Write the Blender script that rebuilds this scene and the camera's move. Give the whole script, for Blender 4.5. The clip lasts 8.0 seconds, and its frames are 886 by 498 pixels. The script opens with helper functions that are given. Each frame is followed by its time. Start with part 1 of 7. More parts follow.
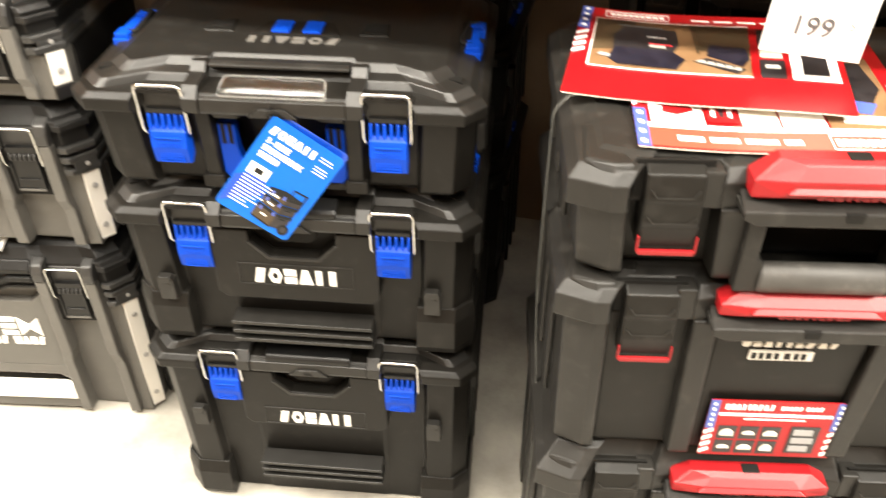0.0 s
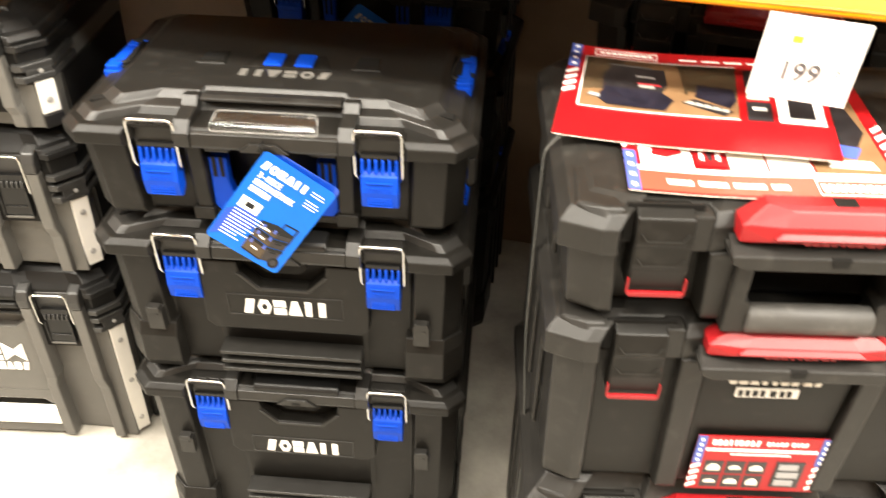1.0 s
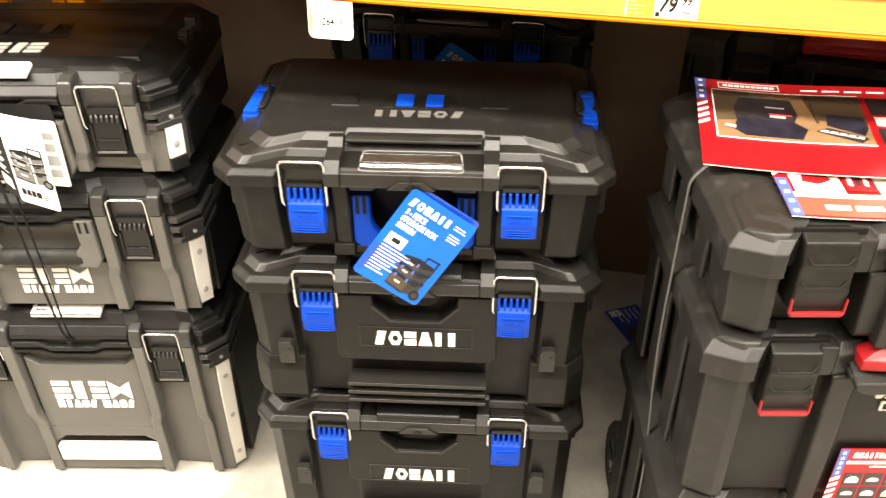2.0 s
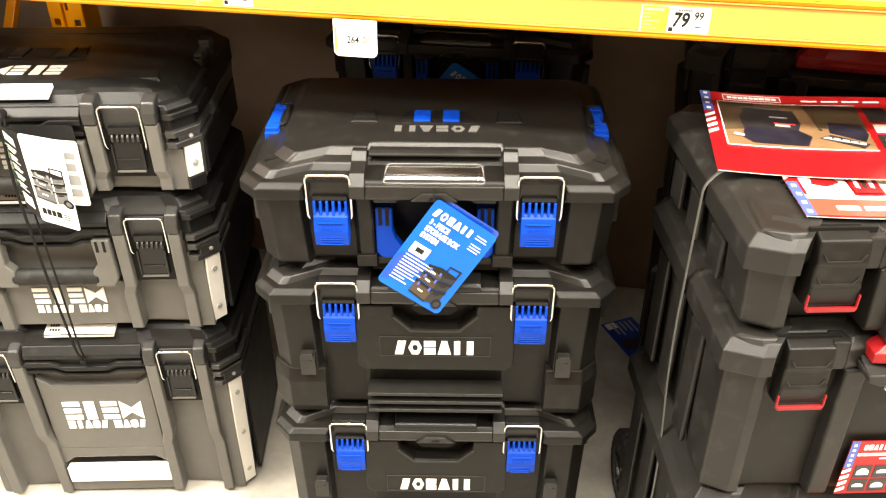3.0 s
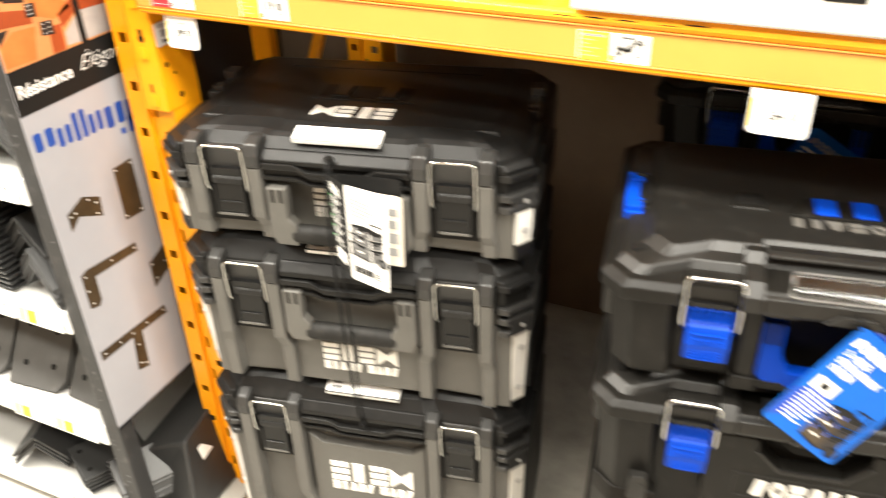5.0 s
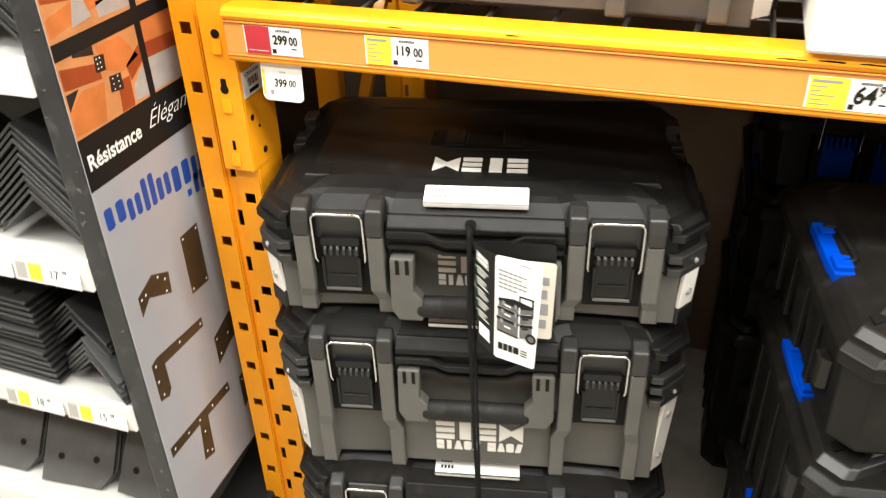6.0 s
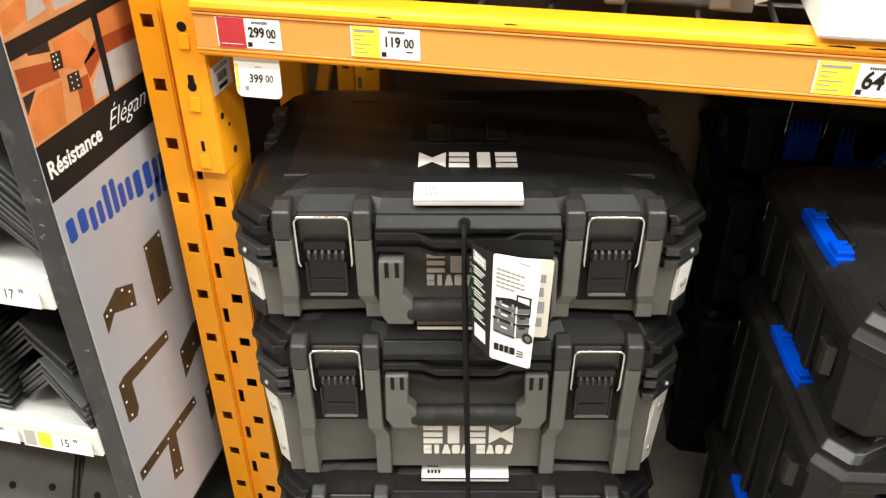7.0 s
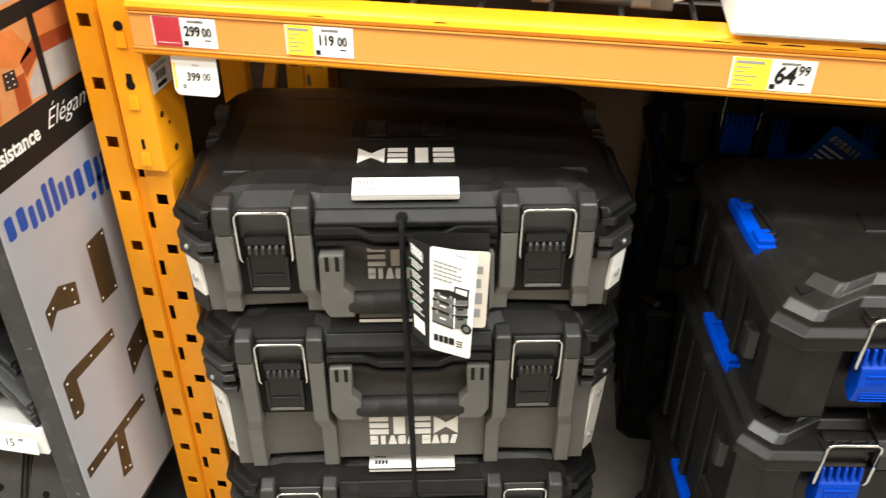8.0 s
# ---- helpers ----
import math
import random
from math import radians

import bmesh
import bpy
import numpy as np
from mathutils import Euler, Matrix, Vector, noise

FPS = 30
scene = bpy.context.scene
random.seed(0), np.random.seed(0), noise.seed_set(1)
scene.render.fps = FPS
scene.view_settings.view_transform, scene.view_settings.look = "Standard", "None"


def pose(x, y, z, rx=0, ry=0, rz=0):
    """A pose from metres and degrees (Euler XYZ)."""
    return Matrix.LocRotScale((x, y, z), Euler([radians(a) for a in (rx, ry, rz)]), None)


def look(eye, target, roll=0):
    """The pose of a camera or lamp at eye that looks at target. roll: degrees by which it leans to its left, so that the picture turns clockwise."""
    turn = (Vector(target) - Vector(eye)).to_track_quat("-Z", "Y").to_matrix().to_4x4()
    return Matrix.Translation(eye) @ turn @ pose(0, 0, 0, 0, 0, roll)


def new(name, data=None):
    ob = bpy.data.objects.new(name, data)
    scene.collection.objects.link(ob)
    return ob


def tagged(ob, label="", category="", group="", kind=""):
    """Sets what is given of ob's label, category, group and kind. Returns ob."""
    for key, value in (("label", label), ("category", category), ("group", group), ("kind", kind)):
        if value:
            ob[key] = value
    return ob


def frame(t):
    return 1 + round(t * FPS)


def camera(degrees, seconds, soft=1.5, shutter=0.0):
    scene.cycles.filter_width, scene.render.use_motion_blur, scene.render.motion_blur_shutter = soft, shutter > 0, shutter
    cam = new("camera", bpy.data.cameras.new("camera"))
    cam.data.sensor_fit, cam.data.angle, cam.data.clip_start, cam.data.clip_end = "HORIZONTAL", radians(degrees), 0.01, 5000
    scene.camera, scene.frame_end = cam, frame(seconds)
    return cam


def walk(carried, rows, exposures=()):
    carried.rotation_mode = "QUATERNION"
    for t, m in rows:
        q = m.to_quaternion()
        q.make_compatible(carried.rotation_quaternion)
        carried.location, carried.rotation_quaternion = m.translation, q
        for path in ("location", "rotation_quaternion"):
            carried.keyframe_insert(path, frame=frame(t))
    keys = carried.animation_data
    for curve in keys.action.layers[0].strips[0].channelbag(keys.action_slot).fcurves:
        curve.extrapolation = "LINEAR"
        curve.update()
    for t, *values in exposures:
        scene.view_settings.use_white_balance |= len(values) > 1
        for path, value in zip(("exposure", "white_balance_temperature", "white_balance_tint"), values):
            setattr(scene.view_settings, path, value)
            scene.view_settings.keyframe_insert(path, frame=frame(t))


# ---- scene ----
cam = camera(55.9, 8.0, soft=1.2, shutter=0.6)
PATH = [
    (0, (0.101, 0.168, 1.397), (-0.302, 1.701, 0.177), -0.0),
    (0.2, (0.122, 0.178, 1.38), (-0.257, 1.71, 0.152), 0.3),
    (0.5, (0.124, 0.178, 1.399), (-0.213, 1.716, 0.166), 0.6),
    (0.7, (0.131, 0.191, 1.396), (-0.231, 1.735, 0.177), 0.5),
    (1, (0.087, 0.18, 1.428), (-0.28, 1.737, 0.228), 1.2),
    (1.2, (0.06, 0.184, 1.437), (-0.34, 1.741, 0.248), 1.0),
    (1.5, (-0.001, 0.156, 1.45), (-0.406, 1.728, 0.283), 1.1),
    (1.7, (-0.036, 0.149, 1.453), (-0.45, 1.721, 0.288), 0.1),
    (2, (-0.108, 0.099, 1.459), (-0.468, 1.696, 0.31), -0.2),
    (2.2, (-0.126, 0.079, 1.455), (-0.474, 1.69, 0.321), -0.6),
    (3.3, (-0.187, 0.034, 1.468), (-0.465, 1.685, 0.373), 0.6),
    (3.5, (-0.196, 0.033, 1.477), (-0.463, 1.685, 0.381), 0.8),
    (4, (-0.203, 0.033, 1.477), (-0.488, 1.683, 0.384), 0.7),
    (4.2, (-0.202, 0.051, 1.474), (-0.536, 1.689, 0.376), 0.1),
    (4.5, (-0.277, 0.083, 1.452), (-0.717, 1.706, 0.369), -0.0),
    (4.7, (-0.337, 0.127, 1.44), (-0.931, 1.714, 0.378), -1.5),
    (5, (-0.469, 0.206, 1.439), (-1.2, 1.735, 0.377), -1.9),
    (5.2, (-0.541, 0.219, 1.448), (-1.29, 1.736, 0.382), -1.7),
    (6.3, (-0.899, 0.284, 1.449), (-1.366, 1.898, 0.364), -1.6),
    (6.5, (-0.92, 0.287, 1.449), (-1.351, 1.907, 0.357), -1.4),
    (7, (-0.928, 0.29, 1.436), (-1.297, 1.919, 0.334), -0.4),
    (7.5, (-0.915, 0.28, 1.434), (-1.248, 1.912, 0.327), 0.3),
    (8, (-0.888, 0.275, 1.445), (-1.179, 1.915, 0.338), 0.3),
]
EXPOSURES = [(0.0, 0.7, 6550, 10), (2.2, 0.7, 6650, 10), (3.5, 0.70, 6650, 9), (4.5, 0.62, 6550, 9), (5.2, 0.2, 6300, 9), (6.3, -0.38, 6000, 8), (8.0, -0.38, 6000, 8)]
walk(cam, [(t, look(eye, target, roll)) for t, eye, target, roll in PATH], EXPOSURES)

# ---- light and exposure ----
world = bpy.data.worlds.new("hall")
scene.world = world
world.use_nodes = True
world.node_tree.nodes["Background"].inputs["Color"].default_value = (1.0, 0.95, 0.88, 1)
world.node_tree.nodes["Background"].inputs["Strength"].default_value = 0.02


def tube_light(x, y, length, width, watts):
    data = bpy.data.lights.new("ceiling_tube", "AREA")
    data.shape, data.size, data.size_y = "RECTANGLE", length, width
    data.energy, data.color = watts, (1.0, 0.935, 0.82)
    ob = new("ceiling_tube", data)
    ob.matrix_world = pose(x, y, 3.4, 0, 0, 0)
    return ob


for row_y, row_watts in ((0.25, 150), (-0.75, 90)):
    for row_x, share in ((-3.0, 1.7), (0.2, 1.0), (3.4, 1.9)):
        tube_light(row_x, row_y, 2.8, 0.4, row_watts * share)


# ---- materials ----
def mat(name, color, rough=0.5, metal=0.0, grain=900.0, bump=0.06, mottle=0.10, blotch=9.0, coat=0.0, spec=0.5, dust=0.0):
    """A painted, moulded or printed surface: fine grain, larger blotches, uneven gloss."""
    m = bpy.data.materials.new(name)
    m.use_nodes = True
    nt = m.node_tree
    b = nt.nodes["Principled BSDF"]
    b.inputs["Metallic"].default_value = metal
    b.inputs["Coat Weight"].default_value = coat
    b.inputs["Specular IOR Level"].default_value = spec
    co = nt.nodes.new("ShaderNodeTexCoord")
    fine = nt.nodes.new("ShaderNodeTexNoise")
    fine.inputs["Scale"].default_value, fine.inputs["Detail"].default_value = grain, 3.0
    big = nt.nodes.new("ShaderNodeTexNoise")
    big.inputs["Scale"].default_value, big.inputs["Detail"].default_value = blotch, 6.0
    big.inputs["Roughness"].default_value = 0.65
    for n in (fine, big):
        nt.links.new(co.outputs["Object"], n.inputs["Vector"])
    rng = nt.nodes.new("ShaderNodeMapRange")
    rng.inputs["From Min"].default_value, rng.inputs["From Max"].default_value = 0.3, 0.7
    rng.inputs["To Min"].default_value, rng.inputs["To Max"].default_value = 1 - mottle, 1 + mottle
    nt.links.new(big.outputs["Fac"], rng.inputs["Value"])
    mul = nt.nodes.new("ShaderNodeMix")
    mul.data_type, mul.blend_type = "RGBA", "MULTIPLY"
    mul.inputs["Factor"].default_value = 1.0
    mul.inputs[6].default_value = (*color, 1)
    nt.links.new(rng.outputs["Result"], mul.inputs[7])
    tone = mul.outputs[2]
    if dust:
        specks = nt.nodes.new("ShaderNodeTexNoise")
        specks.inputs["Scale"].default_value, specks.inputs["Detail"].default_value = 38.0, 9.0
        nt.links.new(co.outputs["Object"], specks.inputs["Vector"])
        pick = nt.nodes.new("ShaderNodeMapRange")
        pick.inputs["From Min"].default_value, pick.inputs["From Max"].default_value = 0.56, 0.78
        pick.inputs["To Min"].default_value, pick.inputs["To Max"].default_value = 0.0, dust
        nt.links.new(specks.outputs["Fac"], pick.inputs["Value"])
        over = nt.nodes.new("ShaderNodeMix")
        over.data_type = "RGBA"
        nt.links.new(pick.outputs["Result"], over.inputs["Factor"])
        nt.links.new(tone, over.inputs[6])
        over.inputs[7].default_value = (0.32, 0.30, 0.27, 1)
        tone = over.outputs[2]
    nt.links.new(tone, b.inputs["Base Color"])
    rr = nt.nodes.new("ShaderNodeMapRange")
    rr.inputs["From Min"].default_value, rr.inputs["From Max"].default_value = 0.3, 0.7
    rr.inputs["To Min"].default_value, rr.inputs["To Max"].default_value = max(0.05, rough - 0.05), min(1, rough + 0.05)
    nt.links.new(big.outputs["Fac"], rr.inputs["Value"])
    nt.links.new(rr.outputs["Result"], b.inputs["Roughness"])
    if bump:
        bp = nt.nodes.new("ShaderNodeBump")
        bp.inputs["Strength"].default_value, bp.inputs["Distance"].default_value = bump, 0.001
        nt.links.new(fine.outputs["Fac"], bp.inputs["Height"])
        nt.links.new(bp.outputs["Normal"], b.inputs["Normal"])
    return m


BLACK = mat("black_plastic", (0.0062, 0.0056, 0.0047), 0.42, bump=0.16, mottle=0.15, dust=0.025, spec=0.20)
BLACK_SMOOTH = mat("smooth_black_plastic", (0.0068, 0.0062, 0.0053), 0.42, bump=0.06, mottle=0.10, dust=0.02, spec=0.42)
# real black parts and scuffs, and painted shade in slots, wells and holes
SHADOW_BLACK = mat("matt_black_and_recess_shade", (0.006, 0.0056, 0.005), 0.6, bump=0.2, spec=0.15)
GRIP = mat("black_soft_grip", (0.012, 0.0115, 0.0105), 0.62, bump=0.4, dust=0.05, spec=0.25)
GRIP_GREY = mat("worn_grey_grip", (0.036, 0.034, 0.031), 0.55, bump=0.4, mottle=0.25, blotch=30, dust=0.15)
LEVER_BLACK = mat("deep_black_plastic", (0.0042, 0.0042, 0.0042), 0.33, bump=0.08, spec=0.35)
GREY = mat("dark_grey_plastic", (0.080, 0.0765, 0.069), 0.43, bump=0.25, mottle=0.12, dust=0.05)
GREY_BLACK = mat("charcoal_plastic", (0.0068, 0.0066, 0.0063), 0.42, bump=0.08, dust=0.025, spec=0.22)
GREY_MID = mat("mid_charcoal_plastic", (0.021, 0.0205, 0.0195), 0.40, bump=0.15, dust=0.03, spec=0.45)
CHARCOAL = mat("worn_charcoal_plastic", (0.0110, 0.0102, 0.0090), 0.42, bump=0.28, mottle=0.22, dust=0.05, spec=0.28)
BLUE = mat("blue_plastic", (0.0015, 0.040, 0.36), 0.42, bump=0.08, mottle=0.06, spec=0.14)
RED = mat("red_plastic", (0.20, 0.005, 0.007), 0.40, bump=0.1, mottle=0.08, spec=0.4)
STEEL = mat("bright_steel_wire", (0.62, 0.61, 0.58), 0.16, metal=1.0, bump=0.05, mottle=0.05)
ALU = mat("brushed_aluminium", (0.74, 0.72, 0.67), 0.38, metal=0.15, grain=500, bump=0.1, mottle=0.06)
SCREW = mat("steel_screw", (0.42, 0.41, 0.39), 0.42, metal=0.5, bump=0.1)
LOGO = mat("pale_grey_print", (0.70, 0.68, 0.63), 0.45, bump=0.0, mottle=0.05)
LOGO_LID = mat("grey_lid_print", (0.085, 0.080, 0.072), 0.5, bump=0.05, mottle=0.12)
LOGO_DULL = mat("dull_grey_print", (0.33, 0.32, 0.29), 0.5, bump=0.0, mottle=0.05)
WHITE = mat("white_card", (0.80, 0.79, 0.76), 0.5, bump=0.05, mottle=0.03)
PAPER = mat("white_paper_label", (0.76, 0.75, 0.72), 0.55, bump=0.05, mottle=0.04)
CREAM = mat("cream_card", (0.62, 0.57, 0.49), 0.6, bump=0.05, mottle=0.05)
INK = mat("black_ink", (0.009, 0.009, 0.009), 0.5, bump=0.0, spec=0.22)
INK_DARK = mat("dark_grey_ink", (0.07, 0.07, 0.07), 0.5, bump=0.0)
INK_MID = mat("slate_ink", (0.11, 0.11, 0.11), 0.5, bump=0.0, mottle=0.3, blotch=90)
INK_GREY = mat("grey_ink", (0.25, 0.25, 0.25), 0.5, bump=0.0)
INK_BLUE = mat("blue_ink", (0.014, 0.055, 0.27), 0.4, bump=0.0)
INK_GREEN = mat("green_ink", (0.08, 0.40, 0.10), 0.5, bump=0.0)
YELLOW = mat("yellow_print", (0.82, 0.62, 0.03), 0.5, bump=0.03, mottle=0.04)
RED_LABEL = mat("dull_red_print", (0.42, 0.025, 0.035), 0.5, bump=0.02, mottle=0.12, blotch=60)
RED_PRINT = mat("red_print", (0.25, 0.004, 0.006), 0.36, bump=0.02, mottle=0.06, coat=0.03, spec=0.35)
# red print as it looks under glare; the glare is mixed into the colour
SALMON = mat("red_print_glare", (0.26, 0.050, 0.030), 0.4, bump=0.02, mottle=0.05, coat=0.2)
BLUE_PRINT = mat("blue_gloss_card", (0.0015, 0.085, 0.40), 0.34, bump=0.01, mottle=0.10, spec=0.3)
BLUE_DEEP = mat("deep_blue_card", (0.004, 0.042, 0.32), 0.3, bump=0.01, mottle=0.08, coat=0.3)
NAVY_DARK = mat("dark_navy_print", (0.008, 0.007, 0.013), 0.4, bump=0.0, mottle=0.4, blotch=40)
NAVY = mat("navy_print", (0.05, 0.08, 0.30), 0.35, bump=0.0)
SAND = mat("sandy_print", (0.15, 0.085, 0.040), 0.4, bump=0.0, mottle=0.25, blotch=14)
DARK_PRINT = mat("dark_print", (0.014, 0.012, 0.013), 0.4, bump=0.0, mottle=0.5, blotch=40)
ORANGE = mat("orange_rack_paint", (0.86, 0.335, 0.004), 0.36, grain=300, bump=0.06, mottle=0.07, coat=0.08, dust=0.02, spec=0.35)
ORANGE_STRIP = mat("orange_price_channel", (0.66, 0.275, 0.055), 0.22, grain=200, bump=0.02, mottle=0.04, coat=0.5)
TIMBER = mat("orange_timber_print", (0.50, 0.155, 0.040), 0.4, bump=0.0, mottle=0.28, blotch=12)
TIMBER_PALE = mat("pale_timber_print", (0.50, 0.215, 0.080), 0.4, bump=0.0, mottle=0.2, blotch=12)
TIMBER_DEEP = mat("deep_timber_print", (0.27, 0.050, 0.014), 0.4, bump=0.0, mottle=0.25, blotch=12)
PHOTO_GREY = mat("pale_photo_print", (0.36, 0.33, 0.31), 0.4, bump=0.0, mottle=0.2, blotch=16)
POSTER_GREY = mat("silver_grey_poster", (0.32, 0.32, 0.345), 0.32, bump=0.02, mottle=0.08, blotch=3, coat=0.3)
BRONZE = mat("dark_bronze_print", (0.045, 0.030, 0.016), 0.35, bump=0.0, mottle=0.35, blotch=18)
UPRIGHT = mat("scuffed_black_steel", (0.018, 0.018, 0.019), 0.5, bump=0.2, mottle=0.3, blotch=16, dust=0.14)
PLATE = mat("grey_coated_steel", (0.060, 0.059, 0.057), 0.45, bump=0.15, mottle=0.2, dust=0.06)
BRACKET = mat("black_coated_steel", (0.021, 0.021, 0.021), 0.42, bump=0.15, mottle=0.2)
SHELF_WHITE = mat("pale_shelf_enamel", (0.36, 0.355, 0.34), 0.4, bump=0.03, mottle=0.08)
WIRE = mat("zinc_wire", (0.55, 0.54, 0.52), 0.33, metal=1.0, bump=0.1)
STRAP = mat("grey_packing_strap", (0.075, 0.075, 0.068), 0.4, bump=0.1)
CORD = mat("black_cord", (0.006, 0.006, 0.006), 0.75, bump=0.4, grain=1500, spec=0.15)
RUBBER = mat("black_rubber", (0.025, 0.024, 0.023), 0.7, bump=0.4, dust=0.25)
HARDBOARD = mat("brown_hardboard", (0.18, 0.122, 0.078), 0.7, bump=0.3, mottle=0.2, blotch=4)
CONCRETE = mat("polished_concrete", (0.33, 0.31, 0.27), 0.45, grain=220, bump=0.08, mottle=0.30, blotch=7, dust=0.25)
CEILING_PAINT = mat("white_ceiling_paint", (0.70, 0.69, 0.66), 0.8, bump=0.1)
WALL_PAINT = mat("grey_wall_paint", (0.35, 0.34, 0.32), 0.8, bump=0.1)
# pale grey for light caught by the clear window's edge
WINDOW_GLINT = mat("painted_edge_glint", (0.16, 0.155, 0.145), 0.18, bump=0.0)
CLEAR = bpy.data.materials.new("clear_plastic")
CLEAR.use_nodes = True
CLEAR.node_tree.nodes["Principled BSDF"].inputs["Transmission Weight"].default_value = 1.0
CLEAR.node_tree.nodes["Principled BSDF"].inputs["Roughness"].default_value = 0.04
CLEAR.node_tree.nodes["Principled BSDF"].inputs["Specular IOR Level"].default_value = 0.25
CLEAR.node_tree.nodes["Principled BSDF"].inputs["IOR"].default_value = 1.45


# ---- building helpers ----
def part(name, bm, material, parent=None, label="", bevel=0.0, m=None, smooth=False, segs=2):
    """One mesh object from a bmesh, under a thing or a part."""
    bmesh.ops.recalc_face_normals(bm, faces=bm.faces)
    if m is not None:
        bm.transform(m)
    me = bpy.data.meshes.new(name)
    bm.to_mesh(me)
    bm.free()
    me.materials.append(material)
    ob = new(name, me)
    if parent is not None:
        ob.parent = parent
    if smooth:
        for p in me.polygons:
            p.use_smooth = True
    if bevel:
        mod = ob.modifiers.new("edges", "BEVEL")
        mod.width, mod.segments, mod.limit_method, mod.angle_limit = bevel, segs, "ANGLE", radians(28)
        mod.use_clamp_overlap = True
    if label:
        ob["label"] = label
    return ob


def thing(name, m, label, category, group="", kind=""):
    ob = new(name)
    ob.empty_display_size = 0.05
    ob.matrix_basis = m
    return tagged(ob, label, category, group, kind)


def loft(bm, rings, close=True):
    """Closed rings of equally many points, joined in order and capped at both ends."""
    rows = [[bm.verts.new(p) for p in r] for r in rings]
    n = len(rows[0])
    for a, b in zip(rows, rows[1:]):
        for i in range(n):
            bm.faces.new((a[i], a[(i + 1) % n], b[(i + 1) % n], b[i]))
    if close:
        bm.faces.new(list(reversed(rows[0])))
        bm.faces.new(rows[-1])
    return bm


def block(bm, x0, x1, y0, y1, z0, z1):
    """A box by its limits."""
    return loft(bm, [[(x0, y0, z), (x1, y0, z), (x1, y1, z), (x0, y1, z)] for z in (z0, z1)])


def front_shape(bm, pts, y0, y1):
    """An outline in x and z, pushed from y0 to y1."""
    return loft(bm, [[(x, y, z) for x, z in pts] for y in (y0, y1)])


def side_shape(bm, pts, x0, x1):
    """An outline in y and z, pushed from x0 to x1."""
    return loft(bm, [[(x, y, z) for y, z in pts] for x in (x0, x1)])


def plan_shape(bm, pts, z0, z1):
    return loft(bm, [[(x, y, z) for x, y in pts] for z in (z0, z1)])


def mirrored(half):
    """A closed outline from its right half, given from the front's middle to the back's."""
    return half + [(-x, y) for x, y in reversed(half) if x > 1e-6]


def ring(outline, z, inset=0.0, mid=0.2, hw=0.28, hd=0.2):
    kx, ky = 1 - inset / hw, 1 - inset / hd
    return [(x * kx, mid + (y - mid) * ky, z) for x, y in outline]


def wire(name, pts, radius, material, parent=None, label="", m=None, flat=1.0, cyclic=False, bend=6, corner=1.0):
    """A round rod or cord along points, with rounded corners, as a mesh."""
    P = [Vector(p) for p in pts]
    path = []
    n = len(P)
    for i, p in enumerate(P):
        if not cyclic and i in (0, n - 1):
            path.append(p)
            continue
        a, b = P[(i - 1) % n] - p, P[(i + 1) % n] - p
        r = min(min(a.length, b.length) * 0.35, corner)
        a, b = p + a.normalized() * r, p + b.normalized() * r
        for k in range(bend + 1):
            s = k / bend
            path.append(a * (1 - s) ** 2 + p * 2 * s * (1 - s) + b * s * s)
    bm = bmesh.new()
    rows = []
    m0 = len(path)
    for i, p in enumerate(path):
        q0 = path[(i - 1) % m0] if cyclic or i else p
        q1 = path[(i + 1) % m0] if cyclic or i < m0 - 1 else p
        d = (q1 - q0).normalized()
        up = Vector((0, 1, 0)) if abs(d.y) < 0.9 else Vector((0, 0, 1))
        e = d.cross(up).normalized()
        f = e.cross(d)
        rows.append([bm.verts.new(p + radius * (math.cos(t) * e + flat * math.sin(t) * f)) for t in [k * math.tau / 8 for k in range(8)]])
    pairs = list(zip(rows, rows[1:]))
    if cyclic:
        pairs.append((rows[-1], rows[0]))
    for a, b in pairs:
        for k in range(8):
            bm.faces.new((a[k], a[(k + 1) % 8], b[(k + 1) % 8], b[k]))
    if not cyclic:
        bm.faces.new(list(reversed(rows[0])))
        bm.faces.new(rows[-1])
    return part(name, bm, material, parent, label, m=m, smooth=True)


def disc(bm, c, axis, radius, depth, n=16):
    """A short cylinder from c along an axis."""
    d = Vector(axis).normalized()
    e = d.orthogonal().normalized()
    f = d.cross(e)
    c = Vector(c)
    return loft(bm, [[c + d * h + radius * (math.cos(k * math.tau / n) * e + math.sin(k * math.tau / n) * f) for k in range(n)] for h in (0, depth)])


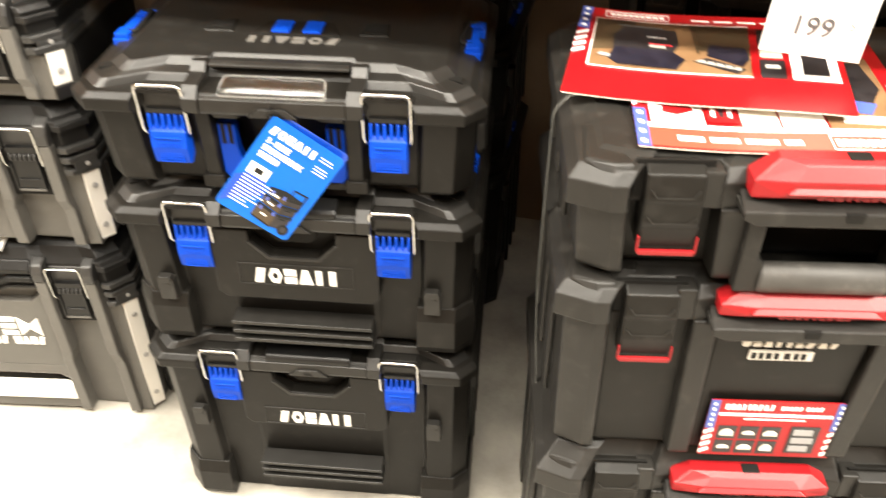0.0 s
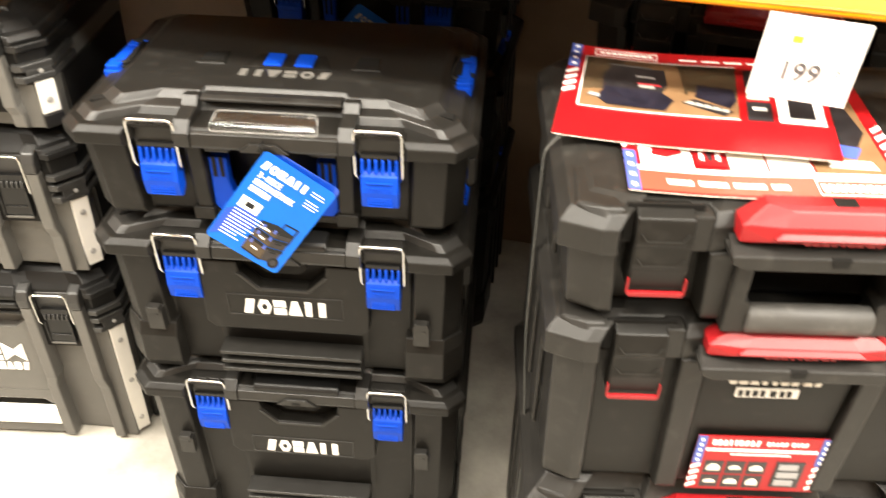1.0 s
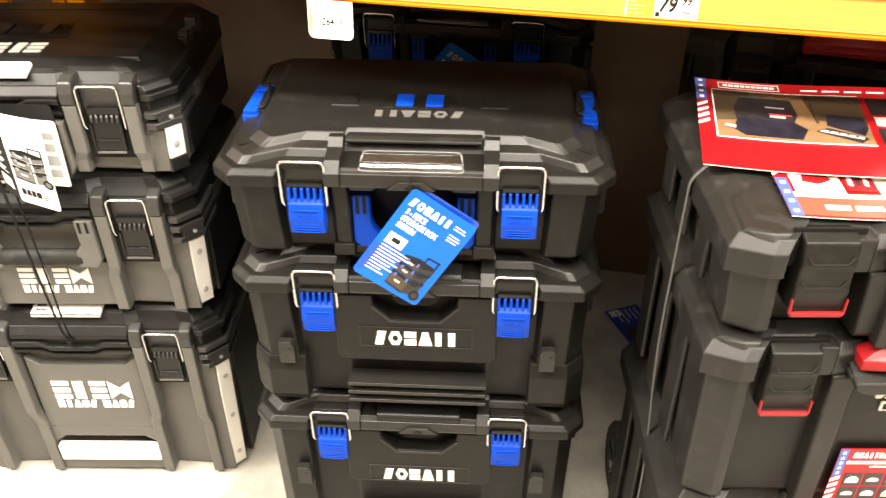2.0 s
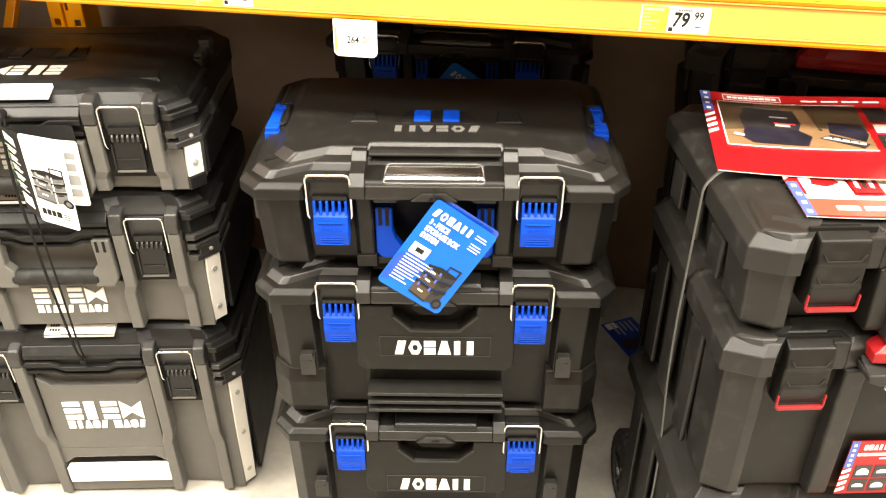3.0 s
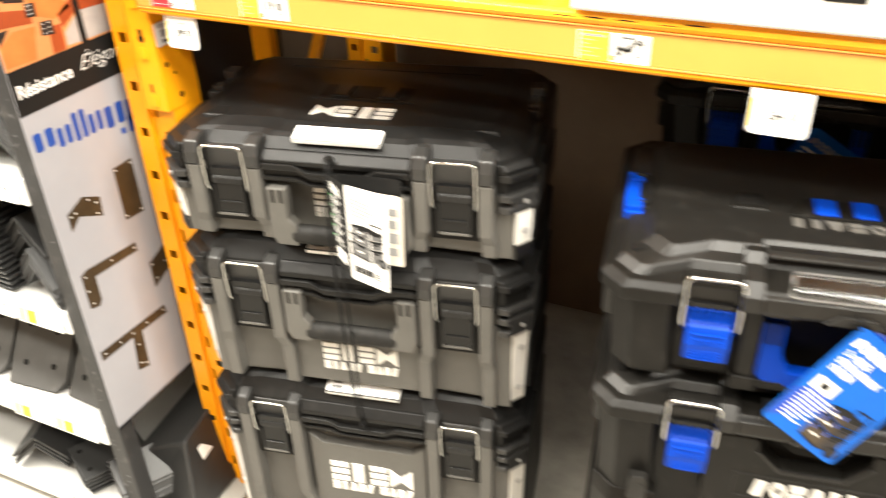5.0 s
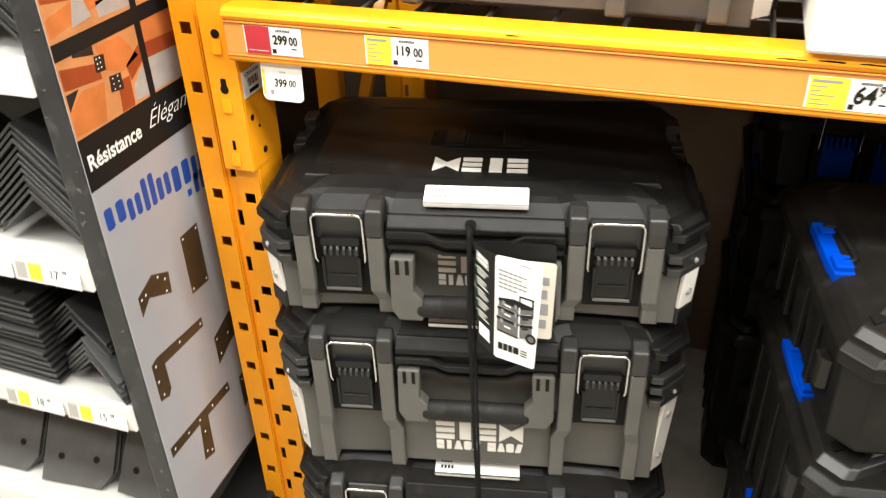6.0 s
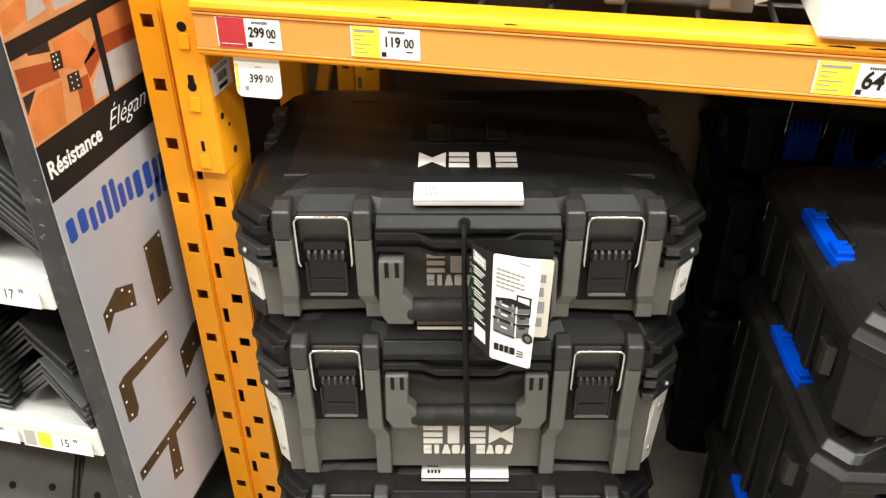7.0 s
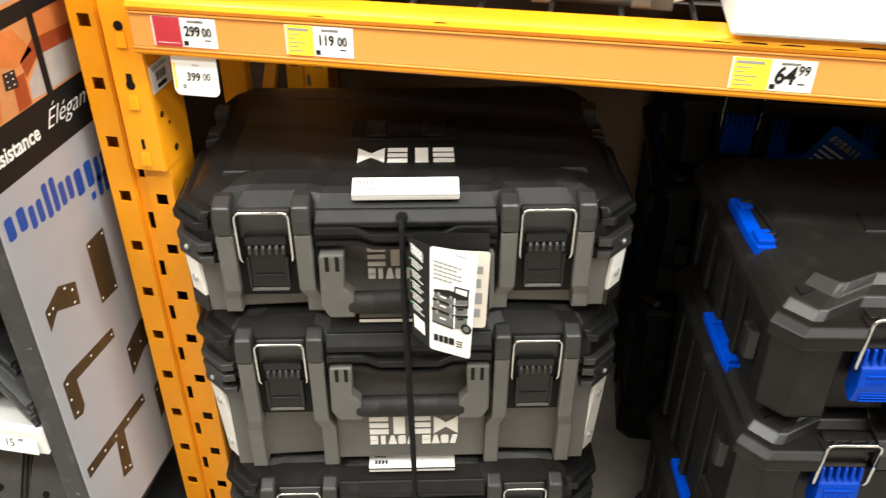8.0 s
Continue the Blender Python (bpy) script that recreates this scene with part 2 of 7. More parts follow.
def marks(bm, spans, z0, z1, y0, y1, slant=0.0):
    """A row of plain upright shapes in place of a maker's mark; every span is x0, x1 and the shape's kind."""
    h = z1 - z0

    def piece(pts):
        front_shape(bm, [(x + slant * (z - z0), z) for x, z in pts], y0, y1)

    def bar(x0, x1, f0, f1):
        piece([(x0, z0 + f0 * h), (x1, z0 + f0 * h), (x1, z0 + f1 * h), (x0, z0 + f1 * h)])

    for x0, x1, kind in spans:
        w, xm, zm = x1 - x0, (x0 + x1) / 2, (z0 + z1) / 2
        if kind == "c":
            c = 0.2 * min(w, h)
            piece([(x0 + c, z0), (x1 - c, z0), (x1, z0 + c), (x1, z1 - c), (x1 - c, z1), (x0 + c, z1), (x0, z1 - c), (x0, z0 + c)])
        elif kind == "hexagon":
            out = [(x0 + 0.25 * w, z0), (x1 - 0.25 * w, z0), (x1, zm), (x1 - 0.25 * w, z1), (x0 + 0.25 * w, z1), (x0, zm)]
            inn = [(xm + 0.45 * (x - xm), zm + 0.45 * (z - zm)) for x, z in out]
            for i in range(6):
                j = (i + 1) % 6
                piece([out[i], out[j], inn[j], inn[i]])
        elif kind == "wedge":
            piece([(x0, z0), (x1, z0), (xm + 0.2 * w, z1), (xm - 0.2 * w, z1)])
        elif kind == "bars":
            for f in (0.0, 0.38, 0.76):
                bar(x0, x1, f, f + 0.24)
        elif kind == "pair":
            bar(x0, x1, 0.0, 0.44)
            bar(x0, x1, 0.56, 1.0)
        elif kind == "post":
            bar(x0 + 0.1 * w, x0 + 0.75 * w, 0.0, 1.0)
        elif kind == "mast":
            bar(xm - 0.3 * w, xm + 0.3 * w, 0.0, 1.0)
        elif kind == "bow":
            piece([(x0, z0), (xm, zm - 0.12 * h), (xm, zm + 0.12 * h), (x0, z1)])
            piece([(x1, z0), (x1, z1), (xm, zm + 0.12 * h), (xm, zm - 0.12 * h)])
        elif kind == "lean":
            piece([(x0, z0), (x0 + 0.7 * w, z0), (x1, z1), (x0 + 0.3 * w, z1)])
        elif kind != "gap":
            bar(x0, x1, 0.0, 1.0)
    return bm


def spread(x0, x1, weights, gap):
    """Spans that fill x0 to x1 by (weight, kind)."""
    total = sum(w for w, _ in weights)
    room = (x1 - x0) - gap * (len(weights) - 1)
    out, x = [], x0
    for w, kind in weights:
        d = room * w / total
        out.append((x, x + d, kind))
        x += d + gap
    return out


SIX = ((1.0, "lean"), (1.15, "hexagon"), (1.0, "pair"), (1.15, "wedge"), (0.8, "post"), (0.95, "mast"))
FOUR = ((0.9, "bars"), (0.85, "post"), (0.85, "bars"), (1.15, "bow"))
TEN = ((1, "pair"), (1, "mast"), (1.1, "wedge"), (1, "c"), (1, "lean"), (0.6, "gap"), (1.1, "pair"), (1, "wedge"), (1, "c"), (1, "lean"))
NINE = ((1, "c"), (1, "pair"), (1.1, "wedge"), (0.9, "post"), (0.9, "mast"), (0.9, "pair"), (1.2, "lean"), (1.1, "wedge"), (1, "lean"))


def writing(name, text, size, material, parent, m, label="", squeeze=1.0, shear=0.0, bold=0.0, align="LEFT"):
    """Readable words or figures as a thin mesh; the letters stand in the local x-y plane."""
    cu = bpy.data.curves.new(name, "FONT")
    cu.body, cu.size, cu.extrude, cu.offset, cu.shear = text, size, 0.00015, bold, shear
    cu.align_x = align
    cu.resolution_u = 3
    ob = new(name, cu)
    me = bpy.data.meshes.new_from_object(ob.evaluated_get(bpy.context.evaluated_depsgraph_get()))
    bpy.data.objects.remove(ob)
    me.materials.clear()
    me.materials.append(material)
    me.name = name
    out = new(name, me)
    if parent is not None:
        out.parent = parent
    me.transform(m @ Matrix.Diagonal((squeeze, 1, 1, 1)))
    if label:
        out["label"] = label
    return out


FLOOR = -0.012
FACE = Matrix.Rotation(radians(90), 4, "X")      # lays x-y writing onto a front that looks to -y

# ---- the hall ----
bm = bmesh.new()
bmesh.ops.create_grid(bm, x_segments=12, y_segments=12, size=9.0, matrix=pose(0, -2.0, FLOOR))
tagged(part("floor", bm, CONCRETE), "pale polished concrete shop floor with faint dirt", "floor", kind="structure")
bm = block(bmesh.new(), -9, 9, -11, 7, 4.7, 4.8)
tagged(part("ceiling", bm, CEILING_PAINT), "plain pale shop ceiling high above", "ceiling", kind="structure")
for wall_name, lim in (("wall_north", (-9, 9, 6.9, 7.0)), ("wall_south", (-9, 9, -11.0, -10.9)), ("wall_east", (8.9, 9, -10.9, 6.9)), ("wall_west", (-9, -8.9, -10.9, 6.9))):
    bm = block(bmesh.new(), *lim, FLOOR, 4.7)
    tagged(part(wall_name, bm, WALL_PAINT), "plain grey wall of the shop", "wall", kind="structure")
bm = block(bmesh.new(), -2.6, 2.2, 2.14, 2.17, FLOOR, 2.4)
tagged(part("back_panel", bm, HARDBOARD, bevel=0.002), "brown hardboard panel closing the back of the rack", "panel", kind="structure")
bm = block(bmesh.new(), -4.0, -1.62, 1.75, 1.78, FLOOR, 2.4)
tagged(part("display_back_panel", bm, UPRIGHT, bevel=0.002), "dark steel back panel of the bracket display", "panel", kind="structure")

# added out of view; its tone sets the bounce light onto the fronts
bm = block(bmesh.new(), -5.0, 5.0, -2.5, -1.75, FLOOR, 2.6)
tagged(part("unseen_partition", bm, HARDBOARD, bevel=0.01), "unseen plain dark partition added across the aisle", "wall", kind="structure")


# ---- the rack ----
def perforated(bm, x0, x1, z0, z1, holes, y0, y1):
    """A sheet in x and z with square holes given as (x, z, half width, half height)."""
    xs = sorted({x0, x1, *(round(h[0] + s * h[2], 5) for h in holes for s in (-1, 1))})
    zs = sorted({z0, z1, *(round(h[1] + s * h[3], 5) for h in holes for s in (-1, 1))})
    def is_open(i, j):
        cx, cz = (xs[i] + xs[i + 1]) / 2, (zs[j] + zs[j + 1]) / 2
        return any(abs(cx - h[0]) < h[2] and abs(cz - h[1]) < h[3] for h in holes)
    V = {}
    def v(i, k, j):
        if (i, k, j) not in V:
            V[i, k, j] = bm.verts.new((xs[i], (y0, y1)[k], zs[j]))
        return V[i, k, j]
    nx, nz = len(xs) - 1, len(zs) - 1
    full = {(i, j) for i in range(nx) for j in range(nz) if not is_open(i, j)}
    for i, j in full:
        bm.faces.new((v(i, 0, j), v(i + 1, 0, j), v(i + 1, 0, j + 1), v(i, 0, j + 1)))
        bm.faces.new((v(i, 1, j), v(i, 1, j + 1), v(i + 1, 1, j + 1), v(i + 1, 1, j)))
        for di, dj, a, b in ((-1, 0, (i, j), (i, j + 1)), (1, 0, (i + 1, j + 1), (i + 1, j)), (0, -1, (i + 1, j), (i, j)), (0, 1, (i, j + 1), (i + 1, j + 1))):
            if (i + di, j + dj) not in full:
                bm.faces.new((v(a[0], 0, a[1]), v(b[0], 0, b[1]), v(b[0], 1, b[1]), v(a[0], 1, a[1])))
    return bm


def rack_post(x, y, top=2.4):
    """A punched upright of the pallet rack: grooved front with two rows of square holes, two side flanges, a foot."""
    post = thing("rack_post", pose(x, y, 0), "orange painted steel rack upright with rows of square holes", "rack post", "rack posts")
    rows = [0.031 + 0.083 * k for k in range(int((top - 0.05) / 0.083))]
    for side in (-1, 1):
        bm = perforated(bmesh.new(), min(side * 0.047, side * 0.011), max(side * 0.047, side * 0.011), FLOOR, top, [(side * 0.0275, z, 0.0085, 0.0085) for z in rows], 0, 0.0025)
        part("front_strip", bm, ORANGE, post)
    bm = perforated(bmesh.new(), -0.011, 0.011, FLOOR, top, [(0.0, z + 0.0415, 0.0045, 0.014) for z in rows], 0.008, 0.0105)
    block(bm, -0.011, -0.0095, 0.0025, 0.008, FLOOR, top)
    block(bm, 0.0095, 0.011, 0.0025, 0.008, FLOOR, top)
    part("front_groove", bm, ORANGE, post)
    for side in (-1, 1):
        bm = block(bmesh.new(), side * 0.047 - 0.00125, side * 0.047 + 0.00125, 0.0026, 0.07, FLOOR, top)
        part("side_flange", bm, ORANGE, post, bevel=0.0008)
    bm = block(bmesh.new(), -0.075, 0.075, -0.03, 0.11, FLOOR, FLOOR + 0.006)
    for bx in (-0.062, 0.062):
        disc(bm, (bx, 0.09, FLOOR + 0.005), (0, 0, 1), 0.009, 0.012, 6)
    part("foot_plate", bm, ORANGE, post, bevel=0.001)
    return post


POST_X, POST_Y = -1.4725, 1.19
rack_post(POST_X, POST_Y)
rack_post(1.27, POST_Y)
rack_post(POST_X - 0.01, 1.92)
rack_post(1.27, 1.92)


def rack_beam(x0, x1, y, z_low, z_top, label):
    """A pressed box beam with a rounded nose, a recessed face for the price channel, and an end connector."""
    beam = thing("rack_beam", pose(0, y, 0), label, "rack beam", "rack beams")
    h = z_top - z_low
    prof = [(0.004, z_low), (0.0, z_low + 0.004), (0.0, z_low + 0.009), (0.004, z_low + 0.011), (0.004, z_low + 0.052), (-0.001, z_low + 0.055), (-0.0035, z_low + 0.060),
            (-0.0035, z_top - 0.010), (-0.001, z_top - 0.004), (0.004, z_top), (0.038, z_top), (0.040, z_top - 0.003), (0.040, z_top - 0.022), (0.062, z_top - 0.022), (0.064, z_top - 0.025), (0.064, z_low)]
    part("beam_body", side_shape(bmesh.new(), prof, x0 + 0.0455, x1 - 0.0455), ORANGE, beam, bevel=0.0012)
    for end, s in ((x0, 1), (x1, -1)):
        z0, z1 = z_low - 0.169, z_top + 0.004
        bm = perforated(bmesh.new(), min(end - s * 0.002, end + s * 0.044), max(end - s * 0.002, end + s * 0.044), z0, z1, [], 0.018, 0.0215)
        part("end_connector", bm, ORANGE, beam, bevel=0.001)
        bm = block(bmesh.new(), end + s * 0.0415, end + s * 0.0445, 0.0216, 0.10, z0, z1) if s > 0 else block(bmesh.new(), end - 0.0445, end - 0.0415, 0.0216, 0.10, z0, z1)
        part("connector_side", bm, ORANGE, beam, bevel=0.001)
        # pressed lugs of the connector; flat dark shapes paint the shade of its punched holes
        cx = end + s * 0.020
        for dz in (0.017, 0.097, 0.179):
            part("connector_lug", side_shape(bmesh.new(), [(0.0179, z0 + dz + 0.010), (0.0179, z0 + dz - 0.009), (0.0145, z0 + dz - 0.009), (0.0165, z0 + dz + 0.010)], cx - 0.0068, cx + 0.0068), ORANGE, beam, bevel=0.0008)
        for k, dz in enumerate((0.039, 0.124, 0.200)):
            if k == 0:
                bm = block(bmesh.new(), cx - 0.0022, cx + 0.0022, 0.0171, 0.0178, z0 + dz - 0.007, z0 + dz + 0.007)
            else:
                bm = disc(bmesh.new(), (cx, 0.0178, z0 + dz - 0.003), (0, -1, 0), 0.0062, 0.0008, 14)
                if k == 1:
                    front_shape(bm, [(cx - 0.0042, z0 + dz), (cx + 0.0042, z0 + dz), (cx + 0.0038, z0 + dz + 0.012), (cx - 0.0038, z0 + dz + 0.012)], 0.0171, 0.0179)
            part("keyhole", bm, SHADOW_BLACK, beam, "dark shape for the shade in a punched connector hole")
        fx = end + s * 0.0449
        for hy, hz, hr in ((0.035, 0.076, 0.0045), (0.056, 0.019, 0.0052), (0.050, 0.058, 0.0026)):
            # bolt holes as dark discs, shade by colour only
            part("side_hole", disc(bmesh.new(), (fx - s * 0.0006, hy, z0 + hz), (s, 0, 0), hr, 0.0008, 12), SHADOW_BLACK, beam, "dark disc for the shade in a side bolt hole")
    return beam


BEAM_Y, BEAM_LOW, BEAM_TOP = 1.158, 1.083, 1.153
front_beam = rack_beam(POST_X + 0.006, 1.26, BEAM_Y, BEAM_LOW, BEAM_TOP, "glossy orange steel rack beam carrying price labels")
rear_beam = thing("rack_beam", pose(0, 1.86, 0), "orange steel beam at the back of the rack", "rack beam", "rack beams")
part("beam_body", block(bmesh.new(), POST_X + 0.03, 1.22, 0, 0.05, BEAM_LOW - 0.01, BEAM_TOP), ORANGE, rear_beam, bevel=0.004)
bm = block(bmesh.new(), POST_X + 0.052, 1.205, 0.0005, 0.0036, BEAM_LOW + 0.0112, BEAM_LOW + 0.0515)
part("price_channel", bm, ORANGE_STRIP, front_beam, "shiny clear-fronted orange price channel", bevel=0.0008)
bm = bmesh.new()
block(bm, POST_X + 0.052, 1.205, -0.0016, 0.0034, BEAM_LOW + 0.0515, BEAM_LOW + 0.0535)
block(bm, POST_X + 0.052, 1.205, -0.0016, 0.0034, BEAM_LOW + 0.009, BEAM_LOW + 0.0111)
part("channel_lip", bm, ORANGE_STRIP, front_beam, "pale plastic lips of the price channel", bevel=0.0005)

# dark scuffs along the beam's upper edge
for k in range(14):
    x, ln = random.uniform(-1.2, 0.6), random.uniform(0.006, 0.03)
    z = BEAM_TOP - random.uniform(0.005, 0.009)
    bm = front_shape(bmesh.new(), [(x, z), (x + ln, z + random.uniform(-0.0008, 0.0008)), (x + ln, z + 0.0006), (x + 0.4 * ln, z + 0.0011), (x, z + 0.0005)], -0.0030, -0.0002)
    part("scuff", bm, SHADOW_BLACK, front_beam, "dark scuff in the orange paint")

# side braces of the rack frame
brace = thing("rack_brace", pose(POST_X, 0, 0), "orange steel cross braces between the rack uprights", "rack brace")
for za, zb in ((0.25, 0.25), (0.25, 1.15), (1.15, 1.15), (1.15, 2.05)):
    bm = loft(bmesh.new(), [[(-0.012, y, z - 0.014), (0.012, y, z - 0.014), (0.012, y, z + 0.014), (-0.012, y, z + 0.014)] for y, z in ((1.262, za), (1.918, zb))])
    part("brace_bar", bm, ORANGE, brace, bevel=0.002)

bm = block(bmesh.new(), 0.002, 0.046, 1.478, 1.502, 0.08, 2.2)
part("brace_strut", bm, ORANGE, brace, bevel=0.003)

# wire deck on the beams
deck = thing("wire_deck", pose(0, 0, 0), "zinc wire mesh deck lying on the rack beams", "wire deck")
DECK_Z = BEAM_TOP - 0.010
for k in range(32):
    x = -1.331 + 0.0795 * k
    wire("cross_wire", [(x, 1.199, DECK_Z - 0.004), (x, 1.204, DECK_Z + 0.004), (x, 1.90, DECK_Z + 0.004)], 0.0032, WIRE, deck)
for k in range(8):
    y = 1.213 + 0.085 * k
    wire("long_wire", [(-1.42, y, DECK_Z - 0.001), (1.22, y, DECK_Z - 0.001)], 0.0030, WIRE, deck)
for k in range(5):
    x = -1.2 + 0.58 * k
    part("deck_channel", block(bmesh.new(), x, x + 0.04, 1.222, 1.86, DECK_Z - 0.030, DECK_Z - 0.006), WIRE, deck, bevel=0.002)


def band(bm, pts, w, h):
    """A low ridge with sloping flanks along points that lie roughly flat."""
    P = [Vector(p) for p in pts]
    rings = []
    for i, p in enumerate(P):
        d = (P[min(i + 1, len(P) - 1)] - P[max(i - 1, 0)])
        d.z = 0
        s = Vector((-d.y, d.x, 0)).normalized() * (w / 2)
        up = Vector((0, 0, h))
        k = max(0.1, 1 - 2 * h / w)
        rings.append([p - s, p + s, p + s * k + up, p - s * k + up])
    return loft(bm, rings)


ON_TOP = Matrix.Rotation(math.pi, 4, "Z") @ Matrix.Rotation(radians(-90), 4, "X")


def wire_bail(parent, x, y, z_top, z_low, half, radius=0.0021):
    """A bent steel wire bail that hooks a lever to the lid."""
    return wire("bail", [(x - half + 0.004, y + 0.006, z_low), (x - half, y, z_low + 0.012), (x - half, y - 0.004, z_top), (x + half, y - 0.004, z_top), (x + half, y, z_low + 0.012), (x + half - 0.004, y + 0.006, z_low)],
                radius, STEEL, parent, "bright bent steel wire bail", corner=0.010)


# ---- black cases with blue latches ----
def blue_latch(case, x, low):
    """low: the height of the lid's lower rim."""
    bm = block(bmesh.new(), x - 0.030, x + 0.030, 0.0035, 0.02, low - 0.006, low + 0.030)
    latch = part("latch", bm, BLACK_SMOOTH, case, "latch with a bright wire bail and a blue lever", bevel=0.0012)
    for k in (-1, 0, 1):
        part("bail_hook", block(bmesh.new(), x + k * 0.021 - 0.002, x + k * 0.021 + 0.002, -0.003, 0.0034, low + 0.026, low + 0.034), BLACK_SMOOTH, latch, bevel=0.0008)
    lo = low - 0.087
    bm = bmesh.new()
    side_shape(bm, [(0.016, lo + 0.012), (0.002, lo), (-0.006, lo + 0.003), (-0.010, lo + 0.028), (-0.007, lo + 0.052), (0.000, lo + 0.058), (0.016, lo + 0.058)], x - 0.0255, x + 0.0255)
    for k in range(4):
        block(bm, x - 0.018, x + 0.018, -0.0092, -0.004, lo + 0.005 + 0.0042 * k, lo + 0.0066 + 0.0042 * k)
    block(bm, x - 0.0185, x + 0.0185, -0.0105, -0.004, lo + 0.0425, lo + 0.0445)
    part("lever", bm, BLUE, latch, "ribbed bright blue plastic lever", bevel=0.0012)
    for k in range(6):
        a = x - 0.0255 + 0.0094 * k
        part("lever_finger", side_shape(bmesh.new(), [(0.012, lo + 0.0585), (-0.002, lo + 0.0585), (-0.006, lo + 0.056), (-0.003, lo + 0.076), (0.004, lo + 0.080), (0.012, lo + 0.078)], a, a + 0.0040), BLUE, latch, bevel=0.0008)
    bm = marks(bmesh.new(), spread(x - 0.017, x + 0.017, SIX, 0.0012), lo + 0.030, lo + 0.0365, -0.0104, -0.006)
    tagged(part("embossing", bm, BLUE, latch), kind="stuff")
    bm = block(bmesh.new(), x - 0.026, x + 0.026, -0.002, 0.012, low - 0.009, low - 0.002)
    part("hinge_bar", bm, LEVER_BLACK, latch, bevel=0.001)
    wire_bail(latch, x, -0.006, low + 0.037, low - 0.044, 0.0325)
    return latch


def blue_tab(case, side, z, long=0.105):
    """A blue side clip on the lid's flank."""
    bm = bmesh.new()
    x = side * 0.266
    plan_shape(bm, [(x - 0.010, 0.172), (x + 0.010, 0.172), (x + 0.012, 0.205), (x + 0.006, 0.215), (x + 0.006, 0.238), (x + 0.012, 0.246), (x + 0.012, 0.172 + long), (x - 0.012, 0.172 + long), (x - 0.012, 0.20)], z - 0.006, z + 0.012)
    block(bm, x - 0.009, x + 0.009, 0.176, 0.200, z + 0.008, z + 0.019)
    block(bm, x - 0.008, x + 0.008, 0.25, 0.268, z + 0.008, z + 0.016)
    block(bm, x + side * 0.004 - 0.004, x + side * 0.004 + 0.004, 0.165, 0.262, z - 0.016, z)
    fore = Matrix.Translation((0, -0.035, 0))
    # dark block for the shade inside the clip's slot
    part("clip_slot", block(bmesh.new(), min(side * 0.239, side * 0.254), max(side * 0.239, side * 0.254), 0.176, 0.27, z, z + 0.014), SHADOW_BLACK, case, bevel=0.002, m=fore)
    wire("clip_loop", [(side * 0.262, 0.182, z + 0.015), (side * 0.243, 0.186, z + 0.016), (side * 0.241, 0.205, z + 0.016), (side * 0.247, 0.262, z + 0.016), (side * 0.262, 0.266, z + 0.015)], 0.004, SHADOW_BLACK, case, "black loop beside the side clip", m=fore)
    grow = Matrix.Translation((side * 0.254, 0.25, 0)) @ Matrix.Diagonal((1.15, 1.12, 1, 1)) @ Matrix.Translation((-side * 0.262, -0.25, 0))
    return part("side_clip", bm, BLUE, case, "bright blue side clip", bevel=0.0018, m=fore @ grow)


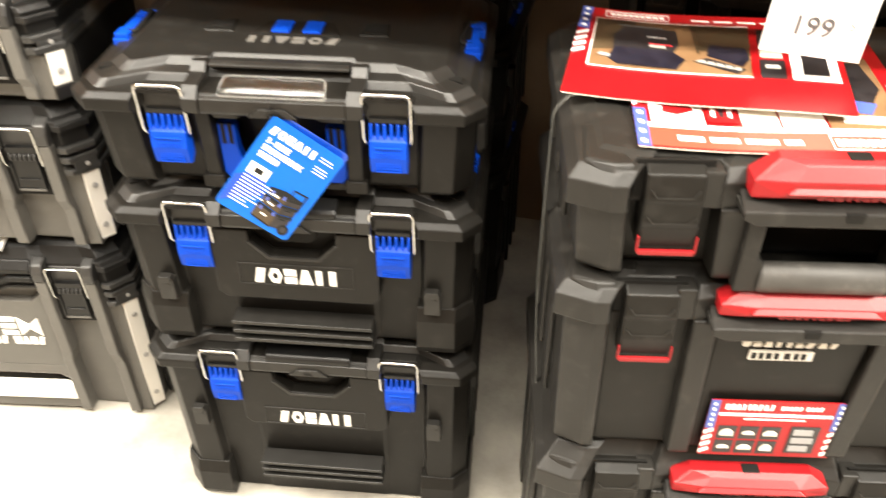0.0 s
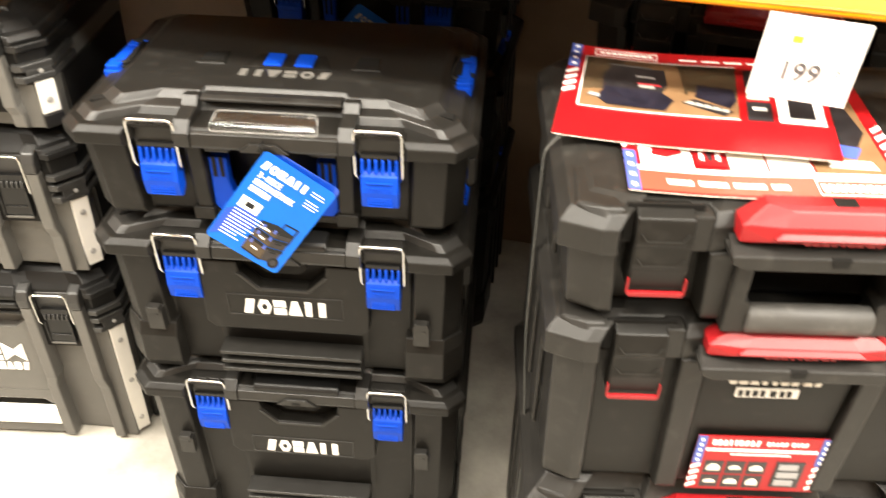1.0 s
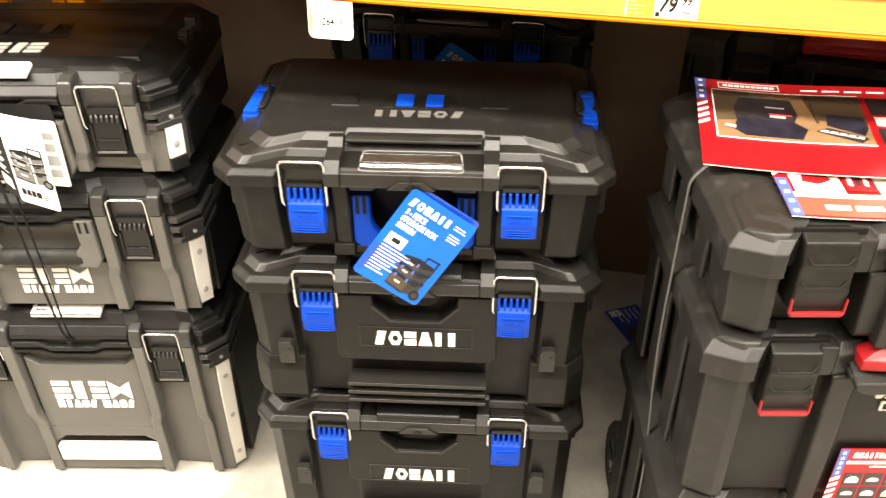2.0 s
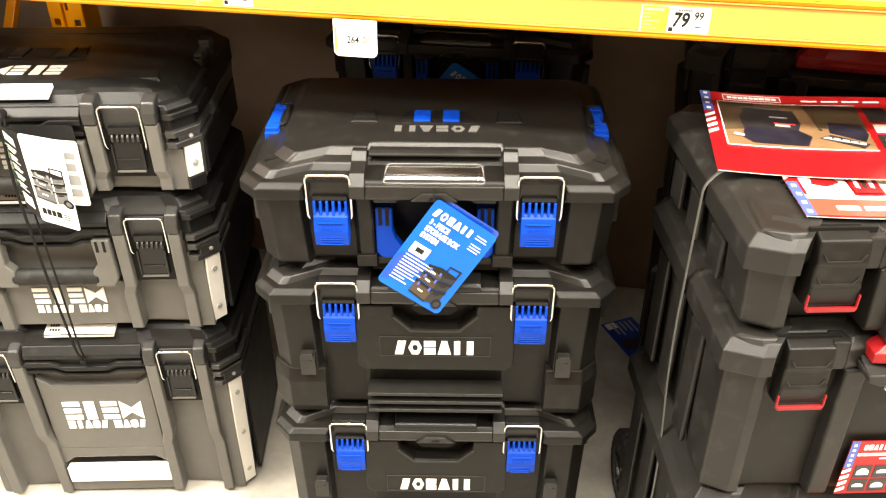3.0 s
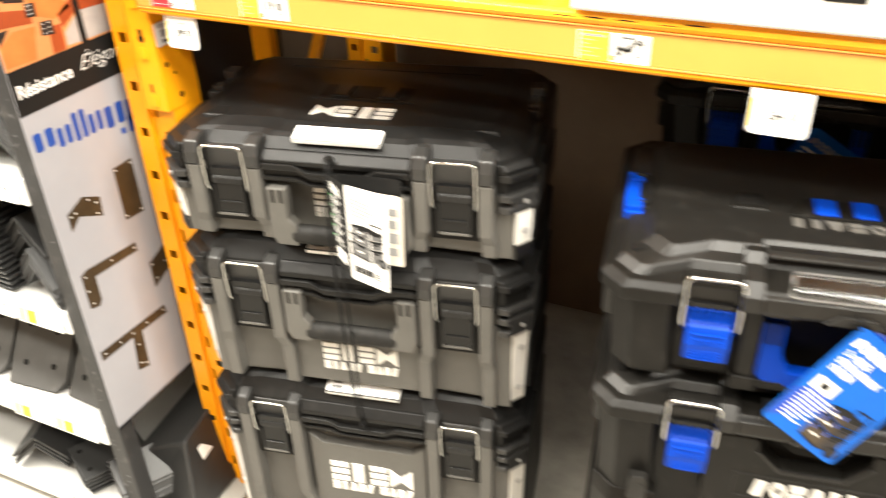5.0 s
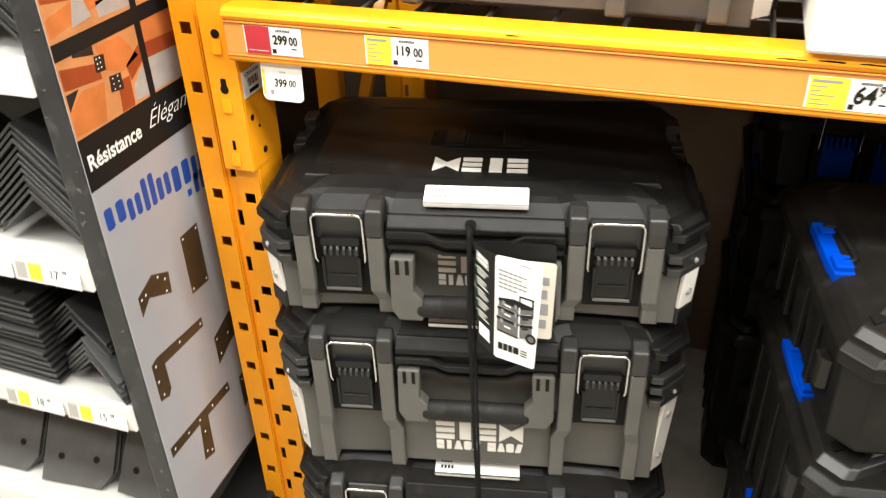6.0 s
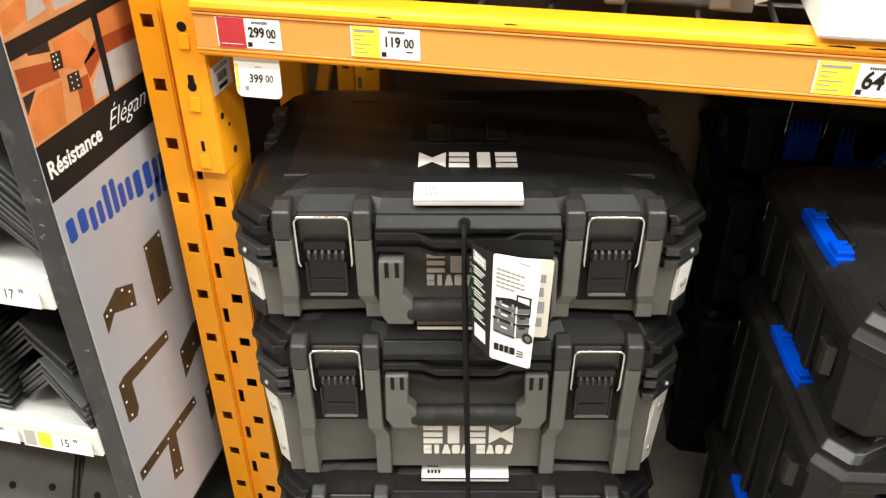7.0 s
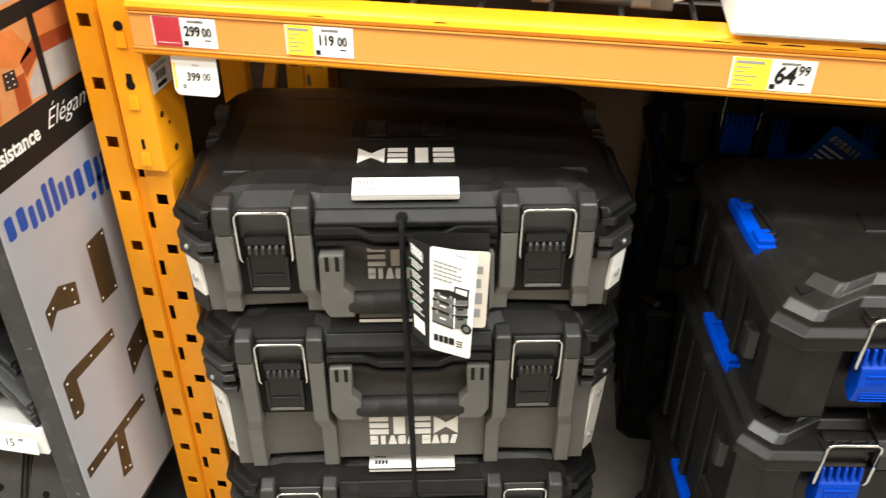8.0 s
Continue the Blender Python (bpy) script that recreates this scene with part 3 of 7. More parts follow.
def blue_case(stack_pose, base, low, kind, group, label):
    """A black case: base and low are the heights of its bottom and of the lid's rim above the stack's foot."""
    case = thing("tool_case", stack_pose @ pose(0, 0, base), label, "tool case", group)
    lo = low - base
    # body
    if kind == "top":
        half = [(0, 0.050), (0.088, 0.050), (0.0945, 0.002), (0.116, 0.002), (0.124, 0.020), (0.194, 0.020), (0.201, 0.002), (0.2475, 0.002), (0.2740, 0.029), (0.2740, 0.36), (0.228, 0.385), (0, 0.385)]
    else:
        half = [(0, 0.020), (0.088, 0.020), (0.093, 0.020), (0.116, 0.020), (0.124, 0.022), (0.194, 0.022), (0.201, 0.002), (0.2475, 0.002), (0.2740, 0.029), (0.2740, 0.36), (0.228, 0.385), (0, 0.385)]
    out = mirrored(half)
    bm = loft(bmesh.new(), [ring(out, 0.0, 0.012), ring(out, 0.006, 0.007), ring(out, lo * 0.6, 0.003), ring(out, lo, 0)])
    if kind == "top":
        block(bm, -0.089, 0.089, 0.012, 0.052, 0.0, 0.012)
        block(bm, -0.120, -0.0885, 0.004, 0.03, 0, 0.02)
        block(bm, 0.0885, 0.120, 0.004, 0.03, 0, 0.02)
    else:
        for s in (-1, 1):
            loft(bm, [[(s * 0.186, -0.004, z), (s * 0.2475, -0.004, z), (s * 0.2775, 0.028, z), (s * 0.2775, 0.12, z), (s * 0.186, 0.12, z)] if q == 0 else
                      [(s * 0.186, 0.006, z), (s * 0.2475, 0.006, z), (s * 0.2748, 0.031, z), (s * 0.2748, 0.12, z), (s * 0.186, 0.12, z)] for q, z in ((1, 0.0), (0, 0.02), (0, 0.075), (1, 0.098))])
    body = part("body", bm, BLACK, case, bevel=0.0022)
    # flank ribs
    for s in (-1, 1):
        for y in (0.11, 0.18, 0.25, 0.31):
            part("flank_rib", block(bmesh.new(), s * 0.2740 - 0.004, s * 0.2740 + 0.004, y, y + 0.016, 0.015, lo - 0.012), BLACK, case, bevel=0.0015)
        bm = plan_shape(bmesh.new(), [(s * 0.272, 0.056), (s * 0.283, 0.060), (s * 0.2855, 0.068), (s * 0.2855, 0.080), (s * 0.272, 0.084)], lo - 0.078, lo - 0.036)
        part("flank_lug", bm, BLACK_SMOOTH, case, bevel=0.0015)
    # lid
    half = [(0, -0.010), (0.104, -0.010), (0.118, -0.012), (0.1245, 0.004), (0.188, 0.004), (0.193, -0.018), (0.2585, -0.018), (0.2870, 0.013), (0.2870, 0.365), (0.257, 0.395), (0, 0.395)]
    out = mirrored(half)
    lid_rings = [ring(out, lo - 0.003, 0.006, 0.19), ring(out, lo, 0.0, 0.19), ring(out, lo + 0.0165, 0.0, 0.19), ring(out, lo + 0.0250, 0.009, 0.19)]
    lid = part("lid", loft(bmesh.new(), lid_rings), BLACK, case, bevel=0.002)
    # raised plateau whose broad bevel follows the cut corners and stops at the carry-handle bay
    half = [(0, 0.046), (0.098, 0.046), (0.1195, 0.044), (0.1225, 0.027), (0.186, 0.027), (0.236, 0.000), (0.2475, 0.000), (0.2725, 0.026), (0.2730, 0.350), (0.246, 0.376), (0, 0.376)]
    out = mirrored(half)
    rise = [(0.020, 0.0), (0.0235, 0.0005), (0.0345, 0.011), (0.0385, 0.032), (0.048, 0.046)]
    part("lid_plateau", loft(bmesh.new(), [ring(out, lo + z, inset, 0.19) for z, inset in rise]), BLACK_SMOOTH, lid, bevel=0.0022)
    for s in (-1, 1):
        # slot at the cut corner, its shade painted as a dark block, with a raised rim
        mid_c, run, across = Vector((s * 0.235, 0.048, lo + 0.0365)), Vector((-s * 0.92, 0.39, 0)), Vector((s * 0.39, 0.92, 0))
        slot = [mid_c + run * a + across * c for a, c in ((-0.020, -0.007), (0.016, -0.007), (0.020, 0.007), (-0.016, 0.007))]
        part("corner_groove", loft(bmesh.new(), [[p + Vector((0, 0, z)) for p in slot] for z in (-0.002, 0.0024)]), SHADOW_BLACK, lid)
        end = [mid_c + run * a + across * c for a, c in ((0.018, -0.009), (0.036, -0.006), (0.034, 0.006), (0.022, 0.008))]
        part("groove_end", loft(bmesh.new(), [[p + Vector((0, 0, z + (0.005 if i in (1, 2) else 0.0) * top)) for i, p in enumerate(end)] for z, top in ((-0.003, 0), (0.002, 1))]), BLACK_SMOOTH, lid, bevel=0.0008)
        # flat stop at the lid's front above each latch
        bm = bmesh.new()
        for k in (-1, 1):
            block(bm, s * 0.154 + k * 0.0325 - 0.004, s * 0.154 + k * 0.0325 + 0.004, -0.006, 0.010, lo + 0.004, lo + 0.022)
        block(bm, s * 0.154 - 0.036, s * 0.154 + 0.036, -0.006, 0.012, lo + 0.0222, lo + 0.0275)
        part("latch_frame", bm, BLACK, lid, bevel=0.0012)
    bm = bmesh.new()
    for s in (-1, 1):
        side_shape(bm, [(-0.014, lo), (-0.014, lo + 0.020), (0.001, lo + 0.035), (0.034, lo + 0.038), (0.046, lo + 0.049), (0.06, lo + 0.048), (0.06, lo)], s * 0.112 - 0.011, s * 0.112 + 0.011)
    side_shape(bm, [(0.040, lo + 0.0425), (0.041, lo + 0.0465), (0.050, lo + 0.0490), (0.07, lo + 0.045), (0.07, lo + 0.0425)], -0.098, 0.098)
    side_shape(bm, [(-0.011, lo - 0.002), (-0.013, lo + 0.003), (-0.011, lo + 0.020), (0.0, lo + 0.023), (0.0, lo - 0.002)], -0.100, 0.100)
    front_shape(bm, [(-0.034, lo - 0.002), (0.034, lo - 0.002), (0.018, lo + 0.011), (-0.018, lo + 0.011)], -0.0165, 0.0)
    part("lid_front", bm, BLACK_SMOOTH, lid, bevel=0.0016)
    bm = front_shape(bmesh.new(), [(-0.008, lo + 0.001), (0.008, lo + 0.001), (0.006, lo + 0.006), (-0.006, lo + 0.006)], -0.0171, -0.008)
    part("lock_eye", bm, SHADOW_BLACK, lid)
    if kind == "top":
        # the rim's highlight is put into its pale colour
        wire("window_frame", [(-0.0735, -0.0095, lo + 0.0255), (0.0735, -0.0095, lo + 0.0255), (0.068, 0.020, lo + 0.0415), (-0.068, 0.020, lo + 0.0415)], 0.0008, WINDOW_GLINT, lid, "moulded edge of the label window with its glint painted pale", cyclic=True, corner=0.006)
    bm = side_shape(bmesh.new(), [(-0.0105, lo + 0.021), (-0.0098, lo + 0.029), (-0.0050, lo + 0.0345), (0.020, lo + 0.0405), (0.020, lo + 0.036), (0.002, lo + 0.030), (-0.004, lo + 0.021)], -0.072, 0.072)
    if kind == "top":
        part("label_window", bm, CLEAR, lid, "clear plastic label window on the lid's edge", bevel=0.002).visible_shadow = False
    else:
        # dark copy of the clear pane: the lower lids' dimness is in the colour
        part("label_window", bm, LEVER_BLACK, lid, "label window on the lid's edge, darkened by colour for its dim light", bevel=0.002)
    for x in (-0.154, 0.154):
        blue_latch(case, x, lo)
    for s in (-1, 1):
        blue_tab(case, s, lo + 0.026)
    if kind == "top":
        top = lo + 0.048
        for s in (-1, 1):
            part("well_rim", loft(bmesh.new(), [[(s * 0.115 - a, 0.170 - a, z), (s * 0.115 + a, 0.170 - a, z), (s * 0.115 + a * 0.8, 0.188 + a * 0.3, z), (s * 0.115 - a * 0.8, 0.188 + a * 0.3, z)] for a, z in ((0.023, top - 0.002), (0.020, top + 0.0022))]), BLACK, lid, bevel=0.0015)
        part("tab_seat", plan_shape(bmesh.new(), [(-0.066, 0.142), (0.066, 0.142), (0.050, 0.190), (-0.050, 0.190)], top - 0.003, top + 0.0022), BLACK, lid, bevel=0.0015)
        for s in (-1, 1):
            bm = block(bmesh.new(), s * 0.023 - 0.0135, s * 0.023 + 0.0135, 0.146, 0.187, top - 0.002, top + 0.0052)
            part("stacking_tab", bm, BLUE, lid, "bright blue stacking tab", bevel=0.002)
            # flat dark block: the well's shade is in its colour
            bm = block(bmesh.new(), s * 0.115 - 0.016, s * 0.115 + 0.016, 0.156, 0.186, top + 0.0015, top + 0.0030)
            part("stacking_well", bm, SHADOW_BLACK, lid)
        bm = marks(bmesh.new(), spread(-0.068, 0.068, SIX, 0.0045), -0.0105, 0.0105, -0.0008, 0.0004)
        part("logo_mark", bm, LOGO_LID, lid, "row of grey letter-like blocks moulded on the lid", m=Matrix.Translation((0, 0.124, top + 0.0008)) @ ON_TOP)
        # folding carry handle in the front well
        bm = bmesh.new()
        for s in (-1, 1):
            front_shape(bm, [(s * 0.064, 0.100), (s * 0.090, 0.100), (s * 0.090, 0.020), (s * 0.078, 0.006), (s * 0.050, 0.006), (s * 0.050, 0.030), (s * 0.060, 0.046), (s * 0.064, 0.062)], 0.014, 0.030)
        block(bm, -0.055, 0.055, 0.012, 0.032, 0.006, 0.030)
        handle = part("carry_handle", bm, BLUE, case, "folding bright blue carry handle", bevel=0.002)
        for s in (-1, 1):
            for k in range(2):
                a = s * 0.077 + (k - 0.5) * 0.0104
                # dark block painted as the shade between the hinge fingers
                part("hinge_slot", block(bmesh.new(), a - 0.0027, a + 0.0027, 0.0125, 0.016, 0.070, 0.102), SHADOW_BLACK, handle)
            bm = front_shape(bmesh.new(), [(s * 0.0915, lo - 0.006), (s * 0.0915, lo - 0.018), (s * 0.058, lo - 0.018), (s * 0.046, lo - 0.006)], 0.008, 0.040)
            part("well_rim", bm, BLACK_SMOOTH, body, bevel=0.0015)
    else:
        zt = lo - 0.010
        zb = lo - 0.145
        bm = front_shape(bmesh.new(), [(-0.118, zb), (0.118, zb), (0.130, zb + 0.012), (0.130, zt), (0.068, zt), (0.066, zt - 0.018), (0.038, zt - 0.048), (-0.038, zt - 0.048), (-0.066, zt - 0.018), (-0.068, zt), (-0.130, zt), (-0.130, zb + 0.012)], -0.004, 0.022)
        panel = part("front_panel", bm, BLACK, case, bevel=0.003)
        lg = lo if kind == "mid" else lo - 0.026
        bm = bmesh.new()
        for x0, x1, z0, z1 in ((-0.091, 0.091, lg - 0.114, lg - 0.1125), (-0.091, 0.091, lg - 0.0735, lg - 0.072), (-0.091, -0.0895, lg - 0.1125, lg - 0.0735), (0.0895, 0.091, lg - 0.1125, lg - 0.0735)):
            block(bm, x0, x1, -0.0052, -0.002, z0, z1)
        part("badge_frame", bm, BLACK_SMOOTH, panel, bevel=0.0005)
        bm = marks(bmesh.new(), spread(-0.0665, 0.0665, SIX, 0.0035), lg - 0.1095, lg - 0.0815, -0.0052, -0.003)
        part("logo_mark", bm, LOGO, panel, "row of pale grey letter-like blocks")
        bm = front_shape(bmesh.new(), [(-0.070, zt - 0.021), (-0.040, zt - 0.052), (0.040, zt - 0.052), (0.070, zt - 0.021), (0.064, zt - 0.021), (0.037, zt - 0.0475), (-0.037, zt - 0.0475), (-0.064, zt - 0.021)], -0.007, -0.003)
        part("grip_rim", bm, BLACK_SMOOTH, panel, bevel=0.001)
        bm = front_shape(bmesh.new(), [(-0.038, zt - 0.002), (-0.036, zt - 0.016), (-0.024, zt - 0.026), (0.024, zt - 0.026), (0.036, zt - 0.016), (0.038, zt - 0.002)], 0.006, 0.0195)
        # the well's depth is shown by shade-dark colour
        part("grip_well", bm, SHADOW_BLACK, panel, bevel=0.001)
        rz = max(0.006, lo - 0.236) if kind == "mid" else lo - 0.292
        for k in range(3):
            bm = side_shape(bmesh.new(), [(0.02, rz + 0.0185 * k - 0.001), (-0.004, rz + 0.0185 * k + 0.001), (-0.014, rz + 0.0185 * k + 0.004), (-0.014, rz + 0.0185 * k + 0.010), (0.02, rz + 0.0185 * k + 0.012)], -0.115, 0.115)
            part("step_rib", bm, BLACK_SMOOTH, case, bevel=0.001)
        block_z = lo - 0.153
        for s in (-1, 1):
            bm = block(bmesh.new(), s * 0.212 - 0.0125, s * 0.212 + 0.0125, -0.010, 0.010, block_z, block_z + 0.040)
            block(bm, s * 0.212 - 0.010, s * 0.212 + 0.010, -0.013, 0.0, block_z + 0.036, block_z + 0.047)
            disc(bm, (s * 0.212 + 0.005, -0.0098, block_z + 0.030), (0, -1, 0), 0.0022, 0.0012, 8)
            part("corner_clip", bm, BLACK_SMOOTH, case, bevel=0.0015)
    return case


def trolley_wheels(case, x, y, r, width, name="wheel"):
    """Two wheels on the rear corners of a base case; the axle lies along x."""
    for s in (-1, 1):
        hub = Vector((s * x, y, r))
        bm = bmesh.new()
        n = 104
        prof = [(-width / 2, 0.62 * r), (-width / 2, 0.90 * r), (-width * 0.36, r), (width * 0.36, r), (width / 2, 0.90 * r), (width / 2, 0.62 * r)]
        rows = []
        for k in range(n):
            g = 1.0 if k % 4 < 2 else 0.955      # lugs and grooves
            rows.append([bm.verts.new((hub.x + a, hub.y + b * (g if b > 0.8 * r else 1) * math.cos(k * math.tau / n), hub.z + b * (g if b > 0.8 * r else 1) * math.sin(k * math.tau / n))) for a, b in prof])
        for k in range(n):
            for i in range(len(prof)):
                p, q = rows[k], rows[(k + 1) % n]
                j = (i + 1) % len(prof)
                bm.faces.new((p[i], p[j], q[j], q[i]))
        wheel = part(name, bm, RUBBER, case, "black trolley wheel with a lugged tyre", smooth=False)
        bm = bmesh.new()
        disc(bm, hub - Vector((width * 0.42, 0, 0)), (1, 0, 0), 0.60 * r, width * 0.84, 28)
        disc(bm, hub - Vector((width * 0.56, 0, 0)), (1, 0, 0), 0.20 * r, width * 1.12, 16)
        for k in range(5):
            m = Matrix.Translation(hub) @ Matrix.Rotation(k * math.tau / 5, 4, "X")
            loft(bm, [[m @ Vector((a, b, z)) for b, z in ((0.16 * r, -0.06 * r), (0.58 * r, -0.04 * r), (0.58 * r, 0.04 * r), (0.16 * r, 0.06 * r))] for a in (-width * 0.5, width * 0.5)])
        part("rim", bm, BLACK_SMOOTH, wheel, bevel=0.001)
        bm = disc(bmesh.new(), hub - Vector((width * 0.6, 0, 0)), (1, 0, 0), 0.09 * r, width * 1.2, 10)
        part("axle_cap", bm, SCREW, wheel)


BLUE_STACK = pose(-0.3747, 1.0828, 0, 0, 0, 9.4)
GROUP_BLUE = "stack of black cases with blue latches"
base_case = blue_case(BLUE_STACK, FLOOR, 0.364, "base", GROUP_BLUE, "tall black plastic tool case with blue latches on the floor")
trolley_wheels(base_case, 0.235, 0.365, 0.075, 0.045)
blue_case(BLUE_STACK, 0.418, 0.667, "mid", GROUP_BLUE, "black plastic tool case with blue latches in a stack")
blue_case(BLUE_STACK, 0.726, 0.856, "top", GROUP_BLUE, "low black plastic tool case with blue latches and handle")
REAR_STACK = pose(-0.452, 1.725, 0, 0, 0, 2.0)
GROUP_REAR = "rear stack of black cases with blue latches"
base_case = blue_case(REAR_STACK, FLOOR, 0.356, "base", GROUP_REAR, "tall black plastic tool case with blue latches on the floor")
trolley_wheels(base_case, 0.235, 0.365, 0.075, 0.045)
blue_case(REAR_STACK, 0.410, 0.653, "mid", GROUP_REAR, "black plastic tool case with blue latches in a stack")
blue_case(REAR_STACK, 0.711, 0.833, "top", GROUP_REAR, "low black plastic tool case with blue latches and handle")


# ---- dark grey cases ----
def grey_latch(case, x, low, span):
    """span: how far the lever reaches below the lid's rim."""
    seat = low + 0.010
    bm = block(bmesh.new(), x - 0.034, x + 0.034, 0.004, 0.03, low + 0.004, low + 0.050)
    latch = part("latch", bm, GREY_MID, case, "latch with a bright wire bail and a black lever", bevel=0.003)
    lo = seat - span
    bm = bmesh.new()
    side_shape(bm, [(0.02, lo), (-0.002, lo), (-0.006, lo + 0.006), (-0.003, lo + span - 0.010), (0.02, lo + span - 0.006)], x - 0.0245, x + 0.0245)
    block(bm, x - 0.019, x + 0.019, -0.008, 0.0, lo + 0.022, lo + 0.0245)
    block(bm, x - 0.0265, x - 0.0225, -0.008, 0.005, lo + 0.004, lo + span * 0.7)
    block(bm, x + 0.0225, x + 0.0265, -0.008, 0.005, lo + 0.004, lo + span * 0.7)
    part("lever", bm, LEVER_BLACK, latch, "black plastic latch lever", bevel=0.0015)
    bm = block(bmesh.new(), x - 0.0265, x + 0.0265, -0.005, 0.012, seat - 0.006, seat + 0.006)
    part("hinge_bar", bm, LEVER_BLACK, latch, bevel=0.0008)
    for k in range(6):
        a = x - 0.0225 + 0.0085 * k
        part("comb_finger", side_shape(bmesh.new(), [(0.008, seat - 0.0062), (-0.0055, seat - 0.0062), (-0.0085, seat - 0.010), (-0.0085, seat - 0.018), (-0.004, seat - 0.021), (0.008, seat - 0.021)], a, a + 0.0038), GREY_MID, latch, bevel=0.0008)
    part("comb_bed", block(bmesh.new(), x - 0.0262, x + 0.0262, -0.0015, 0.012, seat - 0.0225, seat - 0.0062), SHADOW_BLACK, latch)
    # dark block round the lever: the bay's shade in its colour
    part("bay_shade", block(bmesh.new(), x - 0.0375, x + 0.0375, -0.0002, 0.018, lo - 0.012, seat - 0.0005), SHADOW_BLACK, latch)
    bm = front_shape(bmesh.new(), [(x - 0.024, lo - 0.001), (x + 0.024, lo - 0.001), (x + 0.024, lo + 0.0018), (x - 0.024, lo + 0.0018)], -0.0075, 0.0)
    part("lever_edge", bm, GREY, latch)
    wire_bail(latch, x, -0.008, low + 0.056, low - 0.026, 0.0335, 0.0019)
    return latch


def screw_head(parent, at, axis, r=0.0055):
    bm = disc(bmesh.new(), at, axis, r, 0.0022, 12)
    a = Vector(at) + Vector(axis).normalized() * 0.0020
    disc(bm, a, axis, r * 0.45, 0.0012, 6)
    return part("screw", bm, SCREW, parent)


def grey_case(stack_pose, base, low, top, kind, group, label):
    case = thing("tool_case", stack_pose @ pose(0, 0, base), label, "tool case", group)
    lo, hi = low - base, top - base
    half = [(0, 0.020), (0.110, 0.020), (0.2645, 0.012), (0.290, 0.0365), (0.290, 0.345), (0.258, 0.368), (0, 0.368)]
    if kind == "top":
        half[0:2] = [(0, 0.0315), (0.1135, 0.0315), (0.1145, 0.020)]
    out = mirrored(half)
    taper = 0.004 if kind == "top" else 0.012
    body = part("body", loft(bmesh.new(), [ring(out, 0.0, taper + 0.006), ring(out, 0.006, taper), ring(out, lo, 0.0)]), GREY, case, bevel=0.0025)
    # lid
    half = [(0, -0.004), (0.116, -0.004), (0.140, 0.006), (0.222, 0.006), (0.255, -0.002), (0.289, 0.030), (0.2910, 0.08), (0.2910, 0.35), (0.265, 0.378), (0, 0.378)]
    out = mirrored(half)
    h = hi - lo
    rings = [ring(out, lo, 0.004, 0.185), ring(out, lo + 0.003, 0.0, 0.185), ring(out, lo + 0.55 * h, 0.001, 0.185), ring(out, lo + 0.66 * h, 0.010, 0.185), ring(out, lo + 0.84 * h, 0.024, 0.185), ring(out, lo + 0.90 * h, 0.034, 0.185), ring(out, hi, 0.060, 0.185)]
    lid = part("lid", loft(bmesh.new(), rings), GREY_BLACK, case, bevel=0.0025)
    # raised wrap-round lip along the lid's rim, between the pillars and round the corners
    for s in (-1, 1):
        bm = loft(bmesh.new(), [[(s * x * k, y + (0.004 if q else 0.0), lo + f * h) for x, y in ((0.2445, -0.007), (0.2550, -0.0080), (0.2895, 0.0265), (0.2925, 0.16), (0.275, 0.16), (0.268, 0.045), (0.246, 0.022))] for q, k, f in ((0, 1.0, 0.52), (0, 1.004, 0.60), (1, 0.985, 0.70))])
        part("lid_lip", bm, GREY_BLACK, lid, bevel=0.0018)
    bm = side_shape(bmesh.new(), [(-0.010, lo + 0.40 * h), (-0.011, lo + 0.50 * h), (0.002, lo + 0.66 * h), (0.012, lo + 0.66 * h), (0.012, lo + 0.40 * h)], -0.1145, 0.1145)
    part("lid_front_edge", bm, GREY_BLACK, lid, bevel=0.0018)
    # corner ribs that wrap the lid's rim and the body's upper edge
    heights = (lo + 0.030, lo - 0.002, lo - 0.0215) if kind == "top" else (lo + 0.050, lo + 0.007, lo - 0.0125, lo - 0.0365)
    for s in (-1, 1):
        for k, z in enumerate(heights):
            bm = plan_shape(bmesh.new(), [(s * 0.2445, 0.004), (s * 0.2455, -0.008), (s * 0.2620, -0.0095), (s * 0.2975, 0.0265), (s * 0.2985, 0.11), (s * 0.282, 0.11), (s * 0.272, 0.045), (s * 0.246, 0.022)], z - 0.001, z + 0.0105)
            part("corner_rib", bm, GREY_BLACK if k == 0 else GREY_MID, body, bevel=0.0018)
        bm = plan_shape(bmesh.new(), [(s * 0.2665, -0.0040), (s * 0.2960, 0.0255), (s * 0.285, 0.040), (s * 0.254, 0.010)], heights[-1] + 0.009, heights[-2])
        part("rib_pad", bm, GREY_MID, body, bevel=0.001)
        screw_head(body, (s * 0.2825, 0.0110, heights[-1] + 0.0155), (s * 0.72, -0.69, 0), 0.0038)
        bm = block(bmesh.new(), min(s * 0.226, s * 0.266), max(s * 0.226, s * 0.266), 0.008, 0.03, 0.004, lo - 0.03)
        part("corner_cheek", bm, GREY, body, bevel=0.002)
        # added dark plate: shade of the gap beside the stack, put into colour
        part("flank_shade", block(bmesh.new(), min(s * 0.284, s * 0.2925), max(s * 0.284, s * 0.2925), 0.058, 0.33, 0.012, lo - 0.03), GREY_BLACK, body, "dark plate added on the flank for the shade between stacks", bevel=0.002)
    # aluminium corner plates on the front chamfers, with screws
    z0 = 0.029 if kind == "top" else 0.012
    z1 = heights[-1] - 0.004
    for s in (-1, 1):
        n = Vector((s * 0.72, -0.69, 0)).normalized()
        t = Vector((0.69 * 1.0, s * 0.72, 0)).normalized()
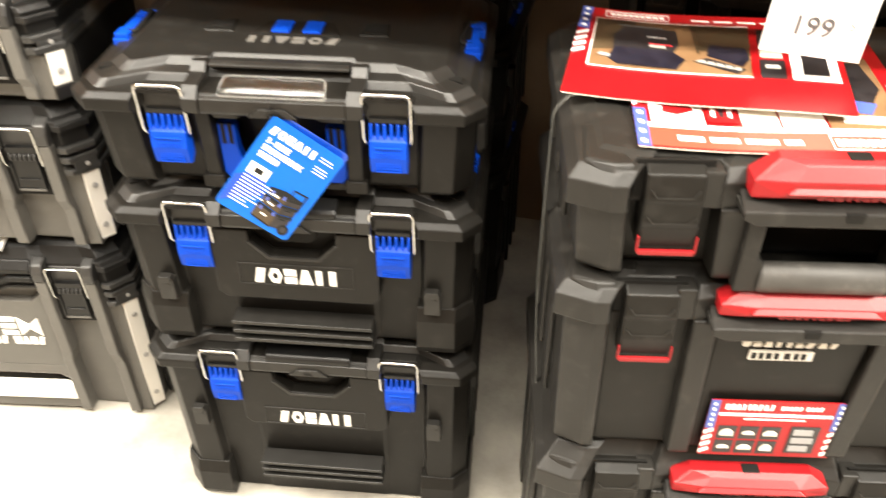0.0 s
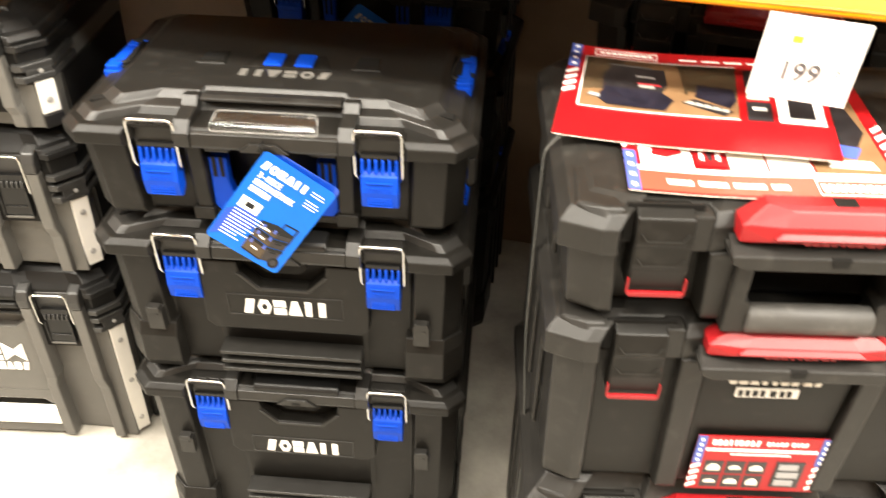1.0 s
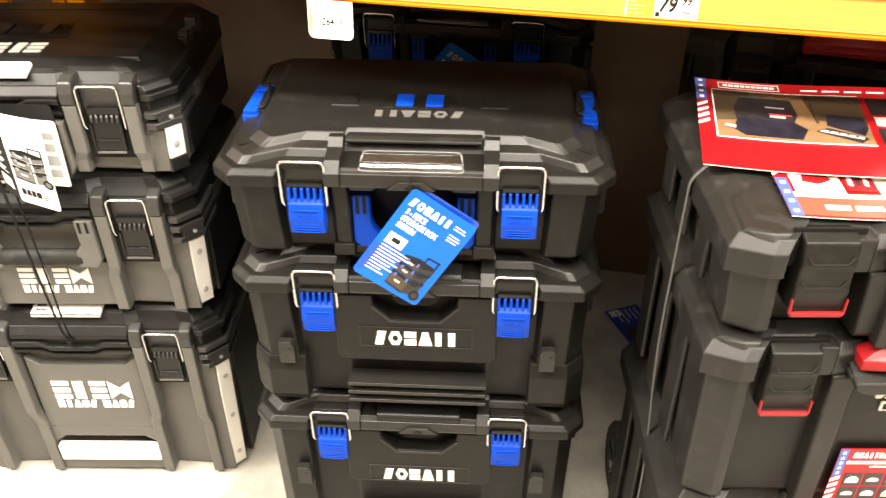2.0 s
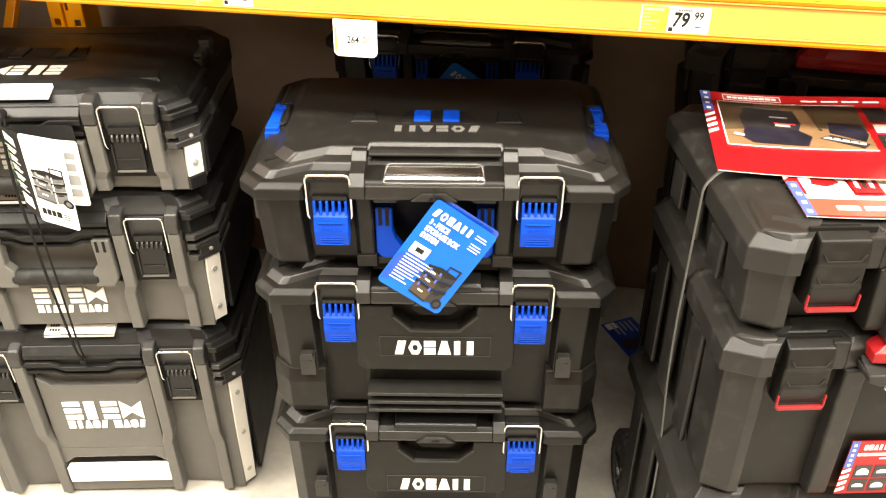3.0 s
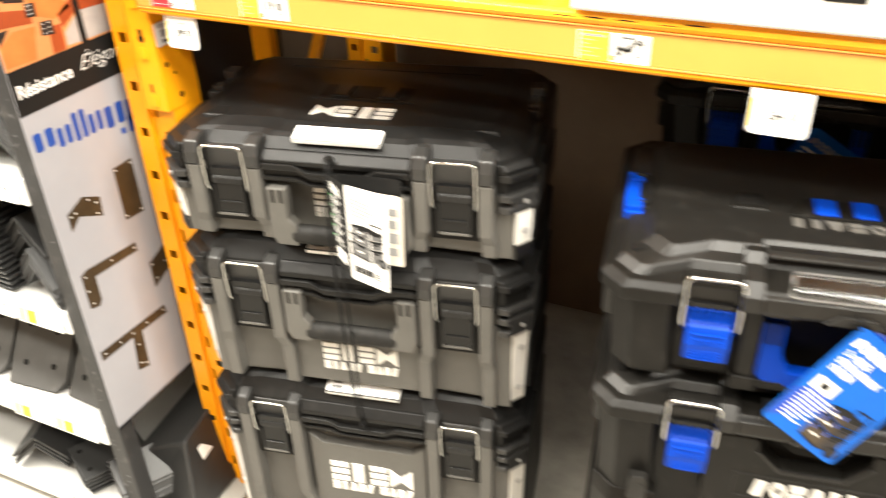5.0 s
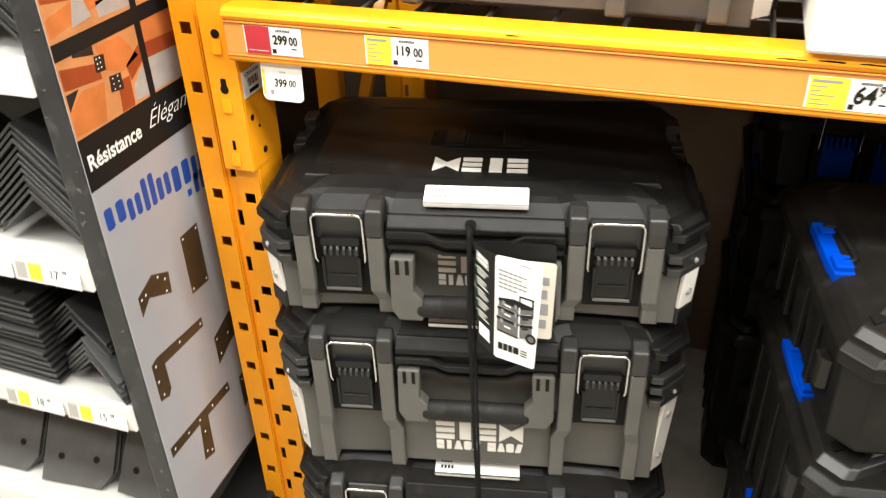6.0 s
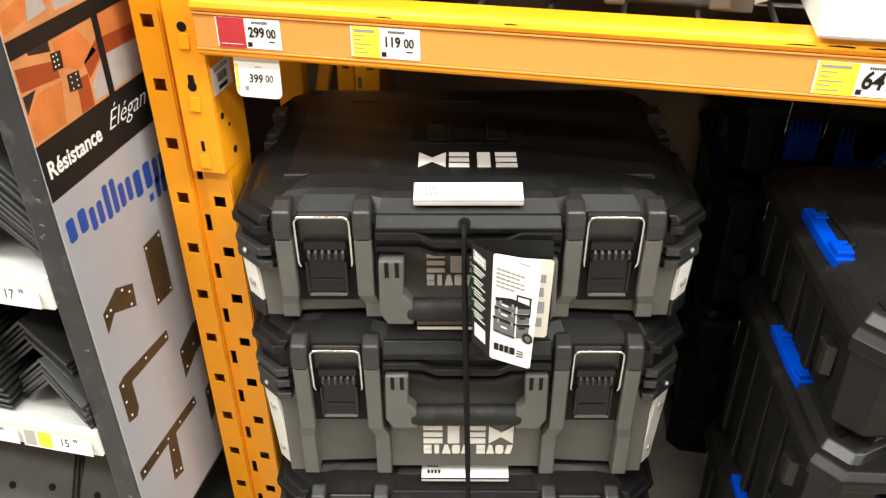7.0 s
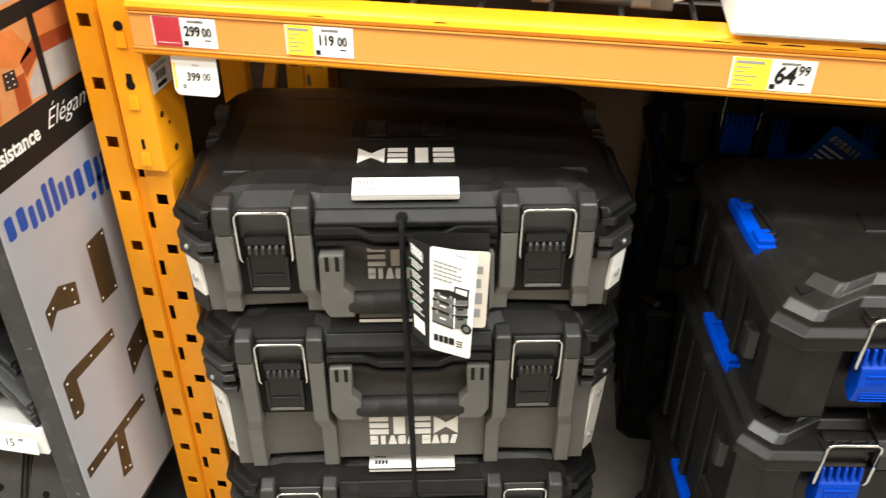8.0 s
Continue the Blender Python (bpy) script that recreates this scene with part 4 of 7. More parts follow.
        c = Vector((s * 0.2774, 0.0195, 0))
        lean = -0.010 if kind != "top" else -0.003
        bm = loft(bmesh.new(), [[c + n * (d + (lean if z == z0 else 0)) + t * a + Vector((0, 0, z)) for d, a in ((0.000, -0.015), (0.0060, -0.015), (0.0060, 0.015), (0.000, 0.015))] for z in (z0, z1)])
        plate = part("corner_plate", bm, ALU, case, "brushed aluminium corner plate", bevel=0.001)
        spots = (0.42,) if kind == "top" else ((0.20, 0.80) if kind == "mid" else (0.12, 0.5, 0.88))
        for f in spots:
            screw_head(plate, c + n * (0.0060 + lean * (1 - f)) + Vector((0, 0, z0 + f * (z1 - z0))), n)
        if kind == "top":
            bm = loft(bmesh.new(), [[c + n * d + t * a + Vector((0, 0, z)) for d, a in ((-0.002, -0.017), (0.0045, -0.017), (0.0045, 0.017), (-0.002, 0.017))] for z in (0.004, z0 - 0.001)])
            part("corner_foot", bm, BLACK_SMOOTH, case, bevel=0.002)
    # upright pillars with black caps on both sides of each latch
    for s in (-1, 1):
        for x in (0.2274, 0.1299):
            foot = x + (0.004 if x > 0.2 else -0.008)
            bm = bmesh.new()
            w = 0.0108
            seam = lo + 0.0235
            knee = 0.45 * lo if kind != "top" else 0.3 * lo
            rows = [(foot, 0.006, 0.006), (foot, -0.004, 0.010), (foot, -0.006, knee), (x, -0.012, knee + 0.06 * lo + 0.01), (x, -0.014, seam)]
            loft(bm, [[(s * a - w, f, z), (s * a + w, f, z), (s * a + w, 0.03, z), (s * a - w, 0.03, z)] for a, f, z in rows])
            part("pillar", bm, GREY, case, bevel=0.0025)
            bm = side_shape(bmesh.new(), [(0.03, seam + 0.0008), (-0.0155, seam + 0.0008), (-0.0165, lo + 0.045), (-0.010, lo + 0.062), (0.010, lo + 0.068), (0.04, lo + 0.064)], s * x - w - 0.0008, s * x + w + 0.0008)
            part("pillar_cap", bm, GREY_MID, case, "dark plastic pillar cap", bevel=0.004, segs=3)
    for x in (-0.1787, 0.1787):
        grey_latch(case, x, lo, 0.074 if kind == "top" else 0.080)
    # stepped edge along the lid's front middle
    bm = bmesh.new()
    front_shape(bm, [(-0.115, lo + 0.024), (-0.060, lo + 0.024), (-0.040, lo + 0.013), (0.040, lo + 0.013), (0.060, lo + 0.024), (0.115, lo + 0.024), (0.115, lo + 0.034), (0.064, lo + 0.034), (0.044, lo + 0.023), (-0.044, lo + 0.023), (-0.064, lo + 0.034), (-0.115, lo + 0.034)], -0.014, 0.004)
    front_shape(bm, [(-0.115, lo + 0.004), (-0.062, lo + 0.004), (-0.042, lo - 0.003), (0.042, lo - 0.003), (0.062, lo + 0.004), (0.115, lo + 0.004), (0.115, lo + 0.011), (0.060, lo + 0.011), (0.040, lo + 0.002), (-0.040, lo + 0.002), (-0.060, lo + 0.011), (-0.115, lo + 0.011)], -0.009, 0.02)
    part("lid_step", bm, GREY_BLACK, lid, bevel=0.002)
    # white maker's plate lying on the lid's front slope
    plate_m = Matrix.Translation((0, 0.019, hi - 0.007)) @ Matrix.Rotation(radians(17), 4, "X")
    bm = block(bmesh.new(), -0.067, 0.067, -0.0165, 0.0165, -0.004, 0.004)
    plate = part("name_plate", bm, PAPER, lid, "glossy white maker's plate", bevel=0.0015, m=plate_m)
    bm = bmesh.new()
    block(bm, -0.067, 0.067, -0.0164, -0.0140, 0.0041, 0.0046)
    for r, ww in ((0, 0.010), (1, 0.012)):
        for k in range(4):
            block(bm, -0.058 + k * ww * 0.45, -0.058 + k * ww * 0.45 + ww * 0.32, 0.004 - 0.011 * r, 0.010 - 0.011 * r, 0.0041, 0.0046)
    tagged(part("plate_print", bm, INK_GREY if kind == "top" else INK, plate, m=plate_m), kind="stuff")
    # moulded relief on the lid's top
    if kind == "top":
        for s in (-1, 1):
            part("lid_boss", loft(bmesh.new(), [[(s * 0.215 - a, 0.062 - b, z), (s * 0.215 + a, 0.062 - b, z), (s * 0.215 + a * 0.7, 0.085 + b, z), (s * 0.215 - a * 0.7, 0.085 + b, z)] for a, b, z in ((0.026, 0.014, hi - 0.016), (0.018, 0.006, hi + 0.001))]), GREY_BLACK, lid, bevel=0.0025)
            part("stacking_tab", block(bmesh.new(), s * 0.040 - 0.0135, s * 0.040 + 0.0135, 0.150, 0.200, hi - 0.002, hi + 0.005), GREY_BLACK, lid, bevel=0.0025)
        part("tab_seat", plan_shape(bmesh.new(), [(-0.083, 0.142), (0.083, 0.142), (0.070, 0.215), (-0.070, 0.215)], hi - 0.002, hi + 0.0015), GREY_BLACK, lid, bevel=0.001)
        for a, b, y in ((-0.17, 0.17, 0.286),):
            part("lid_ridge", band(bmesh.new(), [(a, y, hi - 0.001), (b, y, hi - 0.001)], 0.014, 0.002), GREY_BLACK, lid, bevel=0.001)
        bm = bmesh.new()
        for a, b in ((-0.075, -0.056), (-0.023, 0.023), (0.056, 0.075)):
            block(bm, a, b, 0.150, 0.200, hi + 0.0016, hi + 0.0022)
        part("stacking_well", bm, SHADOW_BLACK, lid)
        bm = marks(bmesh.new(), spread(-0.0635, 0.0635, FOUR, 0.004), -0.020, 0.020, -0.0008, 0.0004)
        part("logo_mark", bm, LOGO, lid, "four pale letter-like blocks printed on the lid", m=Matrix.Translation((0, 0.094, hi + 0.0010)) @ ON_TOP)
        for s in (-1, 1):
            bm = plan_shape(bmesh.new(), [(s * 0.262, 0.170), (s * 0.280, 0.165), (s * 0.282, 0.20), (s * 0.276, 0.21), (s * 0.276, 0.235), (s * 0.282, 0.245), (s * 0.280, 0.268), (s * 0.258, 0.268)], hi - 0.042, hi - 0.010)
            block(bm, s * 0.270 - 0.010, s * 0.270 + 0.010, 0.232, 0.262, hi - 0.012, hi + 0.002)
            block(bm, s * 0.270 - 0.008, s * 0.270 + 0.008, 0.178, 0.20, hi - 0.012, hi - 0.004)
            part("side_clip", bm, GREY_MID, lid, "dark grey side clip", bevel=0.002)
    # handle, front panel and print
    if kind in ("top", "mid"):
        ht = lo - 0.006 if kind == "top" else lo + 0.014
        hb = ht - 0.100
        for s in (-1, 1):
            bm = front_shape(bmesh.new(), [(s * 0.080, ht), (s * 0.112, ht), (s * 0.114, hb + 0.018), (s * 0.104, hb), (s * 0.070, hb), (s * 0.070, hb + 0.034), (s * 0.082, hb + 0.048)], -0.016, 0.006)
            arm = part("handle_arm", bm, GREY, case, "grey handle arm", bevel=0.003)
            for k in (-1, 1):
                part("hinge_slot", block(bmesh.new(), s * 0.0955 + k * 0.0065 - 0.0026, s * 0.0955 + k * 0.0065 + 0.0026, -0.0165, -0.010, ht - 0.024, ht - 0.002), SHADOW_BLACK, arm)
        bm = bmesh.new()
        secs = [(-0.078, 0.0150), (-0.074, 0.0165), (-0.050, 0.0165), (-0.046, 0.0178), (-0.044, 0.0165), (-0.012, 0.0170), (0.012, 0.0170), (0.044, 0.0165), (0.046, 0.0178), (0.050, 0.0165), (0.074, 0.0165), (0.078, 0.0150)]
        loft(bm, [[(x, -0.004 + 0.85 * r * math.cos(k * math.tau / 14), hb + 0.017 + r * math.sin(k * math.tau / 14)) for k in range(14)] for x, r in secs])
        part("handle_grip", bm, GRIP, case, "black soft handle grip", smooth=True)
    if kind == "top":
        f_top, y_print, x_off = lo - 0.0245, 0.0308, 0.004
    elif kind == "mid":
        f_top, y_print, x_off = 0.099, 0.0075, 0.004
        bm = front_shape(bmesh.new(), [(-0.112, 0.012), (0.112, 0.012), (0.112, 0.110), (0.085, 0.118), (-0.085, 0.118), (-0.112, 0.110)], 0.009, 0.03)
        part("front_panel", bm, GREY, case, bevel=0.002)
    else:
        f_top, y_print, x_off = 0.273, 0.0015, 0.005
        bm = front_shape(bmesh.new(), [(-0.112, 0.140), (0.112, 0.140), (0.112, lo - 0.018), (0.086, lo - 0.040), (-0.086, lo - 0.040), (-0.112, lo - 0.018)], 0.003, 0.03)
        front_shape(bm, [(-0.112, 0.010), (0.112, 0.010), (0.112, 0.042), (-0.112, 0.042)], 0.003, 0.03)
        front_shape(bm, [(-0.112, 0.092), (-0.086, 0.112), (0.086, 0.112), (0.112, 0.092), (0.112, 0.140), (-0.112, 0.140)], 0.003, 0.03)
        part("front_panel", bm, GREY, case, bevel=0.002)
        bm = block(bmesh.new(), -0.106, 0.112, -0.006, 0.012, 0.045, 0.088)
        part("pull_plate", bm, ALU, case, "bright aluminium pull plate", bevel=0.002)
    if kind != "base":
        big, small, wide = 0.036, 0.0165, 0.0665
    else:
        big, small, wide = 0.048, 0.020, 0.080
    if kind == "top":
        big, small, wide = 0.0300, 0.0160, 0.0575
    bm = marks(bmesh.new(), spread(x_off - wide, x_off + wide, FOUR, 0.005), f_top - big, f_top, y_print - 0.0006, y_print + 0.0025)
    marks(bm, spread(x_off - wide, x_off + wide, TEN, 0.002), f_top - big - 0.005 - small, f_top - big - 0.005, y_print - 0.0006, y_print + 0.0025)
    part("logo_mark", bm, LOGO, case, "two rows of pale letter-like blocks")
    return case


GREY_STACK = pose(-1.090, 1.147, 0, 0, 0, 11.94)
GROUP_GREY = "stack of dark grey cases"
base_case = grey_case(GREY_STACK, FLOOR, 0.345, 0.444, "base", GROUP_GREY, "tall dark grey plastic tool case standing on the floor")
trolley_wheels(base_case, 0.235, 0.350, 0.075, 0.045)
grey_case(GREY_STACK, 0.446, 0.648, 0.743, "mid", GROUP_GREY, "dark grey plastic tool case with handle in a stack")
grey_case(GREY_STACK, 0.746, 0.858, 0.936, "top", GROUP_GREY, "low dark grey plastic tool case with swing tag")


# ---- charcoal cases with red latches ----
SET_BACK = Matrix.Translation((0, 0.006, 0))


def red_latch(case, x, top):
    """A broad black lever whose foot carries a red wire-like lip. top: the lever's upper end."""
    bm = side_shape(bmesh.new(), [(0.03, top - 0.004), (0.006, top), (-0.010, top - 0.006), (-0.016, top - 0.035), (-0.013, top - 0.040), (-0.014, top - 0.064), (-0.017, top - 0.068), (-0.012, top - 0.100), (0.004, top - 0.104), (0.03, top - 0.104)], x - 0.0315, x + 0.0315)
    latch = part("latch", bm, BLACK, case, "broad black plastic latch with a red lip", bevel=0.003, m=SET_BACK)
    for z, front in ((top - 0.032, -0.0163), (top - 0.066, -0.0152)):
        bm = front_shape(bmesh.new(), [(x - 0.0265, z + 0.010), (x - 0.0250, z + 0.010), (x - 0.019, z + 0.0015), (x + 0.019, z + 0.0015), (x + 0.0250, z + 0.010), (x + 0.0265, z + 0.010), (x + 0.020, z), (x - 0.020, z)], front, -0.010)
        part("latch_ridge", bm, BLACK_SMOOTH, latch, m=SET_BACK)
    bm = front_shape(bmesh.new(), [(x - 0.0310, top - 0.080), (x - 0.0330, top - 0.080), (x - 0.0330, top - 0.101), (x - 0.0305, top - 0.1045), (x + 0.0305, top - 0.1045), (x + 0.0330, top - 0.101), (x + 0.0330, top - 0.080), (x + 0.0310, top - 0.080), (x + 0.0305, top - 0.0985), (x + 0.029, top - 0.1008), (x - 0.029, top - 0.1008), (x - 0.0305, top - 0.0985)], -0.0190, -0.0150)
    block(bm, x - 0.0305, x + 0.0305, -0.0200, -0.0150, top - 0.1045, top - 0.0985)
    part("red_lip", bm, RED, latch, "bright red latch lip", bevel=0.0008, m=SET_BACK)
    # thin liner that darkens the recess by colour in place of shade
    part("bay_shade", block(bmesh.new(), x - 0.0415, x + 0.0415, 0.0115, 0.0155, top - 0.043, top + 0.004), SHADOW_BLACK, latch, "dark liner for the shade behind the latch")
    return latch


def red_handle(case, z0, z1, y, front):
    """The faceted red pull on the lid's front edge."""
    zm = (z0 + z1) / 2
    bm = loft(bmesh.new(), [[(-0.107, y + 0.03, z0), (0.107, y + 0.03, z0), (0.107, y + 0.03, zm), (0.082, y + 0.03, z1), (-0.082, y + 0.03, z1), (-0.107, y + 0.03, zm)],
                            [(-0.107, y, z0), (0.107, y, z0), (0.107, y, zm), (0.082, y + 0.012, z1), (-0.082, y + 0.012, z1), (-0.107, y, zm)],
                            [(-0.078, y - 0.007, z0 + 0.005), (0.078, y - 0.007, z0 + 0.005), (0.066, y - 0.007, zm + 0.002), (0.056, y + 0.004, z1 - 0.004), (-0.056, y + 0.004, z1 - 0.004), (-0.066, y - 0.007, zm + 0.002)]])
    pull = part("lid_pull", bm, RED, case, "faceted bright red lid pull", bevel=0.0015)
    bm = loft(bmesh.new(), [[(-0.074, y + 0.002, z0 + 0.010), (0.074, y + 0.002, z0 + 0.010), (0.062, y + 0.010, z0 + 0.022), (-0.062, y + 0.010, z0 + 0.022)], [(-0.074, y - 0.0125, z0 + 0.0115), (0.074, y - 0.0125, z0 + 0.0115), (0.060, y - 0.004, z0 + 0.0195), (-0.060, y - 0.004, z0 + 0.0195)]])
    part("pull_ridge", bm, RED, pull, bevel=0.001)
    bm = marks(bmesh.new(), spread(-0.042, 0.042, NINE, 0.0016), z0 + 0.003, z0 + 0.010, y - 0.0075, y - 0.004, slant=0.15)
    tagged(part("embossing", bm, RED, pull), kind="stuff")
    bm = front_shape(bmesh.new(), [(-0.012, z1 + 0.0010), (-0.010, z1 - 0.007), (0.010, z1 - 0.007), (0.012, z1 + 0.0010)], y + 0.0105, y + 0.026)
    # dark piece in place of the notch's own shade
    part("pull_notch", bm, SHADOW_BLACK, pull, bevel=0.001)
    bm = front_shape(bmesh.new(), [(-0.115, z0 - 0.009), (0.115, z0 - 0.009), (0.113, z0 - 0.019), (0.098, z0 - 0.026), (-0.098, z0 - 0.026), (-0.113, z0 - 0.019)], front, y + 0.02)
    loft(bm, [[(-0.115, front, z0 - 0.010), (0.115, front, z0 - 0.010), (0.113, y + 0.02, z0 - 0.0045), (-0.113, y + 0.02, z0 - 0.0045)], [(-0.112, front + 0.003, z0 - 0.0085), (0.112, front + 0.003, z0 - 0.0085), (0.111, y + 0.02, z0 - 0.001), (-0.111, y + 0.02, z0 - 0.001)]])
    ledge = part("lid_ledge", bm, CHARCOAL, case, bevel=0.002)
    bm = front_shape(bmesh.new(), [(-0.010, z0 - 0.008), (0.010, z0 - 0.008), (0.008, z0 - 0.018), (-0.008, z0 - 0.018)], front - 0.0012, front + 0.004)
    part("lock_eye", bm, SHADOW_BLACK, ledge)


def red_case(stack_pose, base, low, top, kind, group, label):
    case = thing("tool_case", stack_pose @ pose(0, 0, base), label, "tool case", group)
    lo, hi = low - base, top - base
    bay = 0.030 if kind == "top" else 0.014
    mid = 0.050 if kind == "top" else 0.006
    half = [(0, mid), (0.094, mid), (0.098, bay), (0.226, bay), (0.276, 0.05), (0.276, 0.37), (0.25, 0.40), (0, 0.40)]
    out = mirrored(half)
    # bay shade is in the black core's colour; corners and pillars are worn charcoal
    body = part("body", loft(bmesh.new(), [ring(out, 0.0, 0.016), ring(out, 0.008, 0.010), ring(out, lo, 0.0)]), BLACK, case, bevel=0.003)
    for s in (-1, 1):
        post = [(s * 0.226, 0.030), (s * 0.228, 0.002), (s * 0.244, 0.002), (s * 0.2815, 0.020), (s * 0.2815, 0.10), (s * 0.25, 0.10)]
        bm = loft(bmesh.new(), [[(x * k, y + d, z) for x, y in post] for z, k, d in ((0.002, 0.965, 0.012), (0.010, 0.975, 0.006), (lo, 1.0, 0.0))])
        part("corner_post", bm, CHARCOAL, case, bevel=0.003)
        rib = [(s * 0.096, bay + 0.02), (s * 0.098, -0.003), (s * 0.128, -0.003), (s * 0.133, bay + 0.02)]
        bm = loft(bmesh.new(), [[(x * k, y + d, z) for x, y in rib] for z, k, d in ((0.002, 0.93, 0.010), (0.012, 0.94, 0.004), (lo, 1.0, 0.0))])
        part("pillar", bm, CHARCOAL, case, bevel=0.003)
    for s in (-1, 1):
        for y in (0.10, 0.20, 0.29):
            part("flank_rib", block(bmesh.new(), s * 0.282 - 0.005, s * 0.282 + 0.003, y, y + 0.05, 0.02, lo - 0.02), CHARCOAL, case, bevel=0.003)
    half = [(0, 0.006), (0.098, 0.006), (0.130, 0.000), (0.136, 0.016), (0.226, 0.016), (0.232, -0.012), (0.250, -0.012), (0.296, 0.006), (0.296, 0.38), (0.268, 0.41), (0, 0.41)]
    out = mirrored(half)
    h = hi - lo
    lid = part("lid", loft(bmesh.new(), [ring(out, lo - 0.002, 0.005, 0.2), ring(out, lo, 0.0, 0.2), ring(out, lo + 0.032, 0.0, 0.2), ring(out, lo + 0.046, 0.012, 0.2), ring(out, hi - 0.004, 0.028, 0.2), ring(out, hi, 0.038, 0.2)]), CHARCOAL, case, bevel=0.003)
    for s in (-1, 1):
        part("lid_rib", block(bmesh.new(), min(s * 0.130, s * 0.154), max(s * 0.130, s * 0.154), 0.0, 0.04, lo, lo + 0.046), CHARCOAL, lid, bevel=0.003)
        bm = loft(bmesh.new(), [[(s * 0.237 - s * a, -0.006 + a, z), (s * 0.248, -0.006 + a, z), (s * 0.288 - s * a, 0.016, z), (s * 0.284 - s * a, 0.09, z), (s * 0.25, 0.10, z), (s * 0.237, 0.04, z)] for a, z in ((0.0, lo + 0.034), (0.012, lo + 0.0515))])
        part("lid_corner", bm, CHARCOAL, lid, bevel=0.003)
    for x in (-0.182, 0.182):
        red_latch(case, x, lo + (0.050 if kind == "top" else 0.046))
    z0 = lo + (0.027 if kind == "top" else 0.024)
    red_handle(case, z0, z0 + (0.042 if kind == "top" else 0.031), -0.016, -0.032)
    if kind == "top":
        for s in (-1, 1):
            bm = front_shape(bmesh.new(), [(s * 0.070, -0.002), (s * 0.098, -0.002), (s * 0.098, lo - 0.004), (s * 0.078, lo - 0.004), (s * 0.078, 0.046), (s * 0.070, 0.040)], -0.012, 0.026)
            part("handle_arm", bm, CHARCOAL, case, bevel=0.003)
        bm = bmesh.new()
        loft(bm, [[(x, -0.004 + 0.8 * r * math.cos(k * math.tau / 16), 0.016 + r * math.sin(k * math.tau / 16)) for k in range(16)] for x, r in ((-0.072, 0.017), (-0.069, 0.020), (0.069, 0.020), (0.072, 0.017))])
        part("handle_grip", bm, GRIP_GREY, case, "dark grey rubber handle grip", smooth=True)
        # moulded grip steps on the lid's top
        for s in (-1, 1):
            for k in range(4):
                part("lid_step", block(bmesh.new(), s * 0.205 - 0.012, s * 0.205 + 0.012, 0.075 + 0.016 * k, 0.085 + 0.016 * k, hi - 0.003, hi + 0.0012), SHADOW_BLACK, lid)
    elif kind == "mid":
        bm = marks(bmesh.new(), spread(-0.061, 0.055, NINE, 0.0032), lo - 0.044, lo - 0.030, 0.0045, 0.008, slant=0.18)
        part("logo_mark", bm, LOGO, case, "row of pale letter-like blocks")
        bm = block(bmesh.new(), -0.049, 0.030, 0.0045, 0.008, lo - 0.067, lo - 0.051)
        part("series_mark", bm, LOGO, case, "plain pale bar below the blocks", bevel=0.001)
        for a, b in ((-0.046, -0.040), (-0.037, -0.031), (-0.028, -0.021), (-0.018, -0.012), (-0.006, 0.002), (0.006, 0.012), (0.015, 0.021)):
            part("series_stroke", block(bmesh.new(), a, b, 0.0038, 0.0044, lo - 0.064, lo - 0.054), INK, case)
        # printed red card stuck on the front
        card = part("front_card", block(bmesh.new(), -0.078, 0.098, 0.0035, 0.0052, lo - 0.249, lo - 0.140), RED_PRINT, case, "glossy red product card with small pictures")
        c0, c1 = lo - 0.249, lo - 0.140
        for a, b in ((-0.078, -0.066), (0.086, 0.098)):
            part("navy_edge", block(bmesh.new(), a, b, 0.0028, 0.0034, c0 + 0.055, c1), NAVY, card)
        bm = bmesh.new()
        for a in (-0.078, 0.086):
            for k in range(4):
                loft(bm, [[(a, y, c0 + 0.004 + 0.013 * k), (a + 0.012, y, c0 + 0.010 + 0.013 * k), (a + 0.012, y, c0 + 0.016 + 0.013 * k), (a, y, c0 + 0.010 + 0.013 * k)] for y in (0.0028, 0.0034)])
            for k in range(5):
                block(bm, a + 0.004, a + 0.008, 0.0022, 0.0027, c0 + 0.060 + 0.010 * k, c0 + 0.064 + 0.010 * k)
        marks(bm, spread(-0.058, 0.005, NINE, 0.0014), c1 - 0.017, c1 - 0.007, 0.0028, 0.0034)
        marks(bm, spread(0.014, 0.068, TEN, 0.001), c1 - 0.016, c1 - 0.009, 0.0028, 0.0034)
        block(bm, -0.064, 0.084, 0.0028, 0.0034, c1 - 0.029, c1 - 0.024)
        block(bm, -0.030, 0.050, 0.0028, 0.0034, c1 - 0.036, c1 - 0.034)
        tagged(part("card_print", bm, WHITE, card, "white bars and stripes"), kind="stuff")
        for i in range(3):
            for j in range(2):
                a, z = -0.060 + 0.029 * i, c0 + 0.006 + 0.029 * j
                part("card_tile", block(bmesh.new(), a, a + 0.025, 0.0028, 0.0034, z, z + 0.025), DARK_PRINT, card)
                w, h = 0.016 + 0.002 * ((i + j) % 2), 0.007 + 0.003 * ((i + 2 * j) % 3)
                b, q = a + 0.0125 - w / 2, z + 0.0125 - h / 2
                part("card_icon", front_shape(bmesh.new(), [(b, q), (b + w, q), (b + w, q + h * 0.6), (b + w * 0.7, q + h), (b + w * 0.3, q + h), (b, q + h * 0.55)], 0.0022, 0.0027), CREAM, card)
        bm = block(bmesh.new(), 0.036, 0.074, 0.0022, 0.0034, c0 + 0.010, c0 + 0.062)
        part("card_picture", bm, DARK_PRINT, card)
